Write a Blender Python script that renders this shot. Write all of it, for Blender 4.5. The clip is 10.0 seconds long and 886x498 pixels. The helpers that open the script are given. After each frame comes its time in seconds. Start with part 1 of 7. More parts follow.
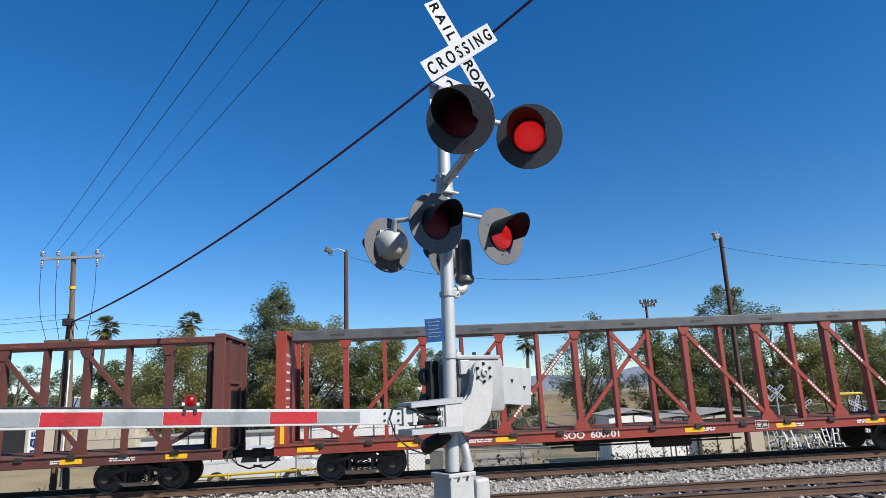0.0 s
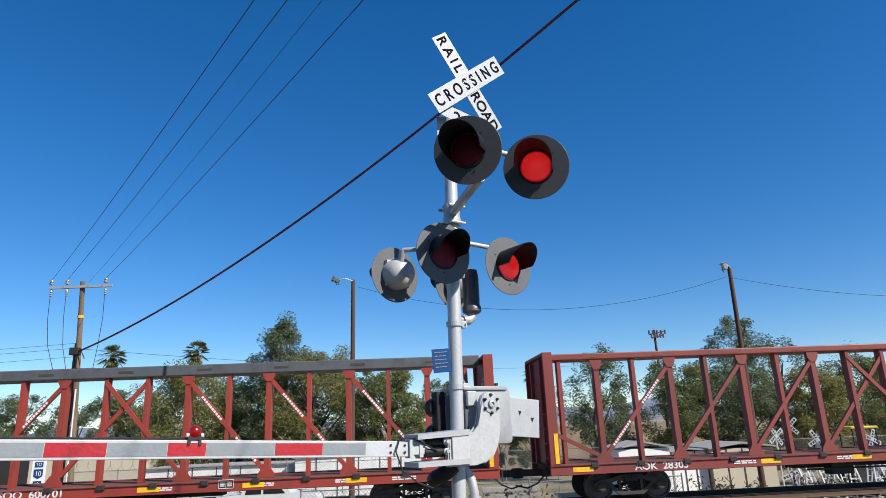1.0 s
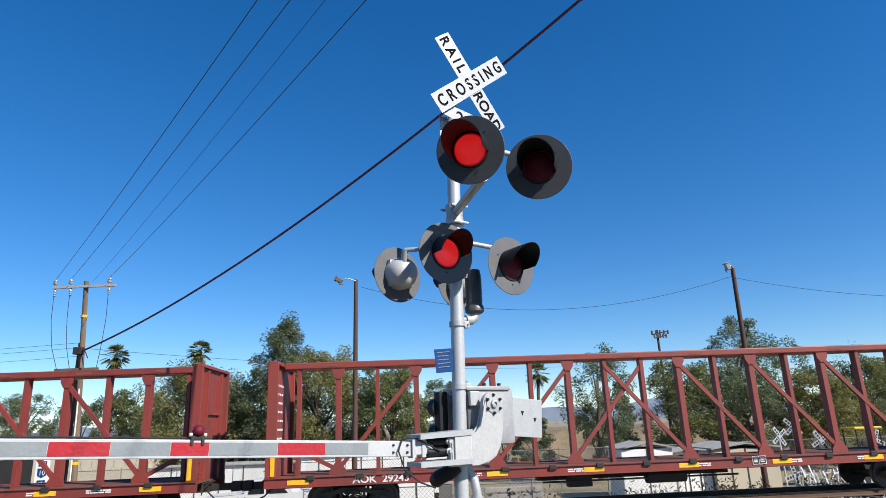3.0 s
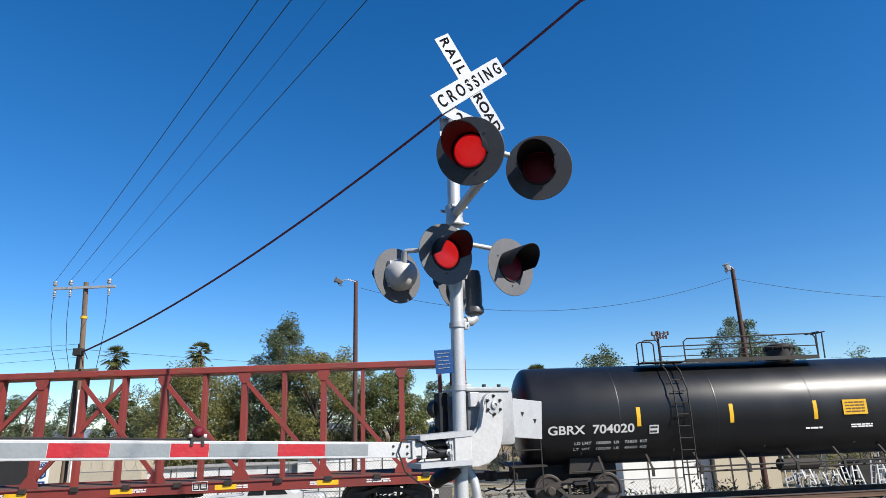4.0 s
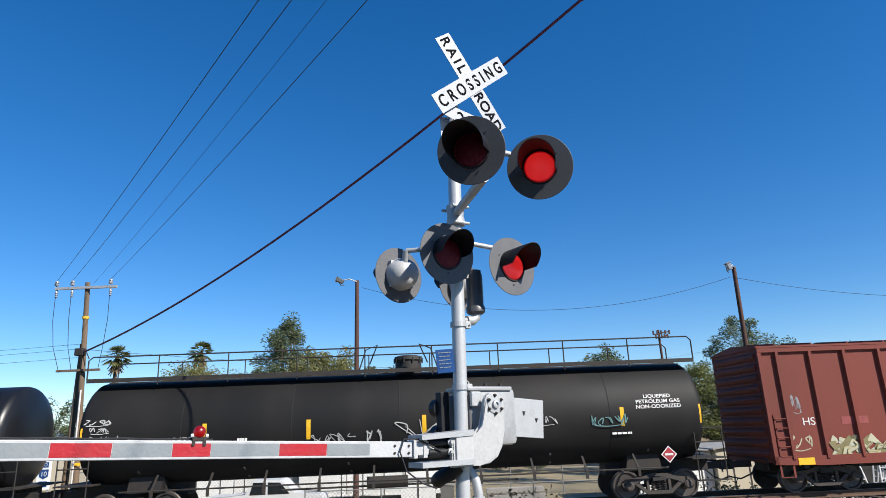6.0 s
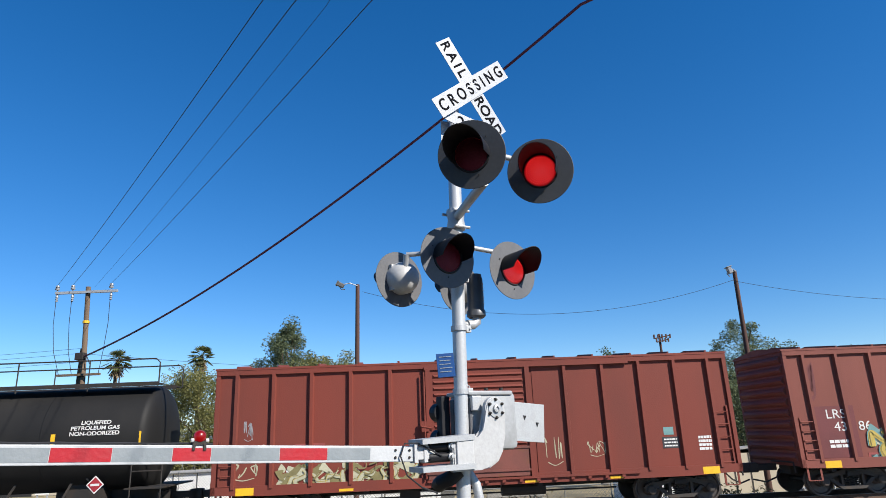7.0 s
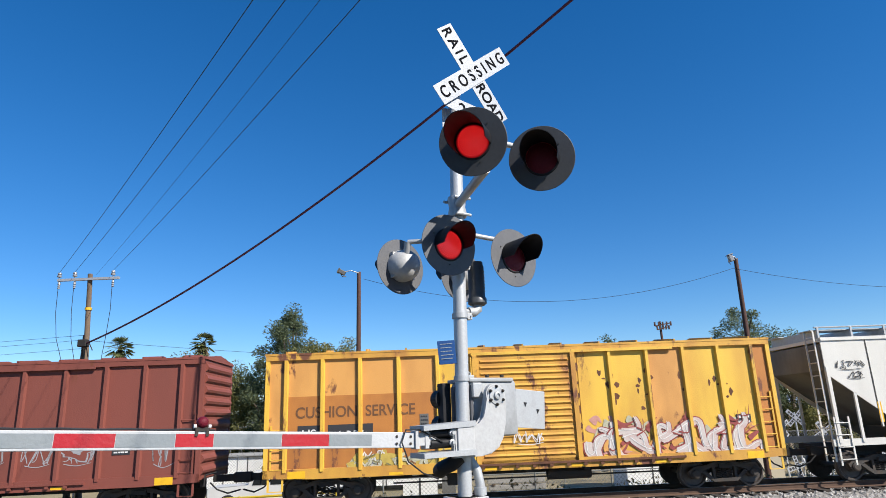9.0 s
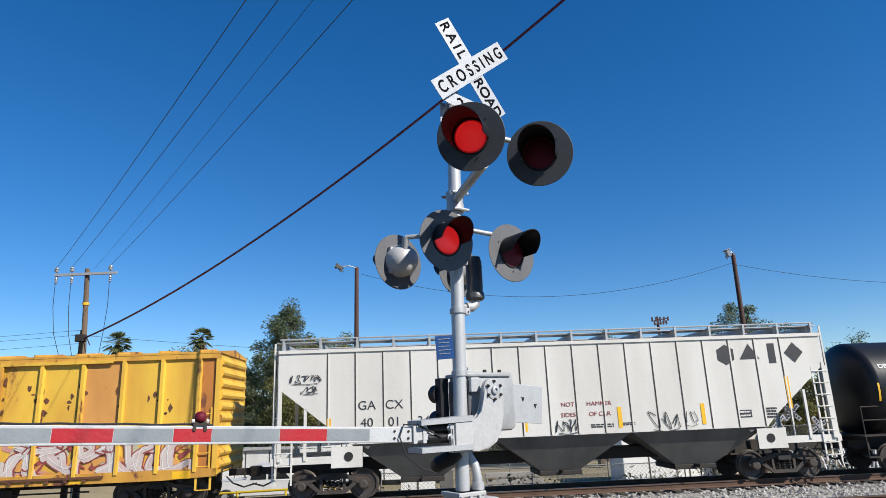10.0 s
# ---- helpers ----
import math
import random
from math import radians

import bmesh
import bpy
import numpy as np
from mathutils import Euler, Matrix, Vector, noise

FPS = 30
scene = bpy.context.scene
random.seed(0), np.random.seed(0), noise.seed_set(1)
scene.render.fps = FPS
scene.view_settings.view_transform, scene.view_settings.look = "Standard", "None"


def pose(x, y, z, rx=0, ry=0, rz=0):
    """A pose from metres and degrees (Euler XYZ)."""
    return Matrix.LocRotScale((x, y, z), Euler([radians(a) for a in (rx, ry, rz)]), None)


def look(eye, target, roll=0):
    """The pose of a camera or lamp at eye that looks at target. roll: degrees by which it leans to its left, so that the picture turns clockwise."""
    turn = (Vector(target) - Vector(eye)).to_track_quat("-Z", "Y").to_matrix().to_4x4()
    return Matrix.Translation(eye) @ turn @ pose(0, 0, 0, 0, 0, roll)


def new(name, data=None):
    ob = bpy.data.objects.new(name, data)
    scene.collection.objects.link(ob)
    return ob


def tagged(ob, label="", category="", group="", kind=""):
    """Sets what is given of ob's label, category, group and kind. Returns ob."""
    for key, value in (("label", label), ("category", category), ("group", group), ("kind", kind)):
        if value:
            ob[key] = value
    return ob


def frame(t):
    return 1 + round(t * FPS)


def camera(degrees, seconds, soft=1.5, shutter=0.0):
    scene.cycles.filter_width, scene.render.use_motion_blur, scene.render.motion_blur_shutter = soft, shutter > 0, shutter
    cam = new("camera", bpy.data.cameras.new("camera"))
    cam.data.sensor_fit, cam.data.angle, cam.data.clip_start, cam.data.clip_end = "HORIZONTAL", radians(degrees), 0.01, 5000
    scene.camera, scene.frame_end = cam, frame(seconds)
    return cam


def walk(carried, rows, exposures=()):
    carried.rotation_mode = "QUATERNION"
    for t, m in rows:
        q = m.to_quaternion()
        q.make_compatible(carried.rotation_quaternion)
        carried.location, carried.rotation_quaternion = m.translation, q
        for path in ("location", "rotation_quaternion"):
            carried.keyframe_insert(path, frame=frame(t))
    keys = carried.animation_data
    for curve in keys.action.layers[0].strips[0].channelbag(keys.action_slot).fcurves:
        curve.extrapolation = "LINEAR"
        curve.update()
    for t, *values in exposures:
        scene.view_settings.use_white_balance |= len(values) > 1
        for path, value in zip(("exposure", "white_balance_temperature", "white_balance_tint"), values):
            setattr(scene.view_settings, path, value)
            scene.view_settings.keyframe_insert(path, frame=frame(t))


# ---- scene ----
EYE = (0.0, 0.0, 2.31)
cam = camera(70.0, 10.0, soft=0.8)
walk(cam, [(0.0, pose(*EYE, 103.02, 2.55, 0.07)),
        (0.5, pose(*EYE, 104.32, 2.38, 0.23)),
        (1.0, pose(*EYE, 105.74, 2.29, 0.67)),
        (1.5, pose(*EYE, 105.61, 2.22, 0.78)),
        (2.0, pose(*EYE, 105.68, 2.25, 0.82)),
        (2.5, pose(*EYE, 105.70, 2.20, 0.90)),
        (4.0, pose(*EYE, 105.84, 2.20, 0.89)),
        (4.5, pose(*EYE, 105.56, 2.18, 0.89)),
        (5.0, pose(*EYE, 105.47, 2.19, 0.97)),
        (5.5, pose(*EYE, 105.56, 2.25, 0.99)),
        (7.0, pose(*EYE, 106.16, 2.33, 1.08)),
        (7.5, pose(*EYE, 105.51, 2.26, 1.02)),
        (8.0, pose(*EYE, 105.41, 2.10, 1.15)),
        (8.5, pose(*EYE, 104.55, 2.06, 0.87)),
        (9.0, pose(*EYE, 105.03, 2.25, 1.17)),
        (9.5, pose(*EYE, 104.83, 2.30, 1.03)),
        (10.0, pose(*EYE, 104.58, 2.26, 0.97))],
     exposures=[(0.0, 0.63), (1.0, 0.65), (2.0, 0.71), (4.0, 0.78), (8.0, 0.78), (9.0, 0.75), (9.5, 0.65), (10.0, 0.58)])

# ---- daylight ----
SUN_AZ, SUN_EL = 54.0, 38.0     # degrees to the right of straight behind, and above the horizon
SUN_DIR = Vector((math.sin(radians(SUN_AZ)) * math.cos(radians(SUN_EL)),
                  -math.cos(radians(SUN_AZ)) * math.cos(radians(SUN_EL)), math.sin(radians(SUN_EL))))
world = bpy.data.worlds.new("world")
scene.world = world
world.use_nodes = True
wn = world.node_tree.nodes
sky = wn.new("ShaderNodeTexSky")
sky.sky_type = "NISHITA"
sky.sun_disc = False
sky.sun_elevation = radians(SUN_EL)
sky.sun_rotation = math.atan2(SUN_DIR.x, SUN_DIR.y)
sky.altitude, sky.air_density, sky.dust_density, sky.ozone_density = 1200, 1.0, 0.0, 4.0
wn["Background"].inputs["Strength"].default_value = 0.10
clear = wn.new("ShaderNodeHueSaturation")
clear.inputs["Saturation"].default_value, clear.inputs["Value"].default_value = 1.38, 1.05
clear.inputs["Hue"].default_value = 0.5055
even = wn.new("ShaderNodeGamma")
even.inputs["Gamma"].default_value = 0.9
world.node_tree.links.new(sky.outputs["Color"], even.inputs["Color"])
world.node_tree.links.new(even.outputs["Color"], clear.inputs["Color"])
world.node_tree.links.new(clear.outputs["Color"], wn["Background"].inputs["Color"])
lamp = bpy.data.lights.new("sun", "SUN")
lamp.energy, lamp.angle, lamp.color = 5.0, radians(0.55), (1.0, 0.95, 0.87)
sun = new("sun", lamp)
sun.matrix_world = look((20, -30, 40), Vector((20, -30, 40)) - SUN_DIR)


# ---- materials ----
def surface(name, base, rough=0.6, metal=0.0, stain=None, amount=0.35, scale=1.2, grain=30.0, bump=0.15, spread=0.12, streak=1.0, spec=0.5, rust=0.0):
    """A weathered surface: stains at one scale, grain at another, fine relief. streak > 1 draws the stains out upright."""
    m = bpy.data.materials.new(name)
    m.use_nodes = True
    nt = m.node_tree
    n, l = nt.nodes, nt.links
    bsdf = n["Principled BSDF"]
    tc = n.new("ShaderNodeTexCoord")
    mp = n.new("ShaderNodeMapping")
    mp.inputs["Scale"].default_value = (1, 1, 1.0 / streak)
    l.new(tc.outputs["Object"], mp.inputs["Vector"])
    big = n.new("ShaderNodeTexNoise")
    big.inputs["Scale"].default_value, big.inputs["Detail"].default_value = scale, 8
    l.new(mp.outputs["Vector"], big.inputs["Vector"])
    fine = n.new("ShaderNodeTexNoise")
    fine.inputs["Scale"].default_value, fine.inputs["Detail"].default_value = grain, 4
    l.new(tc.outputs["Object"], fine.inputs["Vector"])
    ramp = n.new("ShaderNodeValToRGB")
    ramp.color_ramp.elements[0].position, ramp.color_ramp.elements[1].position = 0.45, 0.72
    l.new(big.outputs["Fac"], ramp.inputs["Fac"])
    lim = n.new("ShaderNodeMath")
    lim.operation = "MULTIPLY"
    lim.inputs[1].default_value = amount
    l.new(ramp.outputs["Color"], lim.inputs[0])
    mix = n.new("ShaderNodeMixRGB")
    mix.inputs["Color1"].default_value = (*base, 1)
    mix.inputs["Color2"].default_value = (*(stain or [c * 0.45 for c in base]), 1)
    l.new(lim.outputs[0], mix.inputs["Fac"])
    if rust:
        # sharp-edged patches where paint has flaked to rust, in drawn-out runs
        pat = n.new("ShaderNodeTexNoise")
        pat.inputs["Scale"].default_value, pat.inputs["Detail"].default_value, pat.inputs["Roughness"].default_value = 1.7, 12, 0.68
        l.new(mp.outputs["Vector"], pat.inputs["Vector"])
        cut = n.new("ShaderNodeValToRGB")
        cut.color_ramp.elements[0].position, cut.color_ramp.elements[1].position = 0.70 - rust * 0.2, 0.76 - rust * 0.2
        l.new(pat.outputs["Fac"], cut.inputs["Fac"])
        flake = n.new("ShaderNodeMixRGB")
        flake.inputs["Color2"].default_value = (0.13, 0.045, 0.02, 1)
        l.new(cut.outputs["Color"], flake.inputs["Fac"])
        l.new(mix.outputs["Color"], flake.inputs["Color1"])
        mix = flake
    hsv = n.new("ShaderNodeHueSaturation")
    rng = n.new("ShaderNodeMapRange")
    rng.inputs["To Min"].default_value, rng.inputs["To Max"].default_value = 1 - spread, 1 + spread
    add = n.new("ShaderNodeMath")
    add.operation = "ADD"
    obi = n.new("ShaderNodeObjectInfo")
    half = n.new("ShaderNodeMath")
    half.operation = "MULTIPLY"
    half.inputs[1].default_value = 0.35
    l.new(obi.outputs["Random"], half.inputs[0])
    l.new(fine.outputs["Fac"], add.inputs[0])
    l.new(half.outputs[0], add.inputs[1])
    rng.inputs["From Min"].default_value, rng.inputs["From Max"].default_value = 0.3, 1.05
    l.new(add.outputs[0], rng.inputs["Value"])
    l.new(rng.outputs["Result"], hsv.inputs["Value"])
    l.new(mix.outputs["Color"], hsv.inputs["Color"])
    l.new(hsv.outputs["Color"], bsdf.inputs["Base Color"])
    bsdf.inputs["Metallic"].default_value = metal
    bsdf.inputs["Specular IOR Level"].default_value = spec
    rr = n.new("ShaderNodeMapRange")
    rr.inputs["To Min"].default_value, rr.inputs["To Max"].default_value = max(0.05, rough - 0.12), min(1, rough + 0.15)
    l.new(big.outputs["Fac"], rr.inputs["Value"])
    l.new(rr.outputs["Result"], bsdf.inputs["Roughness"])
    bp = n.new("ShaderNodeBump")
    bp.inputs["Strength"].default_value, bp.inputs["Distance"].default_value = bump, 0.02
    l.new(fine.outputs["Fac"], bp.inputs["Height"])
    l.new(bp.outputs["Normal"], bsdf.inputs["Normal"])
    return m


def glow(name, base, strength, matt=1.0):
    m = bpy.data.materials.new(name)
    m.use_nodes = True
    b = m.node_tree.nodes["Principled BSDF"]
    b.inputs["Base Color"].default_value = (*[c * matt for c in base], 1)
    b.inputs["Emission Color"].default_value = (*base, 1)
    b.inputs["Emission Strength"].default_value = strength
    b.inputs["Roughness"].default_value = 0.3
    return m


def foliage(name, dark, light):
    m = bpy.data.materials.new(name)
    m.use_nodes = True
    nt = m.node_tree
    n, l = nt.nodes, nt.links
    b = n["Principled BSDF"]
    geo = n.new("ShaderNodeNewGeometry")
    tc = n.new("ShaderNodeTexCoord")
    no = n.new("ShaderNodeTexNoise")
    no.inputs["Scale"].default_value = 0.5
    l.new(tc.outputs["Object"], no.inputs["Vector"])
    mx = n.new("ShaderNodeMath")
    mx.operation = "ADD"
    l.new(geo.outputs["Random Per Island"], mx.inputs[0])
    l.new(no.outputs["Fac"], mx.inputs[1])
    ramp = n.new("ShaderNodeValToRGB")
    ramp.color_ramp.elements[0].color, ramp.color_ramp.elements[1].color = (*dark, 1), (*light, 1)
    ramp.color_ramp.elements[0].position, ramp.color_ramp.elements[1].position = 0.25, 1.0
    hf = n.new("ShaderNodeMath")
    hf.operation = "MULTIPLY"
    hf.inputs[1].default_value = 0.62
    l.new(mx.outputs[0], hf.inputs[0])
    l.new(hf.outputs[0], ramp.inputs["Fac"])
    l.new(ramp.outputs["Color"], b.inputs["Base Color"])
    b.inputs["Roughness"].default_value = 0.6
    b.inputs["Specular IOR Level"].default_value = 0.25
    tr = n.new("ShaderNodeBsdfTranslucent")
    l.new(ramp.outputs["Color"], tr.inputs["Color"])
    ms = n.new("ShaderNodeMixShader")
    ms.inputs["Fac"].default_value = 0.48
    l.new(b.outputs["BSDF"], ms.inputs[1])
    l.new(tr.outputs["BSDF"], ms.inputs[2])
    l.new(ms.outputs["Shader"], n["Material Output"].inputs["Surface"])
    return m


MAT = {
    "brown_frame": surface("brown_frame_paint", (0.095, 0.0278, 0.0219), 0.6, stain=(0.0439, 0.0183, 0.0146), amount=0.7, scale=1.3, streak=3),
    "red_frame": surface("red_frame_paint", (0.1858, 0.0279, 0.0201), 0.55, stain=(0.0774, 0.0232, 0.0193), amount=0.6, scale=1.1, streak=3),
    "soo_red": surface("bright_red_frame_paint", (0.2412, 0.0329, 0.019), 0.5, stain=(0.095, 0.0256, 0.0205), amount=0.6, scale=1.0, streak=3),
    "chord_grey": surface("weathered_grey_chord", (0.0671, 0.0704, 0.0771), 0.6, stain=(0.0268, 0.0268, 0.0302), amount=0.6, scale=2),
    "box_yellow_door": surface("boxcar_rusted_yellow_door", (0.5332, 0.2838, 0.0387), 0.6, stain=(0.258, 0.086, 0.0258), amount=0.7, scale=1.2, streak=2, spread=0.1, rust=0.75),
    # rusty yellow with the shade of the sunless end darkened into it
    "box_grime": surface("shaded_rusty_end_paint", (0.0645, 0.0327, 0.0155), 0.8, stain=(0.172, 0.086, 0.0172), amount=0.5, scale=1.6, streak=2, spread=0.15),
    "box_red": surface("boxcar_oxide_red", (0.164, 0.036, 0.024), 0.62, stain=(0.096, 0.032, 0.0256), amount=0.5, scale=0.6, streak=4, spread=0.06, spec=0.25, rust=0.2),
    "box_red_light": surface("boxcar_faded_red", (0.1879, 0.0556, 0.0408), 0.62, stain=(0.1144, 0.0408, 0.0327), amount=0.5, scale=0.7, streak=4, spread=0.06, spec=0.25, rust=0.25),
    "box_yellow": surface("boxcar_yellow", (0.63, 0.385, 0.045), 0.55, stain=(0.3323, 0.1187, 0.0237), amount=0.5, scale=0.9, streak=3, spread=0.08, rust=0.52),
    "box_orange": surface("boxcar_faded_orange_panel", (0.5418, 0.2632, 0.0658), 0.6, stain=(0.2632, 0.1006, 0.0232), amount=0.5, scale=0.9, streak=2, spread=0.08, rust=0.40),
    "rust": surface("rust_brown", (0.114, 0.0436, 0.0201), 0.85, stain=(0.0402, 0.0201, 0.0134), amount=0.7, scale=3),
    "tank_black": surface("tank_black", (0.0072, 0.0077, 0.0093), 0.36, stain=(0.0155, 0.0155, 0.017), amount=0.6, scale=0.7, streak=4, bump=0.03, spec=0.38),
    "tank_dull": surface("tank_dull_black", (0.0104, 0.01, 0.0099), 0.62, stain=(0.0206, 0.0189, 0.0172), amount=0.7, scale=0.6, streak=5, bump=0.03, spec=0.2),
    "under": surface("underframe_black", (0.0148, 0.0127, 0.0114), 0.75, stain=(0.0335, 0.0215, 0.0134), amount=0.7, scale=4),
    "truck": surface("truck_iron", (0.0335, 0.0282, 0.0242), 0.75, stain=(0.0738, 0.047, 0.0302), amount=0.6, scale=4),
    "wheel_steel": surface("wheel_tread_steel", (0.0805, 0.0671, 0.0604), 0.5, 0.6, amount=0.5, scale=6),
    "hopper_white": surface("hopper_white_paint", (0.5695, 0.551, 0.5103), 0.55, stain=(0.3106, 0.281, 0.2367), amount=0.35, scale=0.8, streak=5, spread=0.05),
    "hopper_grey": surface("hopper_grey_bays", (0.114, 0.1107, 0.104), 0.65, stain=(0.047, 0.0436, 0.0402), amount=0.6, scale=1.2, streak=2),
    "seam": surface("seam_dark", (0.0402, 0.0369, 0.0335), 0.8),
    "yellow_tape": surface("yellow_reflector", (0.69, 0.3864, 0.0138), 0.45, amount=0.3, scale=6),
    "letter_white": surface("white_lettering", (0.5805, 0.565, 0.5418), 0.6, amount=0.2, scale=5),
    "letter_dark": surface("dark_lettering", (0.0235, 0.0235, 0.0268), 0.6, amount=0.2, scale=5),
    "letter_red": surface("red_lettering", (0.2348, 0.0402, 0.0335), 0.6),
    "letter_brown": surface("brown_lettering", (0.1342, 0.057, 0.0201), 0.7, amount=0.5, scale=5),
    "alu": surface("silver_paint", (0.4444, 0.4528, 0.4611), 0.42, 0.25, stain=(0.3019, 0.3019, 0.3019), amount=0.4, scale=6, grain=60, bump=0.08, streak=3),
    "galv": surface("galvanised_steel", (0.3674, 0.3753, 0.3833), 0.5, 0.35, stain=(0.2636, 0.2636, 0.2636), amount=0.4, scale=8, grain=80, bump=0.1),
    "cast_white": surface("white_cast_housing", (0.3696, 0.3696, 0.3696), 0.45, stain=(0.2868, 0.2804, 0.2676), amount=0.35, scale=5, bump=0.1),
    "disc": surface("lamp_background_black", (0.052, 0.053, 0.057), 0.5, stain=(0.035, 0.035, 0.036), amount=0.5, scale=4, bump=0.05, spec=0.3),
    "case_grey": surface("grey_machine_paint", (0.2771, 0.2853, 0.2934), 0.5, stain=(0.1794, 0.1794, 0.1794), amount=0.4, scale=6, bump=0.08),
    "bell_grey": surface("dark_grey_bell", (0.0369, 0.0402, 0.0456), 0.4, stain=(0.0671, 0.0671, 0.0671), amount=0.4, scale=8),
    "box_amber": surface("darker_orange_paint", (0.387, 0.1471, 0.0271), 0.6, stain=(0.2012, 0.0697, 0.0193), amount=0.55, scale=1.4, streak=2, spread=0.08, rust=0.55),
    "plate_red": surface("red_placard", (0.3019, 0.0201, 0.0268), 0.5),
    "disc_grey": surface("lamp_background_grey", (0.0709, 0.0725, 0.0805), 0.6, stain=(0.111, 0.1072, 0.1073), amount=0.5, scale=4, bump=0.05),
    "hood": surface("lamp_hood_black", (0.006, 0.006, 0.008), 0.55, stain=(0.011, 0.011, 0.013), amount=0.4, scale=6, bump=0.05, spec=0.3),
    "lens_dark": surface("dark_red_lens", (0.12, 0.008, 0.018), 0.5, amount=0.4, scale=60, grain=90, bump=0.3, spec=0.2),
    "lens_base": glow("lit_red_lens", (0.50, 0.002, 0.004), 0.29, 0.15),
    "led": glow("red_led", (1.0, 0.035, 0.035), 0.85),
    "arm_white": surface("white_reflective_sheeting", (0.4025, 0.4092, 0.4159), 0.5, amount=0.25, scale=6, streak=1, spread=0.05),
    "arm_grey": surface("grey_white_reflective_sheeting", (0.1811, 0.2012, 0.2113), 0.42, stain=(0.2415, 0.2549, 0.2616), amount=0.4, scale=4, spread=0.05),
    "arm_red": surface("red_reflective_sheeting", (0.3251, 0.0093, 0.0155), 0.4, stain=(0.2322, 0.0116, 0.0155), amount=0.4, scale=8, spread=0.05),
    "sign_white": surface("white_sign_sheeting", (0.3153, 0.3287, 0.3555), 0.45, amount=0.4, scale=6, stain=(0.2549, 0.2683, 0.2884), spread=0.04),
    "sign_black": surface("black_sign_lettering", (0.0052, 0.0052, 0.0069), 0.8, spec=0.05),
    "sign_blue": surface("blue_sign", (0.0101, 0.0503, 0.1677), 0.45, amount=0.3, scale=8, spec=0.15),
    "cable_red": surface("purple_brown_cable_sheath", (0.086, 0.0103, 0.0344), 0.6),
    "cable_black": surface("black_cable", (0.0134, 0.0134, 0.0161), 0.6),
    "wood_pole": surface("weathered_pole_wood", (0.1342, 0.0906, 0.057), 0.85, stain=(0.0604, 0.0402, 0.0268), amount=0.7, scale=4, streak=10, bump=0.4),
    "wood_dark": surface("dark_pole_wood", (0.0731, 0.0327, 0.0232), 0.85, stain=(0.0387, 0.0206, 0.0155), amount=0.7, scale=4, streak=10, bump=0.4),
    "insulator": surface("grey_insulator", (0.2348, 0.2415, 0.2549), 0.3),
    "bark": surface("bark", (0.0872, 0.0637, 0.0436), 0.9, scale=4, streak=5, bump=0.5),
    "rail": surface("rusty_rail_side", (0.0939, 0.0503, 0.0302), 0.8, stain=(0.047, 0.0268, 0.0201), amount=0.6, scale=3),
    "rail_top": surface("polished_rail_head", (0.2683, 0.2549, 0.2415), 0.3, 0.9, amount=0.2),
    "tie": surface("creosoted_tie", (0.0369, 0.0282, 0.0228), 0.9, scale=5, bump=0.4),
    "ballast": surface("grey_ballast_bed", (0.2482, 0.2348, 0.2147), 0.95, stain=(0.0872, 0.0805, 0.0738), amount=0.8, scale=9, grain=22, bump=1.0, spread=0.4),
    "stone": surface("grey_ballast_stone", (0.3354, 0.3153, 0.2884), 0.9, stain=(0.1744, 0.161, 0.1409), amount=0.7, scale=12, spread=0.3),
    "dirt": surface("dry_dirt", (0.2322, 0.1849, 0.1032), 0.95, stain=(0.1204, 0.1032, 0.0516), amount=0.8, scale=0.35, grain=9, bump=0.5, spread=0.25),
    "dry_grass": surface("dry_grass_bank", (0.1811, 0.1342, 0.0771), 0.95, stain=(0.0671, 0.057, 0.0335), amount=0.8, scale=0.25, grain=4, bump=0.6, spread=0.3),
    "asphalt": surface("asphalt", (0.0335, 0.0335, 0.0349), 0.9, amount=0.5, scale=2, grain=60, bump=0.5, spread=0.3),
    "white_wall": surface("white_metal_siding", (0.6713, 0.6713, 0.655), 0.6, stain=(0.4257, 0.4094, 0.3767), amount=0.4, scale=0.8, streak=4, spread=0.04),
    "beige_wall": surface("beige_stucco", (0.4159, 0.3689, 0.2817), 0.85, stain=(0.322, 0.2817, 0.2147), amount=0.4, scale=0.8, streak=3, spread=0.05),
    "roof": surface("pale_roof", (0.2683, 0.2616, 0.2482), 0.8, amount=0.4, scale=1),
    # near-black colour standing in for the shade inside openings
    "dark_open": surface("interior_shade", (0.0134, 0.0134, 0.0148), 0.9),
    "truck_white": surface("white_vehicle_paint", (0.5031, 0.5098, 0.5165), 0.35, amount=0.15, scale=2, spread=0.04),
    "yellow_paint": surface("yellow_equipment_paint", (0.483, 0.3354, 0.0134), 0.5, amount=0.3, scale=3),
    "glass_dark": surface("dark_window_glass", (0.0134, 0.0168, 0.0201), 0.08, spec=0.8, bump=0.0),
    "rubber": surface("black_rubber", (0.0134, 0.0134, 0.0134), 0.8),
    "fence": surface("galvanised_fence_wire", (0.2012, 0.2079, 0.2079), 0.55, 0.4),
    "mountain": surface("hazy_mountain", (0.1324, 0.1625, 0.2167), 1.0, stain=(0.0783, 0.0903, 0.1144), amount=0.5, scale=0.004, grain=0.03, bump=0.0, spread=0.1),
    "concrete": surface("concrete", (0.2817, 0.2683, 0.2482), 0.9, amount=0.4, scale=2),
    "leaf_a": foliage("pepper_tree_leaves", (0.0751, 0.0928, 0.0331), (0.2078, 0.2193, 0.0829)),
    "leaf_b": foliage("eucalyptus_leaves", (0.0627, 0.0844, 0.0442), (0.1819, 0.2108, 0.1104)),
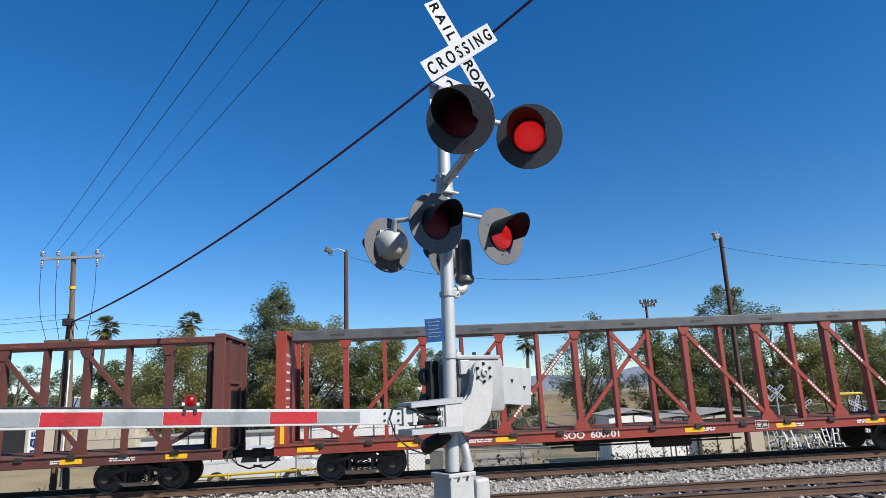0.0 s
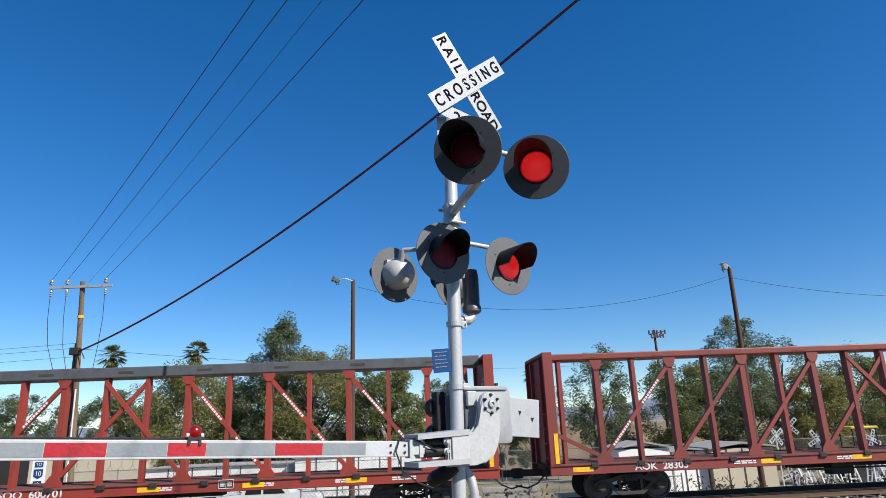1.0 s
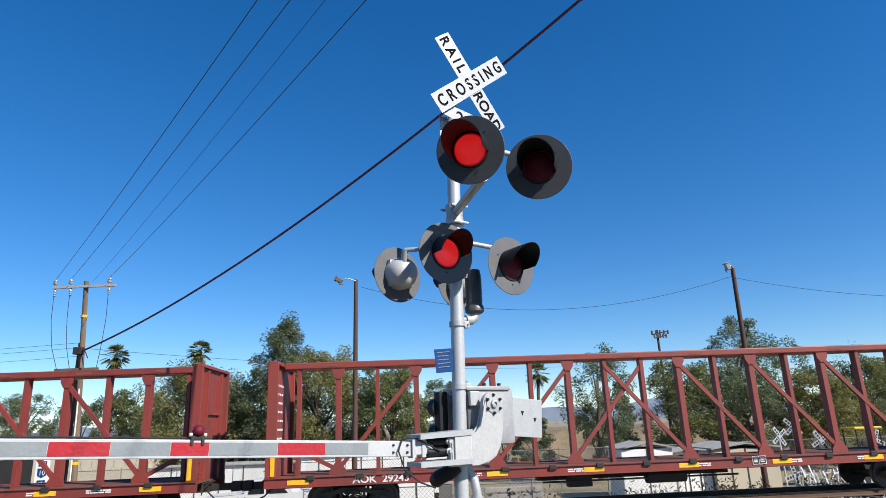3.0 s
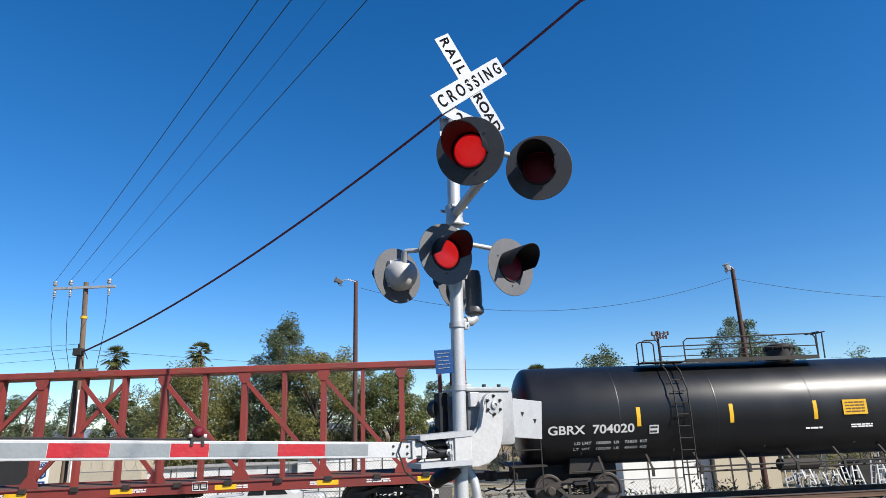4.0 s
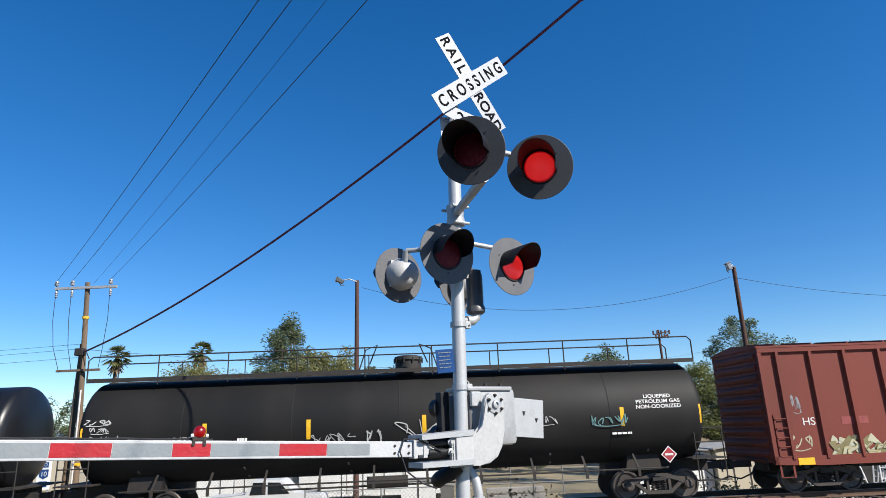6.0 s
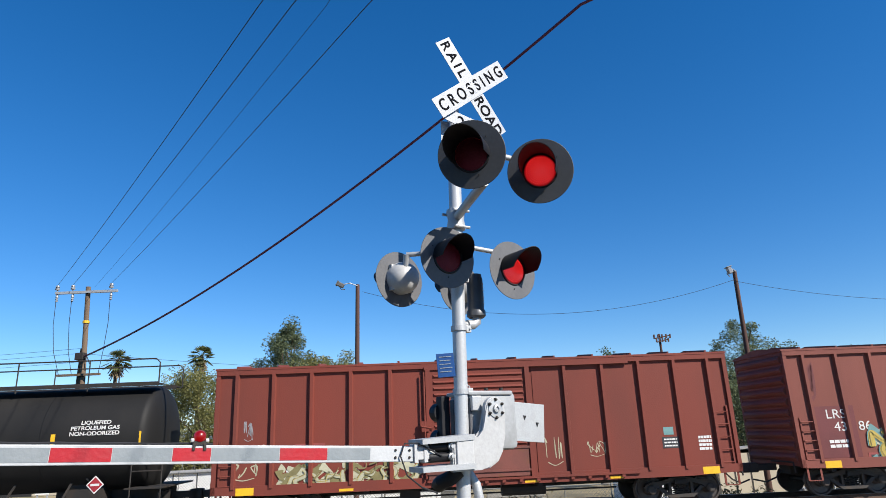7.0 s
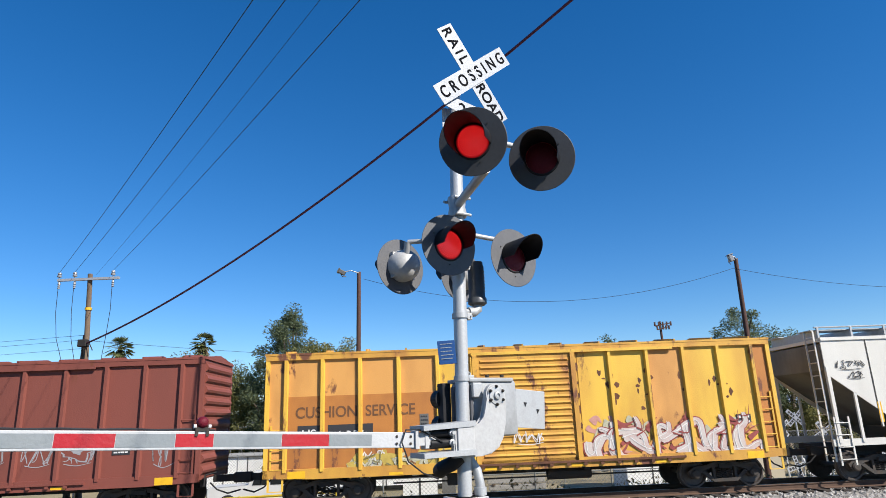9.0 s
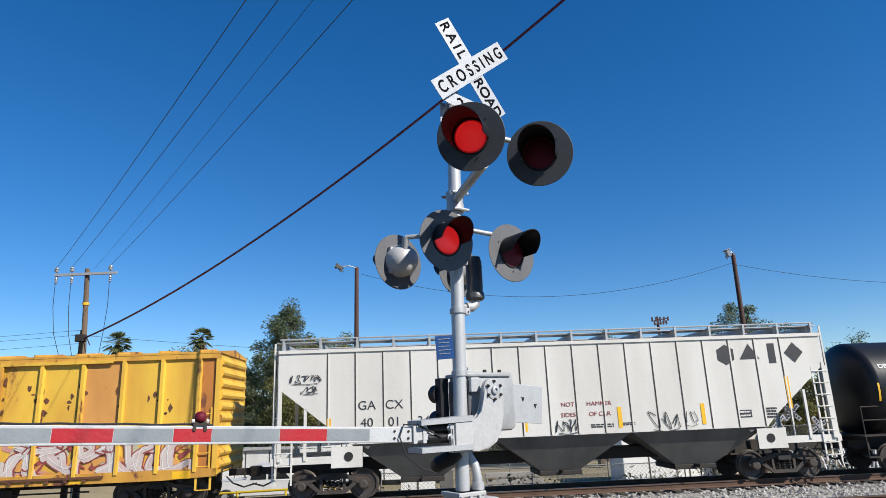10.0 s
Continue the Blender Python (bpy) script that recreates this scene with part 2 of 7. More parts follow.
    "leaf_c": foliage("yellow_green_leaves", (0.0973, 0.1016, 0.0322), (0.2962, 0.2793, 0.1058)),
    "palm_leaf": foliage("palm_fronds", (0.0684, 0.0799, 0.0285), (0.1597, 0.1711, 0.0627)),
    "palm_dead": surface("dead_palm_skirt", (0.1677, 0.1207, 0.0671), 0.9),
    "spray_white": surface("white_spray_paint", (0.4159, 0.4159, 0.4025), 0.7, amount=0.3, scale=6),
    "spray_yellow": surface("yellow_spray_paint", (0.4257, 0.3096, 0.0619), 0.7, amount=0.3, scale=6),
    "spray_teal": surface("teal_spray_paint", (0.1207, 0.2415, 0.2415), 0.7, amount=0.3, scale=6),
    "spray_cream": surface("cream_spray_paint", (0.3891, 0.3689, 0.2549), 0.7, amount=0.3, scale=6),
    "spray_red": surface("red_spray_paint", (0.2415, 0.047, 0.0402), 0.7, amount=0.3, scale=6),
    "spray_grey": surface("grey_spray_paint", (0.2817, 0.2817, 0.2952), 0.7, amount=0.3, scale=6),
    "spray_pale": surface("pale_grey_pink_spray_paint", (0.46, 0.40, 0.37), 0.7, stain=(0.40, 0.22, 0.19), amount=0.6, scale=3),
    "box_red_worn": surface("boxcar_scraped_red", (0.16, 0.045, 0.032), 0.7, stain=(0.07, 0.03, 0.025), amount=0.6, scale=1.2, rust=0.7),
    "dry_brush": foliage("dry_brush", (0.075, 0.0675, 0.033), (0.3, 0.24, 0.1125)),
    "spray_pink": surface("pink_spray_paint", (0.4472, 0.215, 0.172), 0.7, amount=0.4, scale=4),
    "spray_olive": surface("olive_spray_paint", (0.172, 0.1462, 0.0602), 0.7, amount=0.4, scale=4),
    "patch_maroon": surface("maroon_patch_paint", (0.114, 0.0201, 0.0201), 0.6),
}


# ---- mesh tools ----
def part(name, bm, material, parent=None, label="", smooth=False):
    """Links a bmesh as one mesh object, under a thing or a part when parent is given."""
    me = bpy.data.meshes.new(name)
    bmesh.ops.recalc_face_normals(bm, faces=bm.faces)
    if smooth:
        for f in bm.faces:
            f.smooth = True
    bm.to_mesh(me)
    bm.free()
    mats = material if isinstance(material, (list, tuple)) else [material]
    for k in mats:
        me.materials.append(MAT[k])
    ob = new(name, me)
    if smooth:
        me.set_sharp_from_angle(angle=radians(38))
    if parent is not None:
        ob.parent = parent
    if label:
        ob["label"] = label
    return ob


def again(name, ob, parent, x=0.0, y=0.0, z=0.0, rx=0, ry=0, rz=0):
    """Another object on the mesh of ob, under parent."""
    o = new(name, ob.data)
    o.parent = parent
    o.matrix_basis = pose(x, y, z, rx, ry, rz)
    return o


def thing(name, label, category, group="", m=None):
    ob = new(name)
    ob.empty_display_size = 0.2
    if m is not None:
        ob.matrix_basis = m
    return tagged(ob, label, category, group)


def box(bm, x0, x1, y0, y1, z0, z1, mat=0, bevel=0.0):
    vs = [bm.verts.new(p) for p in ((x0, y0, z0), (x1, y0, z0), (x1, y1, z0), (x0, y1, z0), (x0, y0, z1), (x1, y0, z1), (x1, y1, z1), (x0, y1, z1))]
    fs = [bm.faces.new([vs[i] for i in q]) for q in ((3, 2, 1, 0), (4, 5, 6, 7), (0, 1, 5, 4), (1, 2, 6, 5), (2, 3, 7, 6), (3, 0, 4, 7))]
    for f in fs:
        f.material_index = mat
    if bevel > 0:
        es = list({e for f in fs for e in f.edges})
        bmesh.ops.bevel(bm, geom=es, offset=bevel, segments=2, affect="EDGES", profile=0.5)
    return bm


def beam(bm, p, q, w, h, up=(0, 1, 0), mat=0):
    """A bar of section w by h from p to q; w lies along up."""
    p, q = Vector(p), Vector(q)
    d = (q - p).normalized()
    u = Vector(up)
    u = (u - d * u.dot(d))
    if u.length < 1e-4:
        u = d.orthogonal()
    u.normalize()
    v = d.cross(u)
    c = []
    for o in (p, q):
        for a, b in ((-1, -1), (1, -1), (1, 1), (-1, 1)):
            c.append(bm.verts.new(o + u * (a * w / 2) + v * (b * h / 2)))
    for ids in ((3, 2, 1, 0), (4, 5, 6, 7), (0, 1, 5, 4), (1, 2, 6, 5), (2, 3, 7, 6), (3, 0, 4, 7)):
        bm.faces.new([c[i] for i in ids]).material_index = mat
    return bm


def tube(bm, pts, r, seg=8, mat=0, r1=None, caps=True):
    """A round bar along points; r1 tapers it."""
    pts = [Vector(p) for p in pts]
    n = len(pts)
    rings = []
    u = None
    for i, p in enumerate(pts):
        d = (pts[min(i + 1, n - 1)] - pts[max(i - 1, 0)]).normalized()
        if u is None:
            u = d.orthogonal().normalized()
        u = (u - d * u.dot(d)).normalized()
        v = d.cross(u)
        rr = r if r1 is None else r + (r1 - r) * i / (n - 1)
        rings.append([bm.verts.new(p + u * rr * math.cos(2 * math.pi * k / seg) + v * rr * math.sin(2 * math.pi * k / seg)) for k in range(seg)])
    for a, b in zip(rings, rings[1:]):
        for k in range(seg):
            bm.faces.new((a[k], a[(k + 1) % seg], b[(k + 1) % seg], b[k])).material_index = mat
    if caps:
        bm.faces.new(rings[0][::-1]).material_index = mat
        bm.faces.new(rings[-1]).material_index = mat
    return bm


def lathe(bm, profile, seg=24, m=None, mat=0):
    """Turns a profile of (radius, height) about the z axis."""
    m = m or Matrix()
    rings = []
    for r, z in profile:
        if r < 1e-5:
            rings.append([bm.verts.new(m @ Vector((0, 0, z)))])
        else:
            rings.append([bm.verts.new(m @ Vector((r * math.cos(2 * math.pi * k / seg), r * math.sin(2 * math.pi * k / seg), z))) for k in range(seg)])
    for a, b in zip(rings, rings[1:]):
        for k in range(seg):
            j = (k + 1) % seg
            if len(a) == 1 and len(b) == 1:
                continue
            if len(a) == 1:
                f = bm.faces.new((a[0], b[j], b[k]))
            elif len(b) == 1:
                f = bm.faces.new((a[k], a[j], b[0]))
            else:
                f = bm.faces.new((a[k], a[j], b[j], b[k]))
            f.material_index = mat
    return bm


def prism(bm, outline, y0, y1, mat=0):
    """An outline in x, z drawn out along y."""
    a = [bm.verts.new((x, y0, z)) for x, z in outline]
    b = [bm.verts.new((x, y1, z)) for x, z in outline]
    n = len(a)
    bm.faces.new(a).material_index = mat
    bm.faces.new(b[::-1]).material_index = mat
    for i in range(n):
        j = (i + 1) % n
        bm.faces.new((a[j], a[i], b[i], b[j])).material_index = mat
    return bm


def extrude_x(bm, outline, x0, x1, mat=0):
    """An outline in y, z drawn out along x."""
    a = [bm.verts.new((x0, y, z)) for y, z in outline]
    b = [bm.verts.new((x1, y, z)) for y, z in outline]
    n = len(a)
    bm.faces.new(a).material_index = mat
    bm.faces.new(b[::-1]).material_index = mat
    for i in range(n):
        j = (i + 1) % n
        bm.faces.new((a[j], a[i], b[i], b[j])).material_index = mat
    return bm


def lettering(text, size, material, parent, m, squeeze=1.0, name="lettering", bold=0.0):
    """Raised letters that read along local x and face local -y when m is a plain place."""
    cu = bpy.data.curves.new(name, "FONT")
    cu.body, cu.size, cu.extrude, cu.offset = text, size, 0.002, bold
    cu.align_x = "CENTER"
    cu.align_y = "CENTER"
    cu.materials.append(MAT[material])
    ob = new(name, cu)
    ob.parent = parent
    ob.matrix_basis = m @ pose(0, 0, 0, 90, 0, 0) @ Matrix.Diagonal((squeeze, 1, 1, 1))
    return ob


def bars(bm, x, y, z, w, h, rows=1, gap=0.5, rng=None):
    """Rows of small unreadable print, as plain bars facing -y."""
    rng = rng or random
    rh = h / (rows + (rows - 1) * gap)
    for i in range(rows):
        zz = z + h / 2 - rh * (1 + gap) * i
        x0 = x - w / 2
        while x0 < x + w / 2 - 0.02:
            ww = min(rng.uniform(0.12, 0.35) * w, x + w / 2 - x0)
            box(bm, x0, x0 + ww * 0.85, y - 0.004, y, zz - rh, zz)
            x0 += ww
    return bm


# ---- the railway ----
TRACK_YAW, TRACK_N = 4.0, 20.68
DIR = Vector((math.cos(radians(TRACK_YAW)), math.sin(radians(TRACK_YAW)), 0))
NOR = Vector((-DIR.y, DIR.x, 0))
SPEED, GAIN = 15.985, 0.0647


def on_track(s, n=TRACK_N, z=0.0):
    p = DIR * s + NOR * n
    return pose(p.x, p.y, z, 0, 0, TRACK_YAW)


def build_track(n, name, label):
    tr = thing(name, label, "railway track", m=on_track(0, n))
    for side, y in (("near", -0.755), ("far", 0.755)):
        bm = bmesh.new()
        prof = [(-0.075, -0.18), (0.075, -0.18), (0.075, -0.165), (0.012, -0.14), (0.012, -0.045), (0.037, -0.035), (0.037, -0.004), (-0.037, -0.004), (-0.037, -0.035), (-0.012, -0.045), (-0.012, -0.14), (-0.075, -0.165)]
        a = [bm.verts.new((-220, y + u, w)) for u, w in prof]
        b = [bm.verts.new((220, y + u, w)) for u, w in prof]
        for i in range(len(prof)):
            j = (i + 1) % len(prof)
            bm.faces.new((a[i], a[j], b[j], b[i]))
        box(bm, -220, 220, y - 0.036, y + 0.036, -0.004, 0.0, 1)
        part("rail", bm, ["rail", "rail_top"], tr)
    bm = bmesh.new()
    rng = random.Random(3)
    x = -45.0
    while x < 60:
        box(bm, x, x + 0.23, -1.3 + rng.uniform(-0.05, 0.05), 1.3, -0.36, -0.185 + rng.uniform(-0.01, 0.01))
        x += 0.55
    tagged(part("tie", bm, "tie", tr), kind="stuff")
    return tr


def grid_sheet(bm, xs, ys, height):
    vs = [[bm.verts.new((x, y, height(x, y))) for x in xs] for y in ys]
    for j in range(len(ys) - 1):
        for i in range(len(xs) - 1):
            bm.faces.new((vs[j][i], vs[j][i + 1], vs[j + 1][i + 1], vs[j + 1][i]))


def ground_z(x, y):
    n = -x * math.sin(radians(TRACK_YAW)) + y * math.cos(radians(TRACK_YAW))
    if n < 11:
        return -0.45 + 0.95 * max(0, min(1, (11 - n) / 4.0))
    low = max(0.0, min(1.0, (n - 24) / 4.0))
    return -0.42 - (1.2 if x > -12 else max(0.3, 1.2 + (x + 12) * 0.09)) * low


def ground():
    bm = bmesh.new()
    xs = [-3000, -800, -300, -120, -60] + [-40 + 2 * i for i in range(46)] + [60, 90, 160, 400, 1000, 3000]
    ys = [-1500, -300, -60, -20, -8, -2, 2, 5, 7, 8, 9, 10, 11, 12, 14, 17, 20, 24, 28, 34, 40, 50, 60, 80, 120, 200, 400, 900, 3000]
    grid_sheet(bm, xs, ys, ground_z)
    tagged(part("ground", bm, "dirt"), "pale dry dirt ground beyond the tracks", "ground", kind="structure")
    # unseen asphalt road and apron on the near side, added to cut bounced light
    bm = bmesh.new()
    xs = [-300, -60, -20, -8, 0, 8, 20, 60, 300]
    ys = [-300, -60, -20, -8, -2, 2, 4, 5.5]
    grid_sheet(bm, xs, ys, lambda x, y: ground_z(x, y) + 0.006 if abs(x) < 61 else ground_z(x, y) + 0.012)
    tagged(part("road", bm, "asphalt"), "unseen dark asphalt sheet before the crossing, added to cut bounced light", "road", kind="structure")
    # ballast bed under both tracks
    bm = bmesh.new()
    prof = [(10.9, -0.44), (12.6, -0.24), (17.2, -0.24), (17.8, -0.3), (18.5, -0.24), (22.3, -0.24), (23.4, -0.44)]
    a = [bm.verts.new(DIR * -220 + NOR * n + Vector((0, 0, z))) for n, z in prof]
    b = [bm.verts.new(DIR * 220 + NOR * n + Vector((0, 0, z))) for n, z in prof]
    for i in range(len(prof) - 1):
        bm.faces.new((a[i], b[i], b[i + 1], a[i + 1]))
    tagged(part("ballast_bed", bm, "ballast"), "grey crushed stone ballast under the tracks", "ballast", kind="structure")
    rng = np.random.default_rng(5)
    verts, faces = [], []
    for i in range(26000):
        s, n = rng.uniform(-14, 40), rng.uniform(10.6, 19.9)
        if s > 24 and rng.random() < 0.4:
            continue
        z = -0.24 if 12.5 < n else -0.34
        r = rng.uniform(0.025, 0.06)
        p = DIR * s + NOR * n + Vector((0, 0, z + r * 0.3))
        k = len(verts)
        q = rng.normal(0, 0.35, (6, 3)) * r
        for d, o in zip(((1, 0, 0), (0, 1, 0), (-1, 0, 0), (0, -1, 0), (0, 0, 0.8), (0, 0, -0.8)), q):
            verts.append((p.x + d[0] * r + o[0], p.y + d[1] * r + o[1], p.z + d[2] * r + o[2]))
        for f in ((0, 1, 4), (1, 2, 4), (2, 3, 4), (3, 0, 4)):
            faces.append(tuple(k + j for j in f))
    me = bpy.data.meshes.new("ballast_stones")
    me.from_pydata(verts, [], faces)
    me.materials.append(MAT["stone"])
    tagged(new("ballast_stones", me), "loose grey crushed ballast stones", "ballast", kind="stuff")


ground()
build_track(TRACK_N, "railway_track", "rusty steel rails on dark wooden ties carrying the train")
build_track(14.9, "railway_track", "empty rusty steel track in grey ballast")


# ---- the train ----
CARS = []       # (thing, place of its middle along the track at the start)
AXLES = []


def wheel_mesh():
    bm = bmesh.new()
    for y in (-0.755, 0.755):
        sgn = 1 if y > 0 else -1
        m = Matrix.Translation((0, y, 0)) @ Matrix.Rotation(radians(-90 * sgn), 4, "X")
        lathe(bm, [(0, -0.06), (0.45, -0.06), (0.45, -0.03), (0.42, 0.0), (0.42, 0.07), (0.37, 0.07), (0.34, 0.03), (0.17, 0.02), (0.13, 0.09), (0, 0.09)], 28, m)
    tube(bm, [(0, -1.0, 0), (0, 1.0, 0)], 0.075, 12)
    for y in (-1.02, 1.02):
        tube(bm, [(0, y - 0.06, 0), (0, y + 0.06, 0)], 0.10, 12, 1)
        for k in range(3):
            a = 2 * math.pi * k / 3
            tube(bm, [(0.055 * math.cos(a), y - 0.075, 0.055 * math.sin(a)), (0.055 * math.cos(a), y + 0.075, 0.055 * math.sin(a))], 0.02, 6, 1)
    return bm


def frame_mesh(y):
    """One cast side frame with its springs, in the truck's own space."""
    bm = bmesh.new()
    sgn = -1 if y < 0 else 1
    out = [(-1.12, 0.50), (-0.95, 0.62), (-0.55, 0.66), (-0.30, 0.74), (0.30, 0.74), (0.55, 0.66), (0.95, 0.62), (1.12, 0.50), (1.05, 0.36), (0.82, 0.40), (0.62, 0.52), (0.36, 0.60), (-0.36, 0.60), (-0.62, 0.52), (-0.82, 0.40), (-1.05, 0.36)]
    prism(bm, out, y - 0.07, y + 0.07)
    low = [(-0.72, 0.46), (-0.36, 0.18), (0.36, 0.18), (0.72, 0.46), (0.60, 0.50), (0.34, 0.28), (-0.34, 0.28), (-0.60, 0.50)]
    prism(bm, low, y - 0.06, y + 0.06)
    for s in (-0.33, 0.33):
        box(bm, s - 0.04, s + 0.04, y - 0.06, y + 0.06, 0.28, 0.62)
    for s in (-0.89, 0.89):
        lathe(bm, [(0, -0.08), (0.13, -0.08), (0.13, 0.08), (0.09, 0.1), (0, 0.1)], 14, Matrix.Translation((s, y + 0.03 * sgn, 0.42)) @ Matrix.Rotation(radians(-90 * sgn), 4, "X"))
    return bm


def spring_mesh():
    bm = bmesh.new()
    for cx in (-0.17, 0.0, 0.17):
        pts = [(cx + 0.07 * math.cos(a * 0.9), 0.07 * math.sin(a * 0.9), 0.28 + 0.30 * a / 32.0) for a in range(33)]
        tube(bm, pts, 0.016, 5)
    return bm


SHARED = {}


def small_print(bm, material, parent):
    return tagged(part("print", bm, material, parent), kind="stuff")


def truck(car, x):
    """A two-axle truck under the car: side frames, springs, bolster, and wheelsets that turn."""
    tk = new("truck")
    tk.parent = car
    tk.empty_display_size = 0.1
    tk.matrix_basis = pose(x, 0, 0)
    if not SHARED:
        SHARED["near"] = part("side_frame", frame_mesh(-1.0), "truck", tk, smooth=False)
        SHARED["far"] = part("side_frame", frame_mesh(1.0), "truck", tk)
        SHARED["spring"] = part("spring", spring_mesh(), "under", tk)
        SHARED["spring"].matrix_basis = pose(0, -1.0, 0)
        bm = bmesh.new()
        box(bm, -0.2, 0.2, -1.15, 1.15, 0.56, 0.68)
        box(bm, -0.35, 0.35, -0.35, 0.35, 0.68, 0.80)
        SHARED["bolster"] = part("bolster", bm, "under", tk)
        SHARED["axle"] = part("wheelset", wheel_mesh(), ["wheel_steel", "truck"], tk, smooth=True)
        SHARED["axle"].matrix_basis = pose(-0.89, 0, 0.42)
        AXLES.append(SHARED["axle"])
        AXLES.append(again("wheelset", SHARED["axle"], tk, 0.89, 0, 0.42))
    else:
        again("side_frame", SHARED["near"], tk)
        again("side_frame", SHARED["far"], tk)
        again("spring", SHARED["spring"], tk, 0, -1.0, 0)
        again("bolster", SHARED["bolster"], tk)
        for s in (-0.89, 0.89):
            AXLES.append(again("wheelset", SHARED["axle"], tk, s, 0, 0.42))
    return tk


def coupler(car, x, sgn):
    bm = bmesh.new()
    box(bm, min(x, x + 0.62 * sgn), max(x, x + 0.62 * sgn), -0.09, 0.09, 0.74, 0.94, bevel=0.02)
    k = x + 0.62 * sgn
    box(bm, min(k, k + 0.3 * sgn), max(k, k + 0.3 * sgn), -0.16, 0.14, 0.70, 0.99, bevel=0.04)
    beam(bm, (x + 0.1 * sgn, -1.2, 1.02), (x + 0.1 * sgn, 0.0, 1.02), 0.035, 0.035)
    beam(bm, (x + 0.1 * sgn, -1.2, 1.02), (x + 0.1 * sgn, -1.25, 0.72), 0.035, 0.035)
    part("coupler", bm, "under", car)
    bm = bmesh.new()
    tube(bm, [(x, -0.35, 0.75), (x + 0.2 * sgn, -0.33, 0.55), (x + 0.5 * sgn, -0.25, 0.42), (x + 0.85 * sgn, -0.12, 0.5)], 0.025, 6)
    part("air_hose", bm, "rubber", car)


def ladder(car, x, y, z0, z1, w, rungs, mat, side=True):
    """Rungs between two stiles; on a side (along x) or an end (along y)."""
    bm = bmesh.new()
    for d in (-w / 2, w / 2):
        p = (x + d, y, 0) if side else (x, y + d, 0)
        beam(bm, (p[0], p[1], z0), (p[0], p[1], z1), 0.03, 0.05)
    ld = part("ladder", bm, mat, car)
    for i in range(rungs):
        z = z0 + (z1 - z0) * (i + 0.5) / rungs
        bm = bmesh.new()
        p, q = ((x - w / 2, y - 0.03, z), (x + w / 2, y - 0.03, z)) if side else ((x, y - w / 2, z), (x, y + w / 2, z))
        tube(bm, [p, q], 0.016, 6)
        part("rung", bm, mat, ld)
    return ld


def plates(car, xs, y, z, w=0.46, h=0.10, mat="yellow_tape"):
    for x in xs:
        bm = bmesh.new()
        box(bm, x - w / 2, x + w / 2, y - 0.006, y, z - h / 2, z + h / 2)
        part("reflector", bm, mat, car, "yellow reflective strip" if mat == "yellow_tape" else "")


def car_thing(name, label, s_left, s_right, category="freight car"):
    mid = (s_left + s_right) / 2
    c = thing(name, label, category, "cars of the freight train", on_track(mid))
    CARS.append((c, mid))
    return c, (s_right - s_left) / 2


def ribbon(bm, pts, y, w0, w1, mat=0):
    """A flat painted stroke through points in x, z, rounded off by a curve through them; it thins from w0 to w1."""
    n = len(pts)
    line = []
    for i in range(n - 1):
        p0, p1, p2, p3 = (Vector(pts[max(0, min(n - 1, k))]) for k in (i - 1, i, i + 1, i + 2))
        for k in range(5):
            t = k / 5
            line.append(0.5 * (2 * p1 + (p2 - p0) * t + (2 * p0 - 5 * p1 + 4 * p2 - p3) * t * t + (3 * p1 - p0 - 3 * p2 + p3) * t ** 3))
    line.append(Vector(pts[-1]))
    m = len(line)
    pairs = []
    for i, p in enumerate(line):
        d = line[min(i + 1, m - 1)] - line[max(i - 1, 0)]
        d = d.normalized() if d.length > 1e-6 else Vector((1, 0))
        w = (w0 + (w1 - w0) * i / (m - 1)) / 2
        if i in (0, m - 1):
            w *= 0.6
        pairs.append((bm.verts.new((p.x - d.y * w, y, p.y + d.x * w)), bm.verts.new((p.x + d.y * w, y, p.y - d.x * w))))
    for (a, b), (c, d) in zip(pairs, pairs[1:]):
        bm.faces.new((a, b, d, c)).material_index = mat


def scribble(car, x, y, z, w, h, mat, seed, strokes=4, r=0.02):
    """A quick spray tag with no readable sense: crossing bent strokes and an underline, flat on a side."""
    rng = random.Random(seed)
    bm = bmesh.new()
    cw = w / strokes
    for k in range(strokes):
        cx = x - w / 2 + cw * k
        up = rng.choice((-1, 1))
        pts = []
        for i in range(rng.randint(4, 6)):
            pts.append((cx + cw * rng.uniform(-0.1, 1.15), z + up * h * rng.uniform(0.15, 0.52)))
            up = -up if rng.random() < 0.75 else up
        ribbon(bm, pts, y - 0.0006 * k, r * 2, r * 1.2)
    ribbon(bm, [(x - w * 0.4, z - h * 0.5), (x, z - h * 0.62), (x + w * 0.45, z - h * 0.48)], y - 0.0006 * strokes, r * 1.6, r)
    return tagged(part("graffiti", bm, mat, car), kind="stuff")


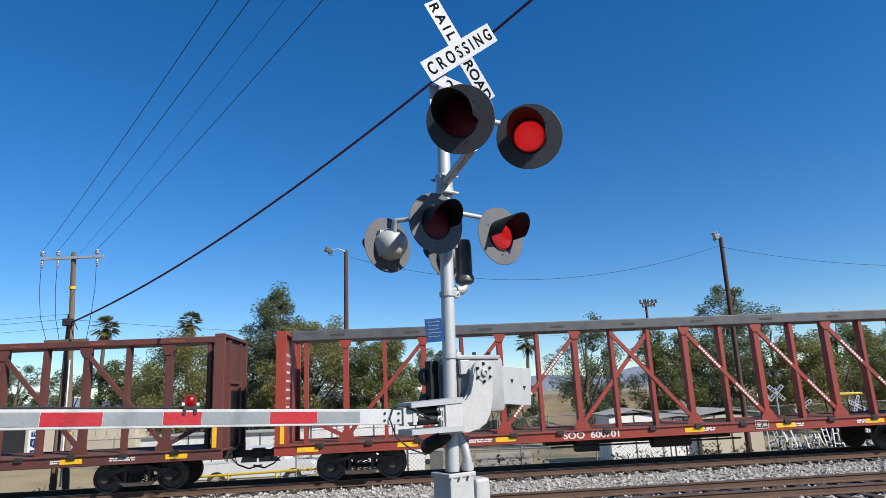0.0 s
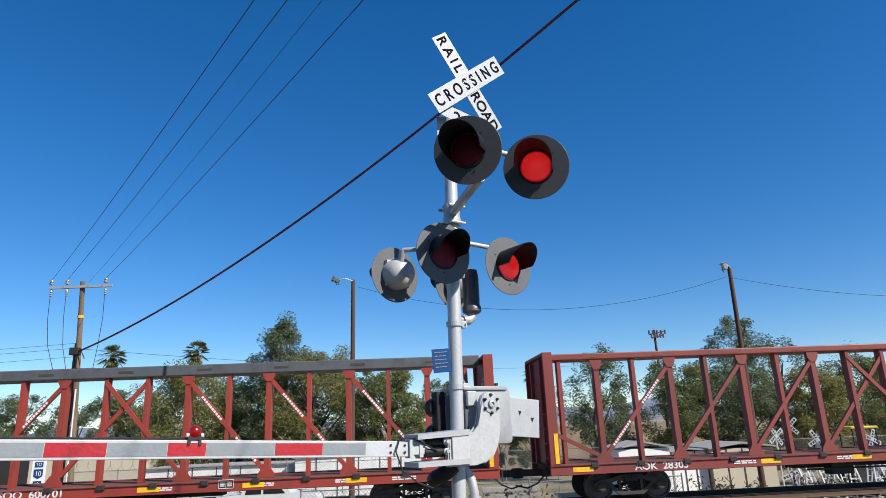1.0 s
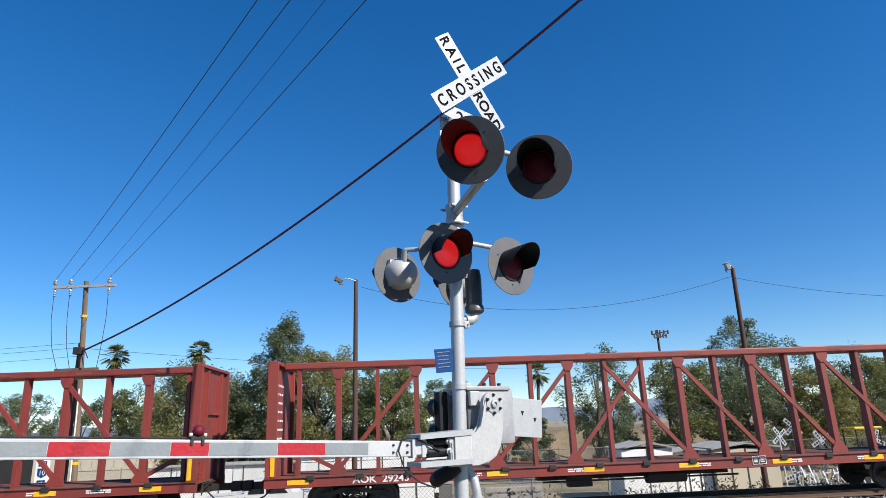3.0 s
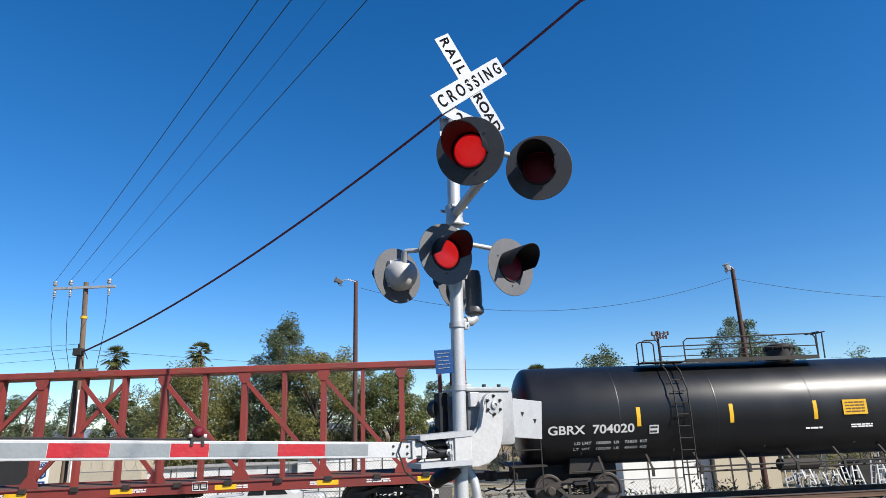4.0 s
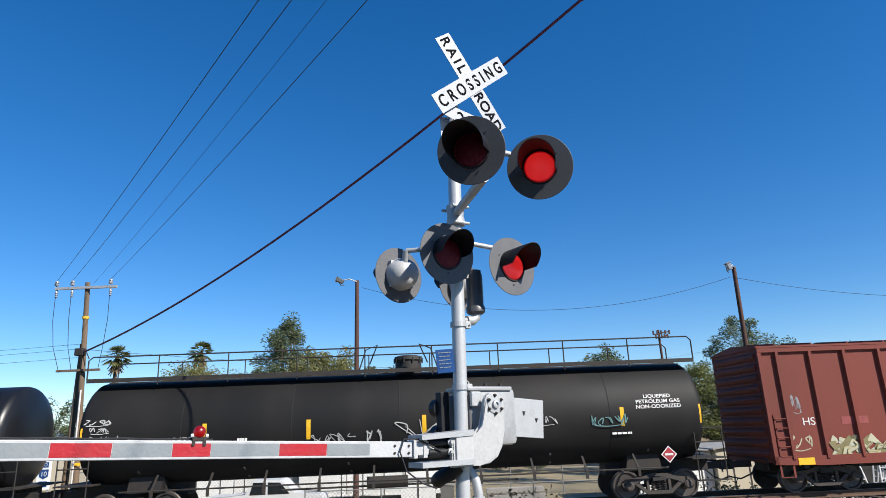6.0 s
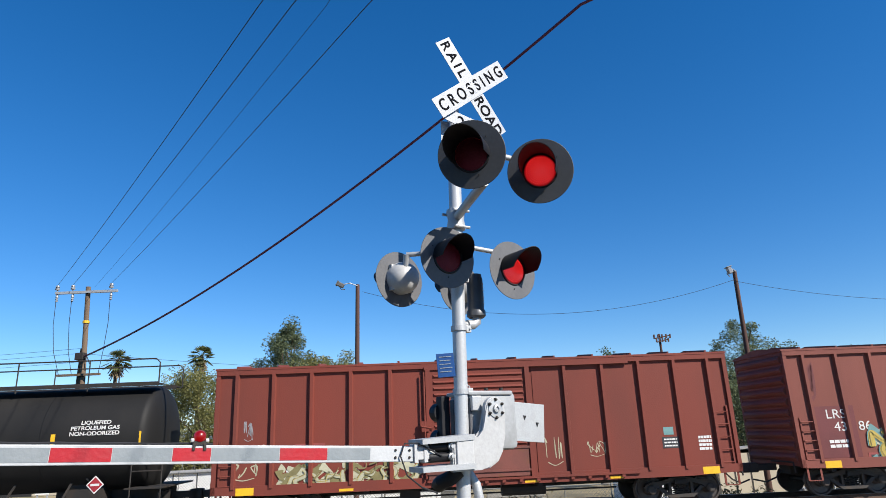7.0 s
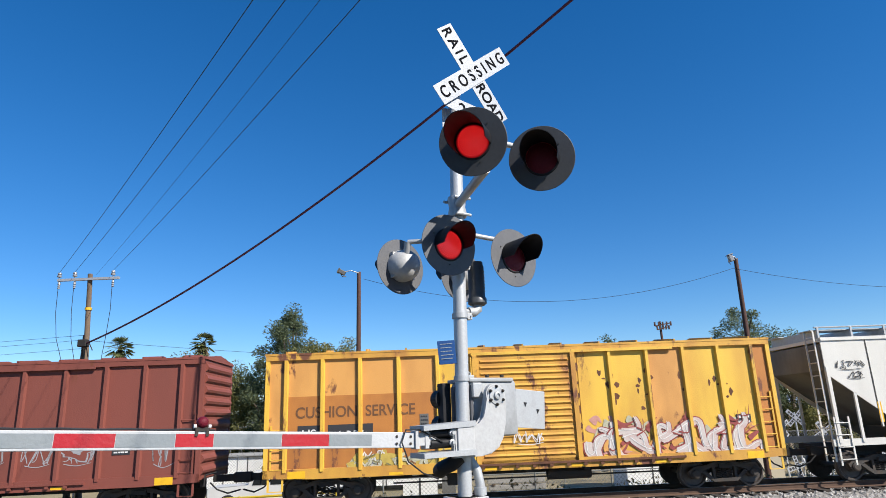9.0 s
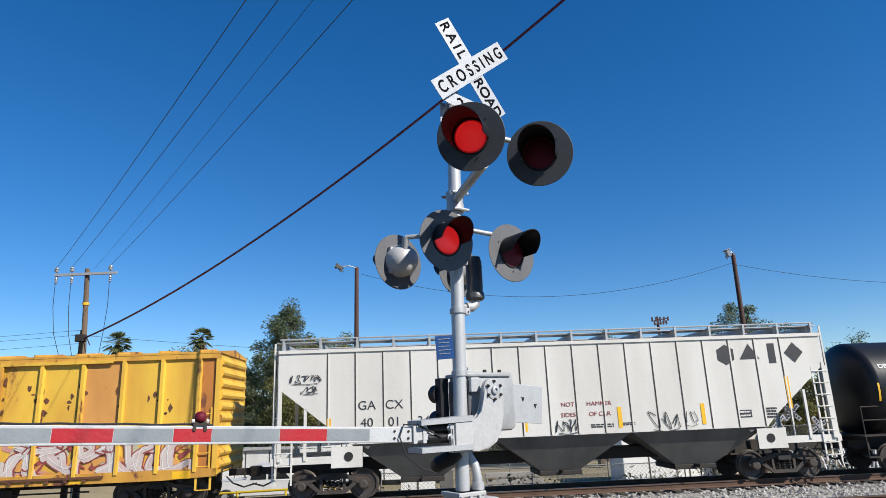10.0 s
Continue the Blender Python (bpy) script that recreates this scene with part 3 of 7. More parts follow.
def mural(car, x0, x1, z0, z1, y, count, cloud, fill, edge, shine, seed):
    """A big spray-painted piece: a ragged cloud of colour, swollen interlocked letterforms with rims, and thin highlights."""
    rng = random.Random(seed)
    w, h = (x1 - x0) / count, z1 - z0
    n = 60
    for mi, mk in enumerate(cloud):
        bm = bmesh.new()
        for k in range(n // len(cloud)):
            cx, cz = rng.uniform(x0, x1), z0 + h * rng.random() ** 1.3
            a, ln = rng.uniform(-1.2, 1.2), rng.uniform(0.25, 0.7)
            c = rng.uniform(-0.3, 0.3)
            pts = [(cx - ln / 2 * math.cos(a), cz - ln / 2 * math.sin(a)), (cx + c * math.sin(a), cz + c * 0.5), (cx + ln / 2 * math.cos(a), cz + ln / 2 * math.sin(a))]
            pts = [(min(max(p, x0), x1), min(max(q, z0), z1)) for p, q in pts]
            ribbon(bm, pts, y - 0.0004 * (mi * 20 + k), rng.uniform(0.12, 0.3), 0.03)
        tagged(part("graffiti", bm, mk, car), kind="stuff")
    lines = []
    for k in range(count * 3):
        cx = x0 + w * (k + 0.5) / 3
        a = (0.25, 1.45, 2.5, 1.1, -0.6)[k % 5] + rng.uniform(-0.35, 0.35)
        ln, bow = h * rng.uniform(0.4, 0.56), h * rng.uniform(0.12, 0.36) * rng.choice((-1, 1))
        cz = z0 + h * rng.uniform(0.36, 0.62)
        u, v = Vector((math.cos(a), math.sin(a))), Vector((-math.sin(a), math.cos(a)))
        pts = [Vector((cx, cz)) + u * (ln * f) + v * (bow * (1 - f * f) * (1 if f < 0.5 else -0.6)) for f in (-1, -0.5, 0.0, 0.5, 1)]
        lines.append([(min(max(q.x, x0), x1), min(max(q.y, z0 + 0.03), z1)) for q in pts])
    for off, mk, wid in ((0.022, edge, 0.29), (0.032, fill, 0.215), (0.042, shine, 0.022)):
        bm = bmesh.new()
        for k, pts in enumerate(lines):
            dx = -0.045 if mk == shine else 0.0
            ribbon(bm, [(p + dx, q - dx * 0.6) for p, q in pts], y - off - 0.0004 * k, wid * h, wid * h * (0.45 if mk != shine else 0.5))
        if mk == edge:
            for k in range(count * 3):
                cx, cz = rng.uniform(x0, x1), rng.uniform(z0, z1)
                ribbon(bm, [(cx, cz), (cx + rng.uniform(0.1, 0.3), cz + rng.uniform(-0.1, 0.2)), (cx + rng.uniform(0.2, 0.5), cz + rng.uniform(0.1, 0.35))], y - 0.046 - 0.0003 * k, 0.05, 0.01)
        tagged(part("graffiti", bm, mk, car), kind="stuff")


def blob_letters(car, x, y, z, w, h, n, fill, edge, seed):
    """A row of big swollen spray-painted shapes, each with a darker rim."""
    rng = random.Random(seed)
    bm = bmesh.new()
    for k in range(n):
        cx, cz = x - w / 2 + w * (k + 0.5) / n, z + rng.uniform(-0.06, 0.06) * h
        ph = [rng.uniform(0, 6.28) for _ in range(3)]
        for layer, (sc, mi) in enumerate(((1.0, 1), (0.86, 0), (0.30, 1))):
            vs = []
            for i in range(22):
                a = 2 * math.pi * i / 22
                rr = sc * (0.82 + 0.20 * math.sin(3 * a + ph[0]) + 0.13 * math.sin(5 * a + ph[1]) + 0.06 * math.sin(9 * a + ph[2]))
                vs.append(bm.verts.new((cx + rr * w / n * 0.62 * math.cos(a), y - 0.002 * layer, cz + rr * h * 0.55 * math.sin(a))))
            f = bm.faces.new(vs)
            f.material_index = mi
    return tagged(part("graffiti", bm, [fill, edge], car), kind="stuff")


def centerbeam(label, s0, s1, paint, chord, marks, seed, chord_h=0.2):
    car, L = car_thing("centerbeam_flatcar", label, s0, s1)
    rng = random.Random(seed)
    # deck with two side sills and a middle sill
    for y in (-1.4, 1.4):
        bm = bmesh.new()
        extrude_x(bm, [(y - 0.1, 0.83), (y + 0.1, 0.83), (y + 0.1, 0.85), (y + 0.06, 0.85), (y + 0.06, 1.08), (y + 0.1, 1.08), (y + 0.1, 1.105), (y - 0.1, 1.105), (y - 0.1, 1.08), (y - 0.06, 1.08), (y - 0.06, 0.85), (y - 0.1, 0.85)], -L, L)
        part("side_sill", bm, paint, car)
    bm = bmesh.new()
    box(bm, -L, L, -1.3, 1.3, 1.04, 1.075)
    for i in range(17):
        x = -L + 0.7 + (2 * L - 1.4) * i / 16
        box(bm, x - 0.08, x + 0.08, -1.33, 1.33, 0.86, 1.04)
    part("deck", bm, "rust", car)
    bm = bmesh.new()
    box(bm, -L, L, -0.25, 0.25, 0.72, 1.04)
    box(bm, -3.0, 3.0, -0.26, 0.26, 0.62, 0.72)
    part("center_sill", bm, "under", car)
    # posts, diagonals and top chord of the middle beam
    n, span = 18, 2 * L - 1.5
    px = [-span / 2 + span * i / (n - 1) for i in range(n)]
    top = 4.32
    for i, x in enumerate(px):
        bm = bmesh.new()
        heavy = i % 2 == 1 if i < 9 else i % 2 == 0
        w = 0.165 if heavy else 0.115
        box(bm, x - w / 2, x + w / 2, -0.40, -0.12, 1.075, top - 0.05)
        if heavy:
            prism(bm, [(x - 0.2, top - 0.1), (x + 0.2, top - 0.1), (x + 0.18, top - 0.26), (x + 0.09, top - 0.42), (x - 0.09, top - 0.42), (x - 0.18, top - 0.26)], -0.43, -0.40)
            prism(bm, [(x - 0.26, 1.08), (x + 0.26, 1.08), (x + 0.24, 1.2), (x + 0.1, 1.4), (x - 0.1, 1.4), (x - 0.24, 1.2)], -0.43, -0.40)
        part("post", bm, paint, car)
    pairs = [(7, 5), (5, 3), (3, 1), (10, 12), (12, 14), (14, 16)]
    for a, b in pairs:
        bm = bmesh.new()
        beam(bm, (px[a], -0.36, top - 0.3), (px[b], -0.36, 1.2), 0.10, 0.12)
        dg = part("diagonal", bm, paint, car)
        if rng.random() < (0.6 if seed == 1 else 0.06):
            bm = bmesh.new()
            d = Vector((px[b] - px[a], 0, 1.2 - top + 0.3))
            for u in (0.18, 0.62):
                p = Vector((px[a], -0.415, top - 0.3)) + d * u
                k = 0.0
                while k < 0.26:
                    q0, q1 = p + d * k, p + d * (k + 0.018)
                    beam(bm, q0, q1, 0.004, 0.07)
                    k += 0.026
            small_print(bm, "letter_white", dg)
    for sg in (-1, 1):
        bm = bmesh.new()
        beam(bm, (sg * (L - 0.2), -0.36, 2.1), (sg * px[16], -0.36, 1.2), 0.10, 0.12)
        part("diagonal", bm, paint, car)
    for a, b in ((9, 7), (8, 10)):
        bm = bmesh.new()
        beam(bm, (px[a], -0.34 if a == 9 else -0.38, top - 0.3), (px[b], -0.34 if a == 9 else -0.38, 1.2), 0.08, 0.12)
        part("diagonal", bm, paint, car)
    bm = bmesh.new()
    box(bm, -L + 0.3, L - 0.3, -0.46, 0.46, top - chord_h / 2, top + chord_h / 2, bevel=0.03)
    part("top_chord", bm, chord, car, "weathered grey top chord" if chord == "chord_grey" else "")
    bm = bmesh.new()
    i = -L + 1.5
    while i < L - 1.5:
        box(bm, i, i + 0.45, -0.468, -0.462, top - 0.04, top + 0.03)
        i += 2.35
    tagged(part("chord_slot", bm, "seam" if chord == "chord_grey" else "box_red_light", car), kind="stuff")
    # bulkheads with upright ribs on their outer faces
    for sg in (-1, 1):
        bm = bmesh.new()
        x0 = sg * (L - 0.16)
        box(bm, x0 - 0.04, x0 + 0.04, -1.34, 1.34, 1.08, 4.26)
        bk = part("bulkhead", bm, paint, car)
        for y in (-1.40, 1.40):
            bm = bmesh.new()
            box(bm, sg * (L - 0.16) - 0.15, sg * (L - 0.16) + 0.15, y - 0.06, y + 0.06, 1.106, 4.30, bevel=0.01)
            part("corner_post", bm, paint, bk)
        bm = bmesh.new()
        box(bm, sg * (L - 0.16) - 0.145, sg * (L - 0.16) + 0.145, -1.46, 1.46, 4.30, 4.39, bevel=0.01)
        part("cap", bm, paint, bk)
        for y in (-0.7, 0.7):
            bm = bmesh.new()
            box(bm, min(x0 + 0.04 * sg, x0 + 0.13 * sg), max(x0 + 0.04 * sg, x0 + 0.13 * sg), y - 0.06, y + 0.06, 1.08, 4.25)
            part("rib", bm, paint, bk)
        for z in (2.0, 3.0):
            bm = bmesh.new()
            box(bm, min(x0 + 0.04 * sg, x0 + 0.11 * sg), max(x0 + 0.04 * sg, x0 + 0.11 * sg), -0.64, 0.64, z - 0.05, z + 0.05)
            part("rib", bm, paint, bk)
        bm = bmesh.new()
        for j in range(7):
            zz = 3.7 - 0.26 * j
            y = -1.2
            while y < -0.1:
                d = rng.uniform(0.1, 0.3)
                box(bm, x0 - sg * 0.041 - 0.003, x0 - sg * 0.041 + 0.003, y, y + d, zz, zz + 0.06)
                y += d + 0.08
        small_print(bm, "letter_white", bk)
        bm = bmesh.new()
        xx = sg * (L - 0.22)
        box(bm, xx - 0.06, xx + 0.06, -1.475, -1.462, 1.15, 2.0)
        part("reflector", bm, "yellow_tape", bk, "yellow reflective strip")
        for j in range(4):
            bm = bmesh.new()
            tube(bm, [(sg * (L + 0.03), -1.42, 1.3 + 0.42 * j), (sg * (L + 0.03), -1.0, 1.3 + 0.42 * j)], 0.015, 6)
            part("grab_iron", bm, paint, bk)
    # small fittings
    mark_x = -L + 9.3 if seed == 1 else -L + 3.3
    plates(car, [x for x in (-L + 0.95 + (2 * L - 2.2) * i / 7 for i in range(8)) if abs(x - mark_x) > 1.3], -1.464, 0.965, 0.6, 0.13)
    for i in range(15):
        x = -L + 1.3 + (2 * L - 2.6) * i / 14
        bm = bmesh.new()
        box(bm, x - 0.11, x + 0.11, -1.52, -1.44, 1.0, 1.14, bevel=0.02)
        part("strap_winch", bm, "under", car)
    bm = bmesh.new()
    for x in (-5.2, -2.0, 1.6, 4.4, 6.8, 8.4):
        if abs(x - (-L + 9.3 if seed == 1 else -L + 3.3)) > 1.6:
            bars(bm, x, -1.462, 0.965, 0.7, 0.09, 2, rng=rng)
    small_print(bm, "letter_white", car)
    if marks:
        lettering(marks, 0.27, "letter_white", car, pose(-L + 9.3 if seed == 1 else -L + 3.3, -1.466, 0.965), 1.15, bold=0.006)
    bm = bmesh.new()
    box(bm, 3.2, 3.62, -1.475, -1.462, 0.90, 1.14)
    nb = part("notice_board", bm, "under", car)
    bm = bmesh.new()
    for a, b, c, d in ((3.2, 3.62, 1.125, 1.14), (3.2, 3.62, 0.90, 0.915), (3.2, 3.215, 0.915, 1.125), (3.605, 3.62, 0.915, 1.125), (3.4, 3.41, 0.915, 1.125)):
        box(bm, a, b, -1.479, -1.475, c, d)
    bars(bm, 3.31, -1.475, 1.02, 0.13, 0.12, 3, rng=rng)
    bars(bm, 3.51, -1.475, 1.02, 0.13, 0.12, 3, rng=rng)
    small_print(bm, "letter_white", nb)
    bm = bmesh.new()
    tube(bm, [(-3, -0.9, 0.62), (3, -0.9, 0.62)], 0.03, 6)
    tube(bm, [(0.2, -0.75, 0.65), (1.4, -0.75, 0.65)], 0.2, 12)
    box(bm, -2.2, -1.5, -0.9, -0.5, 0.45, 0.8)
    part("brake_gear", bm, "under", car)
    for x in (-L + 2.45, L - 2.45):
        truck(car, x)
    coupler(car, -L, -1)
    coupler(car, L, 1)
    return car


def boxcar(label, s0, s1, paint, panel, seed, door_x=0.0, top_z=4.36):
    car, L = car_thing("boxcar", label, s0, s1)
    rng = random.Random(seed)
    z1 = top_z
    worn = "box_yellow_door" if paint == "box_yellow" else paint
    bm = bmesh.new()
    box(bm, -L + 0.02, L - 0.02, -1.42, 1.42, 0.95, z1 - 0.02)
    part("body", bm, paint, car)
    # roof: shallow peak with cross ribs
    bm = bmesh.new()
    prism_pts = [(-1.52, z1), (0, z1 + 0.16), (1.52, z1), (1.52, z1 - 0.06), (-1.52, z1 - 0.06)]
    a = [bm.verts.new((-L - 0.03, y, z)) for y, z in prism_pts]
    b = [bm.verts.new((L + 0.03, y, z)) for y, z in prism_pts]
    bm.faces.new(a), bm.faces.new(b[::-1])
    for i in range(5):
        bm.faces.new((a[i], a[(i + 1) % 5], b[(i + 1) % 5], b[i]))
    for i in range(13):
        x = -L + 0.6 + (2 * L - 1.2) * i / 12
        for sg in (-1, 1):
            beam(bm, (x, 1.5 * sg, z1 + 0.02), (x, 0, z1 + 0.18), 0.05, 0.07, up=(1, 0, 0))
    part("roof", bm, worn, car)
    # top and bottom rails on both sides
    for y in (-1.46, 1.46):
        bm = bmesh.new()
        box(bm, -L, L, y - 0.05, y + 0.05, z1 - 0.20, z1 - 0.06)
        part("top_rail", bm, worn, car)
        bm = bmesh.new()
        prism(bm, [(-L, 0.86), (-L + 1.5, 0.80), (L - 1.5, 0.80), (L, 0.86), (L, 1.08), (-L, 1.08)], y - 0.04, y + 0.04)
        part("side_sill", bm, worn, car)
    # side panels and ribs between them
    ribs = [1.62, 2.62, 3.78, 4.92, 6.02, 7.08]
    edges = [1.62 + 0.0, *ribs[1:], L - 0.08]
    for sg in (-1, 1):
        for k in range(6):
            x0, x1 = edges[k], edges[k + 1]
            x0, x1 = sorted((sg * x0 + door_x, sg * x1 + (door_x if k < 5 else 0)))
            bm = bmesh.new()
            box(bm, x0 + 0.02, x1 - 0.02, -1.435, -1.42, 1.08, z1 - 0.2)
            part("side_panel", bm, panel(sg, k), car)
        for x in ribs[1:]:
            bm = bmesh.new()
            xx = sg * x + door_x
            prism_y = [(xx - 0.07, -1.435), (xx - 0.045, -1.53), (xx + 0.045, -1.53), (xx + 0.07, -1.435)]
            a = [bm.verts.new((u, v, 1.0)) for u, v in prism_y]
            b = [bm.verts.new((u, v, z1 - 0.2)) for u, v in prism_y]
            for i in range(4):
                bm.faces.new((a[i], a[(i + 1) % 4], b[(i + 1) % 4], b[i]))
            bm.faces.new(a), bm.faces.new(b)
            part("rib", bm, paint, car)
        bm = bmesh.new()
        box(bm, sg * (L - 0.06) - 0.06, sg * (L - 0.06) + 0.06, -1.5, -1.38, 0.86, z1 - 0.06)
        part("corner_post", bm, paint, car)
        bm = bmesh.new()
        box(bm, sg * (L - 0.06) - 0.06, sg * (L - 0.06) + 0.06, 1.38, 1.5, 0.86, z1 - 0.06)
        part("corner_post", bm, paint, car)
        # corrugated end
        en = bmesh.new()
        box(en, sg * (L - 0.03) - 0.015, sg * (L - 0.03) + 0.015, -1.40, 1.40, 0.9, z1 + 0.02)
        # yellow car's left end: shade away from the sun painted in with rusty grime
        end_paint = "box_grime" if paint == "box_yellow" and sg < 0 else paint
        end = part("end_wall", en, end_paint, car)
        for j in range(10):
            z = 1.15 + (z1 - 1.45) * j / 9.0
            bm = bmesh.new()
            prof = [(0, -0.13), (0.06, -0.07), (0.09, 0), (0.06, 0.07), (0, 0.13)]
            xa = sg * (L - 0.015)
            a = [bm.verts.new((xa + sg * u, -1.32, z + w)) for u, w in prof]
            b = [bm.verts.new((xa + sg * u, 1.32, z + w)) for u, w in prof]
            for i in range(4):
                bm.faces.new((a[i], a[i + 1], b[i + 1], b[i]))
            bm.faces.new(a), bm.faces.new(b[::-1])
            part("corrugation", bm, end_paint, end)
        ladder(car, sg * (L - 0.42), -1.47, 0.95, 2.75 if sg > 0 else 2.3, 0.44, 5, paint)
        bm = bmesh.new()
        x = sg * (L - 0.35)
        beam(bm, (x - 0.2, -1.46, 0.95), (x - 0.2, -1.46, 0.5), 0.02, 0.06)
        beam(bm, (x + 0.2, -1.46, 0.95), (x + 0.2, -1.46, 0.5), 0.02, 0.06)
        beam(bm, (x - 0.2, -1.46, 0.5), (x + 0.2, -1.46, 0.5), 0.06, 0.02)
        part("step", bm, paint, car)
    # sliding door with pressed ribs, its tracks and locking bars
    dm = bmesh.new()
    box(dm, door_x - 1.52, door_x + 1.5, -1.50, -1.43, 1.0, z1 - 0.25)
    door = part("door", dm, panel(0, 0), car)
    for j in range(16):
        z = 1.2 + (z1 - 1.65) * j / 15.0
        bm = bmesh.new()
        x0, x1 = door_x - 1.35, door_x + 1.35
        vs = [bm.verts.new(p) for p in ((x0, -1.50, z - 0.055), (x1, -1.50, z - 0.055), (x1 - 0.04, -1.545, z), (x0 + 0.04, -1.545, z), (x1, -1.50, z + 0.055), (x0, -1.50, z + 0.055))]
        bm.faces.new((vs[0], vs[1], vs[2], vs[3])), bm.faces.new((vs[3], vs[2], vs[4], vs[5]))
        bm.faces.new((vs[0], vs[3], vs[5])), bm.faces.new((vs[1], vs[4], vs[2]))
        part("door_rib", bm, panel(0, 0), door)
    for x in (door_x - 1.5, door_x + 1.48):
        bm = bmesh.new()
        box(bm, x - 0.07, x + 0.07, -1.56, -1.49, 1.0, z1 - 0.25)
        part("door_stile", bm, panel(0, 0), door)
    bm = bmesh.new()
    tube(bm, [(door_x - 1.62, -1.58, 1.05), (door_x - 1.62, -1.58, z1 - 0.3)], 0.025, 8)
    box(bm, door_x - 1.72, door_x - 1.5, -1.60, -1.55, 2.35, 2.65)
    box(bm, door_x - 1.72, door_x - 1.5, -1.60, -1.55, 1.35, 1.6)
    tube(bm, [(door_x - 1.75, -1.6, 2.5), (door_x - 1.35, -1.6, 2.42)], 0.02, 6)
    part("lock_bar", bm, paint, door)
    bm = bmesh.new()
    box(bm, door_x - 1.6, door_x + 4.6, -1.56, -1.48, 0.94, 1.0)
    for k in range(12):
        x = door_x - 1.4 + k * 0.5
        box(bm, x - 0.05, x + 0.05, -1.55, -1.48, 0.86, 0.94)
    part("door_track", bm, "rust" if paint == "box_yellow" else paint, car)
    bm = bmesh.new()
    box(bm, door_x - 1.6, door_x + 4.6, -1.55, -1.5, z1 - 0.25, z1 - 0.16)
    part("door_header", bm, paint, car)
    plates(car, [-L + 0.95, L - 0.95], -1.502, 0.93, 0.5, 0.2)
    plates(car, [-3.9, -1.2, 1.4, 3.9], -1.503, 0.86, 0.4, 0.07)
    bm = bmesh.new()
    box(bm, -L + 0.3, L - 0.3, -0.3, 0.3, 0.62, 0.95)
    for i in range(9):
        x = -L + 1 + (2 * L - 2) * i / 8
        box(bm, x - 0.08, x + 0.08, -1.4, 1.4, 0.72, 0.95)
    part("underframe", bm, "under", car)
    bm = bmesh.new()
    tube(bm, [(0.6, -0.8, 0.62), (1.9, -0.8, 0.62)], 0.19, 12)
    tube(bm, [(-4, -0.95, 0.55), (4, -0.95, 0.55)], 0.025, 6)
    box(bm, -2.4, -1.8, -1.0, -0.6, 0.42, 0.75)
    part("brake_gear", bm, "under", car)
    for x in (-L + 1.75, L - 1.75):
        truck(car, x)
    coupler(car, -L, -1)
    coupler(car, L, 1)
    return car, L


def tank_shell(bm, L, r, zc, dish=0.45, seg=48):
    prof = []
    for i in range(9):
        a = math.pi / 2 * i / 8
        prof.append((r * math.sin(a), -L + dish * (1 - math.cos(a))))
    for i in range(9):
        a = math.pi / 2 * (1 - i / 8)
        prof.append((r * math.sin(a), L - dish * (1 - math.cos(a))))
    lathe(bm, prof, seg, Matrix.Translation((0, 0, zc)) @ Matrix.Rotation(radians(90), 4, "Y"))


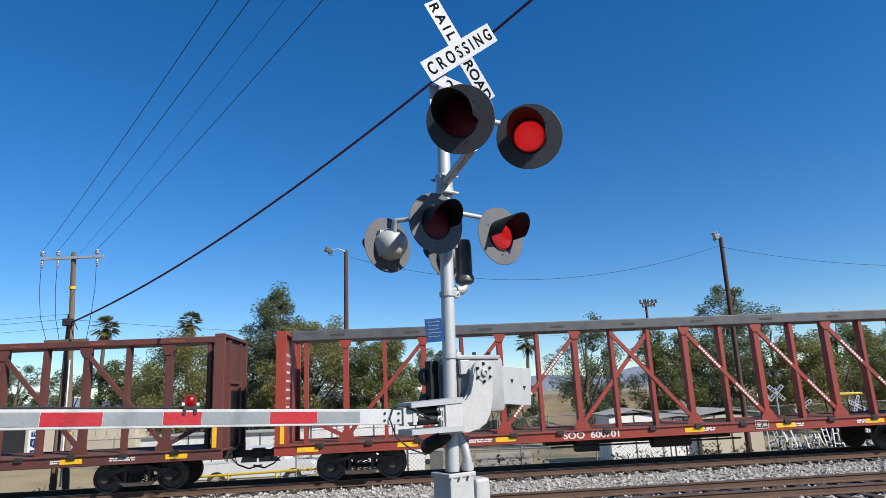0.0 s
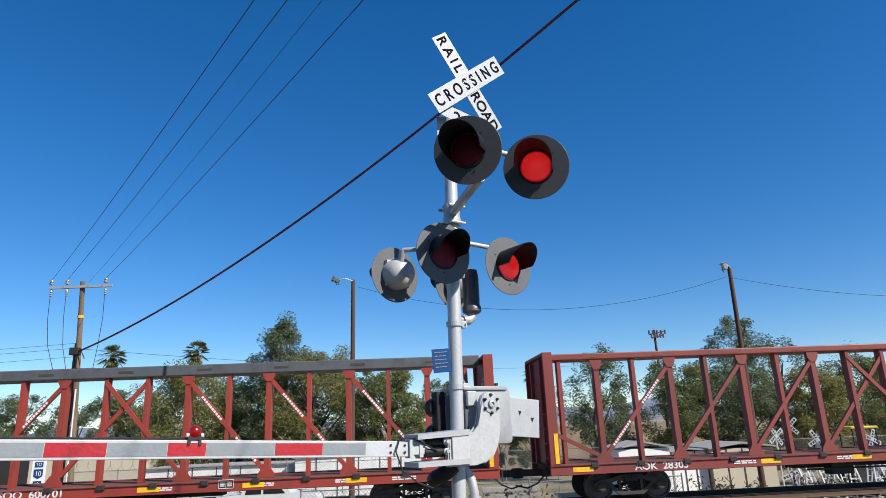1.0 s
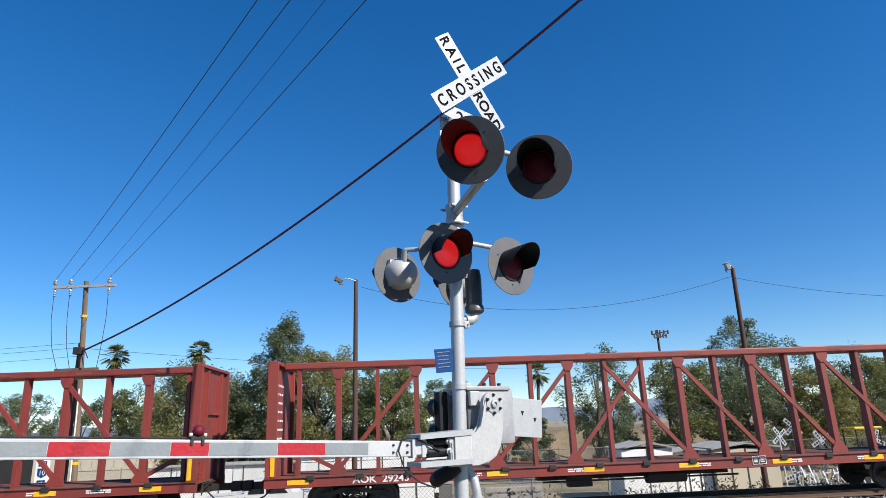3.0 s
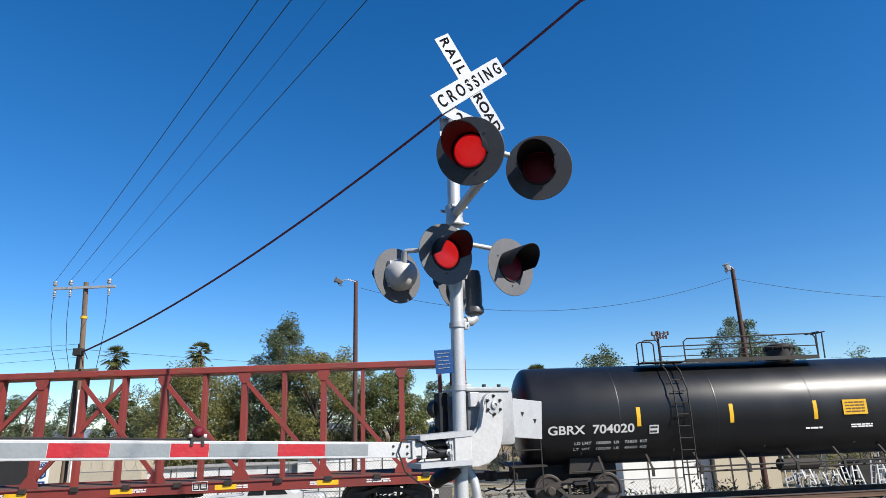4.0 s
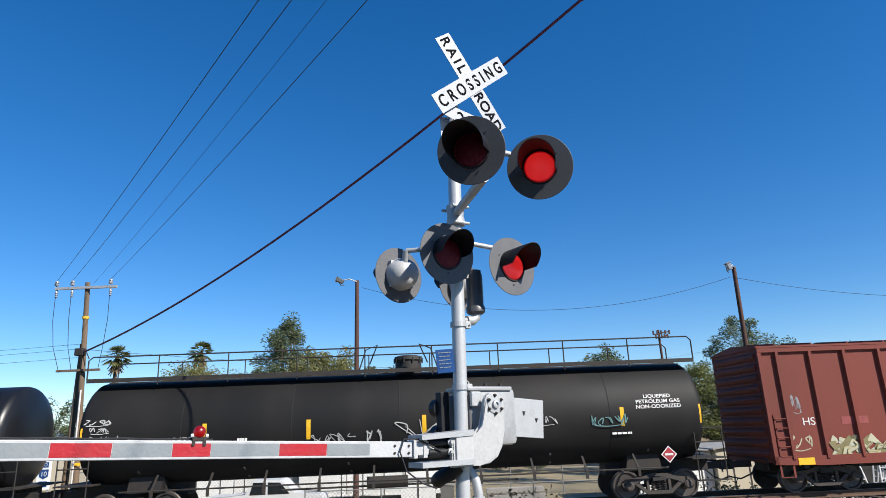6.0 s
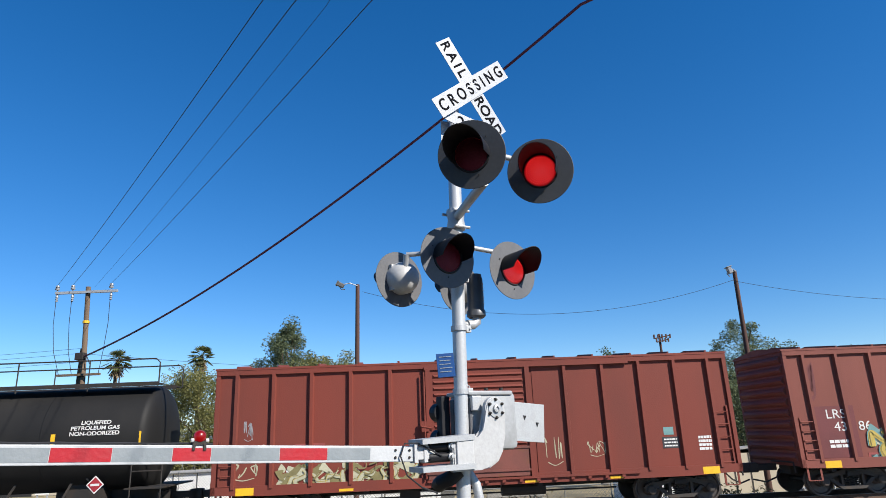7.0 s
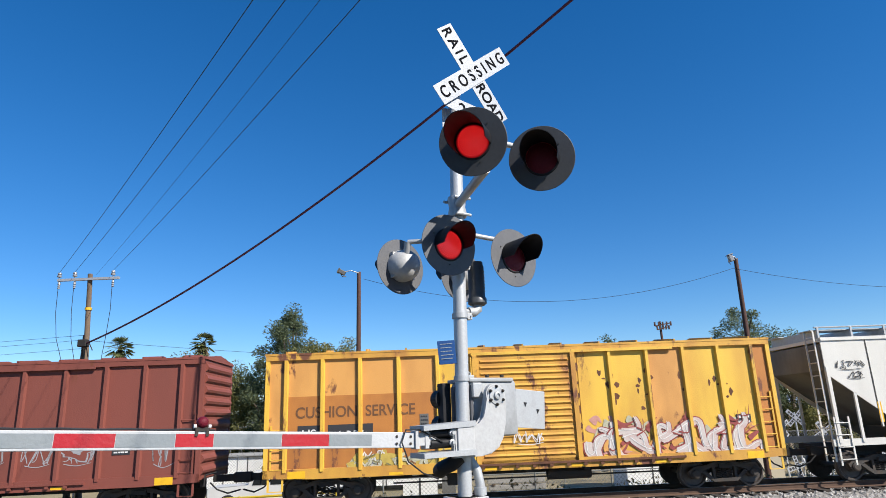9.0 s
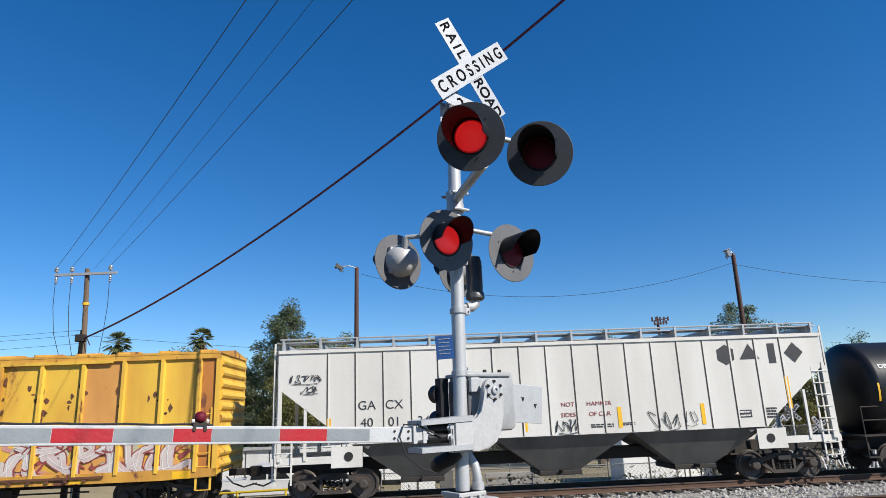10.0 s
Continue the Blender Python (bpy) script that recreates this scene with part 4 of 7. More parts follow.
def tankcar(label, s0, s1, paint, seed, full_rail, marks, notice, strips, mx):
    car, L = car_thing("tank_car", label, s0, s1)
    rng = random.Random(seed)
    r, zc = 1.50, 2.55
    bm = bmesh.new()
    tank_shell(bm, L, r, zc)
    shell = part("shell", bm, paint, car, smooth=True)

    def on_shell(x, z):
        return -math.sqrt(max(0.0, r * r - (z - zc) ** 2))

    # weld seams round the shell
    for i in range(1, 6):
        x = -L + 2 * L * i / 6
        bm = bmesh.new()
        lathe(bm, [(r + 0.001, -0.025), (r + 0.006, 0), (r + 0.001, 0.025)], 48, Matrix.Translation((x, 0, zc)) @ Matrix.Rotation(radians(90), 4, "Y"))
        part("weld_seam", bm, paint, shell, smooth=True)
    # manway, platform and railing
    bm = bmesh.new()
    lathe(bm, [(0, 4.62), (0.30, 4.60), (0.44, 4.56), (0.46, 4.45), (0.42, 4.40), (0.42, 3.98)], 24, pose(mx, 0, 0))
    for k in range(10):
        a = 2 * math.pi * k / 10
        tube(bm, [(mx + 0.45 * math.cos(a), 0.45 * math.sin(a), 4.36), (mx + 0.45 * math.cos(a), 0.45 * math.sin(a), 4.52)], 0.025, 6)
    part("manway", bm, "under", car, smooth=True)
    x0, x1 = (-L + 0.15, L - 0.15) if full_rail else (-3.55, 0.8)
    pl = bmesh.new()
    for y in (-0.75, 0.75):
        box(pl, x0, x1, y - 0.28, y + 0.28, 4.06, 4.09)
        box(pl, x0, x1, y - 0.3, y - 0.26, 4.0, 4.12)
    plat = part("platform", pl, "under", car)
    for y in (-1.02, 1.02):
        bm = bmesh.new()
        tube(bm, [(x0, y, 4.09), (x0, y, 4.66), (x0 + 0.12, y, 4.76), (x1 - 0.12, y, 4.80), (x1, y, 4.68), (x1, y, 4.09)], 0.022, 6)
        tube(bm, [(x0, y, 4.42), (x1, y, 4.42)], 0.016, 6) if not full_rail else None
        k = max(2, int((x1 - x0) / 1.9))
        for i in range(1, k):
            x = x0 + (x1 - x0) * i / k
            tube(bm, [(x, y, 3.9), (x, y, 4.78)], 0.02, 6)
        part("railing", bm, "under", plat)
    if not full_rail:
        bm = bmesh.new()
        for y in (-1.02, -0.55):
            tube(bm, [(-4.9, y, 4.0), (-4.9, y, 4.68), (-4.8, y, 4.74), (-4.45, y, 4.74), (-4.35, y, 4.66), (-4.35, y, 4.0)], 0.022, 6)
        box(bm, -4.95, -3.5, -1.05, -0.45, 4.04, 4.07)
        part("ladder_cage", bm, "under", car)
        bm = bmesh.new()
        for x in (0.85, 1.05):
            tube(bm, [(x - 0.05, -1.02, 4.0), (x, -1.02, 4.85), (x + 0.1, -1.02, 4.85), (x + 0.1, -0.3, 4.85)], 0.022, 6)
        part("grab_rail", bm, "under", car)
    else:
        for gx in (-1.2, 1.2):
            bm = bmesh.new()
            sg = 1 if gx > 0 else -1
            tube(bm, [(gx, -1.02, 4.09), (gx - 0.2 * sg, -1.02, 4.7), (gx - 0.55 * sg, -0.9, 4.86), (gx - 0.3 * sg, -0.7, 4.3)], 0.022, 6)
            part("grab_rail", bm, "under", car)
    # side ladder that follows the shell, on the car with the short platform
    if not full_rail:
        lx = -4.1
        bm = bmesh.new()
        for d in (-0.21, 0.21):
            pts = [(lx + d, -0.75, 4.06), (lx + d, -1.25, 3.75), (lx + d, -1.58, 3.2), (lx + d, -1.62, 2.4), (lx + d, -1.55, 1.2), (lx + d, -1.5, 0.6)]
            tube(bm, pts, 0.022, 6)
        ld = part("ladder", bm, "under", car)
        for i in range(9):
            z = 0.75 + 0.34 * i
            y = -1.25 - 0.35 * min(1, (3.75 - z) / 1.0) if z > 2.75 else -1.58
            bm = bmesh.new()
            tube(bm, [(lx - 0.21, y, z), (lx + 0.21, y, z)], 0.016, 6)
            part("rung", bm, "under", ld)
    # stub sills, bolsters and the side safety rail
    for sg in (-1, 1):
        bm = bmesh.new()
        box(bm, min(sg * (L + 0.15), sg * (L - 3.1)), max(sg * (L + 0.15), sg * (L - 3.1)), -0.3, 0.3, 0.72, 1.12)
        prism(bm, [(sg * (L - 2.6), 0.85), (sg * (L - 1.5), 0.85), (sg * (L - 1.6), 1.5), (sg * (L - 2.5), 1.5)], -0.8, 0.8)
        part("stub_sill", bm, "under", car)
        bm = bmesh.new()
        box(bm, min(sg * (L - 0.75), sg * (L + 0.3)), max(sg * (L - 0.75), sg * (L + 0.3)), -1.35, 1.35, 1.12, 1.16)
        for x in (L - 0.6, L + 0.25):
            tube(bm, [(sg * x, -1.33, 0.55), (sg * x, -1.33, 2.0)], 0.02, 6)
        tube(bm, [(sg * (L - 0.6), -1.33, 2.0), (sg * (L + 0.25), -1.33, 2.0)], 0.02, 6)
        tube(bm, [(sg * (L - 0.6), -1.33, 1.6), (sg * (L + 0.25), -1.33, 1.6)], 0.02, 6)
        box(bm, min(sg * (L - 0.62), sg * (L + 0.27)), max(sg * (L - 0.62), sg * (L + 0.27)), -1.36, -1.2, 0.5, 0.54)
        part("end_platform", bm, "under", car)
    bm = bmesh.new()
    tube(bm, [(-L + 1.5, -1.35, 0.93), (L - 1.5, -1.35, 0.93)], 0.025, 6)
    for i in range(10):
        x = -L + 2.4 + (2 * L - 4.8) * i / 9
        beam(bm, (x, -1.35, 0.93), (x, -0.9, 1.35), 0.03, 0.06)
        box(bm, x - 0.04, x + 0.04, -1.38, -1.33, 0.72, 0.97)
    tube(bm, [(-3.5, -0.7, 0.75), (3.5, -0.7, 0.75)], 0.03, 6)
    tube(bm, [(-1.0, -0.8, 0.85), (0.2, -0.8, 0.85)], 0.17, 10)
    part("safety_rail", bm, "under", car)
    for i in range(6):
        x = -L + 1.9 + (2 * L - 3.8) * i / 5
        bm = bmesh.new()
        z = 1.45
        beam(bm, (x - 0.03, on_shell(x, z) - 0.012, z), (x + 0.04, on_shell(x, z - 0.3) - 0.012, z - 0.3), 0.02, 0.05, up=(0, 1, 0.6))
        part("weld_pad", bm, "hopper_grey", shell)
    # yellow strips
    for x in strips:
        bm = bmesh.new()
        rr = r * (0.985 if abs(x) > L - 0.5 else 1.0)
        for k in range(5):
            za, zb = 2.15 + 0.11 * k, 2.15 + 0.11 * (k + 1)
            vs = [bm.verts.new((x + u, -math.sqrt(rr * rr - (z - zc) ** 2) - 0.006, z)) for u, z in ((-0.06, za), (0.06, za), (0.06, zb), (-0.06, zb))]
            bm.faces.new(vs)
        part("reflector", bm, "yellow_tape", shell, "yellow reflective strip")
    # lettering
    bm = bmesh.new()
    for x, z, w, h, k in notice:
        bars(bm, x, on_shell(x, z) - 0.012, z, w, h, k, rng=rng)
    small_print(bm, "letter_white", shell)
    for text, size, x, z in marks:
        tilt = math.degrees(math.asin((z - zc) / r))
        lettering(text, size, "letter_white", shell, pose(x, on_shell(x, z) - 0.012, z) @ pose(0, 0, 0, -tilt, 0, 0), 1.18, bold=size * 0.02)
    for sg in (-1, 1):
        truck(car, sg * (L - 1.75))
        coupler(car, sg * (L + 0.05), sg)
    return car, L, on_shell


def hopper_car(label, s0, s1):
    car, L = car_thing("covered_hopper_car", label, s0, s1)
    rng = random.Random(9)
    zt, zb = 4.22, 1.55
    for y in (-1.46, 1.46):
        bm = bmesh.new()
        prism(bm, [(-L, zt), (L, zt), (L, 3.35), (L - 1.75, zb + 0.35), (L - 2.1, zb), (-L + 2.1, zb), (-L + 1.6, 1.95), (-L, 3.2)], y - 0.02, y + 0.02)
        part("side_sheet", bm, "hopper_white", car)
        bm = bmesh.new()
        box(bm, -L, L, y - 0.06, y + 0.06, zt - 0.02, zt + 0.08)
        part("top_rail", bm, "hopper_white", car)
    for i in range(18):
        x = -6.86 + 13.9 * i / 17
        bm = bmesh.new()
        box(bm, x - 0.022, x + 0.022, -1.495, -1.478, zb + 0.02, zt - 0.02)
        part("seam_strip", bm, "hopper_white", car)
        # dark strip left of the seam: its shadow, painted on the sheet
        bm = bmesh.new()
        box(bm, x - 0.06, x - 0.022, -1.487, -1.479, zb + 0.02, zt - 0.04)
        part("panel_gap", bm, "seam", car)
    bm = bmesh.new()
    box(bm, -L, L, -1.44, 1.44, zt - 0.05, zt + 0.06)
    part("roof", bm, "hopper_white", car)
    bm = bmesh.new()
    for y in (-0.9, 0.9):
        box(bm, -L - 0.1, L + 0.1, y - 0.35, y + 0.35, zt + 0.32, zt + 0.35)
    for i in range(16):
        x = -L + 0.1 + (2 * L - 0.2) * i / 15
        box(bm, x - 0.04, x + 0.04, -1.3, 1.3, zt + 0.06, zt + 0.33)
        box(bm, x - 0.03, x + 0.03, -1.32, -1.27, zt + 0.06, zt + 0.42)
    tube(bm, [(-L, -1.28, zt + 0.42), (L, -1.28, zt + 0.42)], 0.025, 6)
    part("running_board", bm, "galv", car)
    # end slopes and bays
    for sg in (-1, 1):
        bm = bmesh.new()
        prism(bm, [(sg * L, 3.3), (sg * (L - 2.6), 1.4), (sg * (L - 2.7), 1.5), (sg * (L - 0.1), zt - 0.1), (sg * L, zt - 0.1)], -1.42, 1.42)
        # this grey is darkened to hold the shade below the car end too
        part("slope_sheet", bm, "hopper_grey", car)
    bays = 3
    span = 2 * (L - 2.1)
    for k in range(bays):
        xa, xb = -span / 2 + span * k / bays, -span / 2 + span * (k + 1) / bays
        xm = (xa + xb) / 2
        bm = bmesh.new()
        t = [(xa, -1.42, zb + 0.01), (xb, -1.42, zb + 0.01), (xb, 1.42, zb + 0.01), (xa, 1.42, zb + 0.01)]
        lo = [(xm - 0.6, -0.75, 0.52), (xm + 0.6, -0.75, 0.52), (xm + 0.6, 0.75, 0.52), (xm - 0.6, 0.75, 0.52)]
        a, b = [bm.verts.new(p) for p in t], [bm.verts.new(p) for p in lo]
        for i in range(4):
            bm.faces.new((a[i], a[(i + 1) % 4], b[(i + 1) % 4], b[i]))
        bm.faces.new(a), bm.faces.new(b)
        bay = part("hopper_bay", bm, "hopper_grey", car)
        bm = bmesh.new()
        box(bm, xm - 0.65, xm + 0.65, -0.8, 0.8, 0.38, 0.52, bevel=0.02)
        tube(bm, [(xm, -1.2, 0.5), (xm, -0.7, 0.5)], 0.05, 8)
        part("outlet_gate", bm, "under", bay)
    bm = bmesh.new()
    box(bm, -L - 0.2, L + 0.2, -0.3, 0.3, 0.75, 1.1)
    part("center_sill", bm, "under", car)
    for sg in (-1, 1):
        x = sg * (L - 0.06)
        xa, xb = sorted((sg * (L - 2.2), sg * (L + 0.15)))
        for y in (-1.45, 1.45):
            bm = bmesh.new()
            box(bm, x - 0.05, x + 0.05, y - 0.05, y + 0.05, 1.15, 3.4)
            part("end_post", bm, "hopper_white", car)
            bm = bmesh.new()
            beam(bm, (sg * (L - 0.8), y, 1.15), (sg * (L - 0.8), y, 2.6), 0.06, 0.08)
            part("end_brace", bm, "hopper_white", car)
            bm = bmesh.new()
            box(bm, xa, xb, min(y, y * 0.931), max(y, y * 0.931), 1.05, 1.25)
            part("end_sill", bm, "hopper_white", car)
        bm = bmesh.new()
        box(bm, sg * (L - 2.0) - 0.45, sg * (L - 2.0) + 0.45, -1.455, -1.452, 0.92, 1.5)
        part("jacking_plate", bm, "hopper_white", car)
        bm = bmesh.new()
        lathe(bm, [(0, 0), (0.13, 0), (0.13, 0.01), (0, 0.01)], 16, Matrix.Translation((sg * (L - 2.05), -1.458, 1.22)) @ Matrix.Rotation(radians(90), 4, "X"))
        part("jacking_hole", bm, "dark_open", car)
        ladder(car, sg * (L + 0.12), -1.15, 0.6, zt + 0.3, 0.45, 10, "hopper_white", side=False)
        ladder(car, sg * (L - 0.2), -1.47, 0.5, 1.9, 0.45, 4, "hopper_white")
        ladder(car, sg * (L - 0.2), -1.47, 1.9, 3.3, 0.45, 4, "hopper_white") if sg > 0 else None
        truck(car, sg * (L - 1.55))
        coupler(car, sg * (L + 0.1), sg)
    for x in (-6.85, -1.1, 1.75, 4.3, 7.05):
        bm = bmesh.new()
        box(bm, x - 0.06, x + 0.06, -1.492, -1.482, 1.7 if x < 6 else 2.05, 2.3 if x < 6 else 3.0)
        part("reflector", bm, "yellow_tape", car, "yellow reflective strip")
    return car, L


centerbeam("dark brown-red empty centerbeam flatcar with thin top chord", -27.3, -5.05, "brown_frame", "brown_frame", "", 4)
centerbeam("red empty centerbeam flatcar with a grey top chord", -3.59, 18.73, "soo_red", "chord_grey", "SOO  600701", 1, 0.32)
centerbeam("faded red empty centerbeam flatcar with red top chord", 20.23, 42.3, "red_frame", "red_frame", "AOK  28303", 2)
centerbeam("faded red empty centerbeam flatcar with red top chord", 44.17, 66.27, "red_frame", "red_frame", "AOK  29243", 3)

E_MARKS = [("GBRX  704020", 0.36, -6.9, 2.1), ("LD LMT   182800  LB    73850  KG", 0.13, -6.3, 1.72), ("LT  WT    100200  LB    45450  KG", 0.13, -6.3, 1.55),
           ("LIQUEFIED   PETROLEUM   GAS", 0.135, 5.75, 2.07), ("NON- ODORIZED", 0.12, 5.7, 1.9)]
tank_a, LA, _ = tankcar("glossy black liquefied gas tank car with short top platform", 67.78, 85.82, "tank_black", 11, False, E_MARKS,
                        [(1.5, 1.95, 0.7, 0.16, 3), (0.0, 1.9, 0.55, 0.05, 1), (7.1, 2.95, 0.35, 0.04, 1)],
                        (-8.51, -5.44, -2.58, 0.05, 2.75, 5.25, 8.35), 0.15)
F_MARKS = [("CTCX   135471", 0.24, -6.85, 2.25), ("LIQUEFIED", 0.15, 7.75, 2.98), ("PETROLEUM GAS", 0.15, 7.75, 2.83), ("NON-ODORIZED", 0.15, 7.75, 2.68)]
tank_b, LB, _ = tankcar("dull black tank car with full length railing and graffiti", 87.42, 106.2, "tank_dull", 12, True, F_MARKS,
                        [(-6.3, 1.98, 1.0, 0.05, 1), (-4.5, 2.2, 0.3, 0.12, 1), (6.6, 1.95, 0.6, 0.06, 1)],
                        (-8.98, -5.58, -2.63, 0.72, 3.67, 6.62, 8.98), 0.3)
tank_c, LC, _ = tankcar("glossy black tank car behind the white hopper", 177.2, 195.0, "tank_black", 13, False,
                        [("DBUX  703967", 0.2, -7.6, 3.2)], [(-7.3, 2.4, 0.6, 0.2, 3)],
                        (-8.5, -5.75, -2.9, -0.2, 2.5, 5.2, 8.6), -0.15)
box_a, L_A = boxcar("oxide red boxcar with graffiti along its lower side", 107.88, 123.24, "box_red", lambda s, k: "box_red", 21)
box_b, L_B = boxcar("faded brown-red boxcar with bright graffiti", 125.06, 140.48, "box_red_light", lambda s, k: "box_red_light", 22)
box_c, L_C = boxcar("rusty yellow boxcar with faded orange panels and graffiti", 142.26, 157.61, "box_yellow",
                    lambda s, k: "box_yellow_door" if s == 0 else "box_orange" if (s < 0 and k > 0) or (s > 0 and k == 2) else "box_amber" if s > 0 and k == 5 else "box_yellow", 23)
hopper, L_H = hopper_car("white covered hopper car with grey bays", 159.29, 175.96)


# ---- lettering, placards and graffiti on the cars ----
def placard(car, x, y, z, w, h, mat, rows, ink, seed, tilt=0.0, name="placard"):
    p = bmesh.new()
    box(p, -w / 2, w / 2, -0.004, 0.0, -h / 2, h / 2)
    ob = part(name, p, mat, car)
    ob.matrix_basis = pose(x, y, z, tilt, 0, 0)
    if rows:
        p = bmesh.new()
        bars(p, 0, -0.005, 0, w * 0.8, h * 0.7, rows, 1.3, random.Random(seed))
        small_print(p, ink, ob)
    return ob


def shell_tilt(z):
    return -math.degrees(math.asin((z - 2.55) / 1.5))


def shell_y(z):
    return -math.sqrt(1.5 ** 2 - (z - 2.55) ** 2) - 0.014


placard(tank_a, 1.3, shell_y(2.47), 2.47, 0.76, 0.44, "yellow_tape", 4, "letter_brown", 1, shell_tilt(2.47))
placard(tank_a, 7.65, shell_y(2.62) - 0.02, 2.62, 1.05, 0.5, "letter_dark", 7, "letter_white", 2, shell_tilt(2.62), "data_panel")
placard(tank_a, 7.35, shell_y(1.82) - 0.01, 1.82, 0.5, 0.32, "letter_dark", 3, "letter_white", 3, shell_tilt(1.82), "data_panel")
placard(tank_a, -5.0, shell_y(2.05) - 0.01, 2.05, 0.28, 0.26, "letter_white", 2, "letter_dark", 4, shell_tilt(2.05))
for c, x, z in ((tank_a, 7.9, 1.55), (tank_b, 7.9, 1.3)):
    bm = bmesh.new()
    prism(bm, [(0, 0.24), (0.24, 0), (0, -0.24), (-0.24, 0)], -0.01, 0.0)
    dm = part("hazard_placard", bm, "letter_white", c, "diamond hazard placard")
    dm.matrix_basis = pose(x, -1.46, z)
    bm = bmesh.new()
    prism(bm, [(0, 0.2), (0.2, 0), (0, -0.2), (-0.2, 0)], -0.014, -0.011)
    part("red_face", bm, "plate_red", dm)
    bm = bmesh.new()
    box(bm, -0.12, 0.12, -0.018, -0.015, -0.03, 0.03)
    small_print(bm, "letter_white", dm)
placard(tank_b, -3.6, shell_y(2.0), 2.0, 0.8, 0.26, "yellow_tape", 0, "letter_dark", 5, shell_tilt(2.0))
placard(tank_b, -8.1, shell_y(2.05) - 0.03, 2.05, 0.16, 0.2, "letter_white", 0, "letter_dark", 5, shell_tilt(2.05))
for x, z, w, h, k, r, sd in ((-8.6, 2.85, 0.75, 0.18, 4, 0.014, 5), (-8.5, 2.62, 0.6, 0.16, 3, 0.014, 6), (-8.35, 2.38, 0.8, 0.22, 4, 0.017, 7), (-1.9, 2.12, 1.25, 0.36, 5, 0.015, 8), (-0.65, 2.15, 0.55, 0.42, 2, 0.02, 9), (1.4, 2.3, 3.0, 0.6, 5, 0.018, 10), (4.15, 2.4, 0.95, 0.24, 5, 0.014, 11), (-4.9, 2.0, 1.0, 0.24, 5, 0.008, 12)):
    g = scribble(tank_b, 0, -0.004, 0, w, h, "spray_white", sd, k, r)
    g.matrix_basis = pose(x, shell_y(z), z, shell_tilt(z), 0, 0)
g = scribble(tank_b, 0, -0.004, 0, 1.1, 0.3, "spray_teal", 14, 5, 0.018)
g.matrix_basis = pose(6.2, shell_y(2.35), 2.35, shell_tilt(2.35), 0, 0)

# oxide red boxcar
YS = -1.437
bm = bmesh.new()
box(bm, -1.56, 1.36, -1.575, -1.545, 1.02, 1.78, bevel=0.01)
box(bm, -1.60, 1.40, -1.60, -1.56, 1.78, 1.84)
box(bm, -1.60, 1.40, -1.61, -1.575, 1.16, 1.21)
part("door_plate", bm, "box_red_worn", box_a, "scraped plain plate over the foot of the door")
scribble(box_a, -6.8, YS - 0.002, 1.5, 0.7, 0.45, "spray_cream", 5, 3, 0.02)
scribble(box_a, -6.7, YS - 0.002, 2.6, 0.3, 0.5, "spray_grey", 6, 3, 0.012)
scribble(box_a, 2.15, YS - 0.002, 1.75, 0.55, 0.8, "spray_cream", 7, 3, 0.014)
scribble(box_a, 3.4, YS - 0.002, 1.7, 0.5, 0.4, "spray_cream", 8, 3, 0.012)
placard(box_a, 5.65, YS, 1.75, 0.5, 0.32, "letter_dark", 3, "letter_white", 9, name="data_panel")
placard(box_a, 5.62, YS, 2.08, 0.3, 0.22, "spray_teal", 0, "letter_white", 9)
placard(box_a, -4.95, YS, 2.05, 0.85, 0.22, "spray_red", 0, "letter_white", 9)
bm = bmesh.new()
bars(bm, 6.7, YS, 1.7, 0.4, 0.4, 4, rng=random.Random(3))
bars(bm, -5.4, YS, 1.3, 0.4, 0.3, 4, rng=random.Random(4))
small_print(bm, "letter_white", box_a)
lettering("HS", 0.32, "letter_white", box_a, pose(-6.4, YS - 0.003, 2.05), 1.1)

# faded red boxcar
placard(box_b, -6.38, YS, 1.85, 1.25, 1.5, "patch_maroon", 0, "letter_white", 2, name="repainted_patch")
lettering("LRS", 0.38, "letter_white", box_b, pose(-6.35, YS - 0.008, 2.35), 1.1)
lettering("43   86", 0.38, "letter_white", box_b, pose(-5.88, YS - 0.008, 1.98), 1.1)
bm = bmesh.new()
bars(bm, -6.4, YS - 0.005, 1.5, 0.6, 0.22, 2, rng=random.Random(5))
small_print(bm, "letter_white", box_b)
mural(box_b, -5.4, -1.75, 0.92, 1.95, YS - 0.004, 4, ("spray_cream", "spray_teal", "spray_teal"), "spray_yellow", "spray_teal", "spray_olive", 11)
mural(box_c, 1.75, 6.95, 0.9, 2.15, YS - 0.004, 5, ("spray_pink", "spray_cream", "spray_red", "box_orange"), "spray_pale", "spray_red", "letter_white", 12)
mural(box_a, -5.8, -1.75, 0.9, 1.55, YS - 0.004, 3, ("spray_cream", "spray_olive"), "spray_cream", "spray_olive", "spray_yellow", 13)
mural(box_c, -5.2, -2.0, 0.86, 1.4, YS - 0.004, 3, ("spray_cream", "spray_yellow"), "spray_cream", "spray_olive", "letter_white", 14)
placard(box_b, -5.2, YS - 0.002, 1.0, 0.75, 0.42, "spray_red", 1, "letter_dark", 2)
placard(box_b, -2.1, YS - 0.016, 2.0, 0.6, 0.16, "letter_white", 1, "letter_dark", 2)
for x, z, w, h, sd in ((2.1, 1.85, 0.5, 0.5, 20), (3.2, 1.75, 0.8, 0.5, 21), (4.3, 1.75, 0.9, 0.5, 22), (6.7, 1.85, 0.7, 0.9, 23)):
    scribble(box_b, x, YS - 0.002, z, w, h, "spray_grey", sd, 4, 0.016)
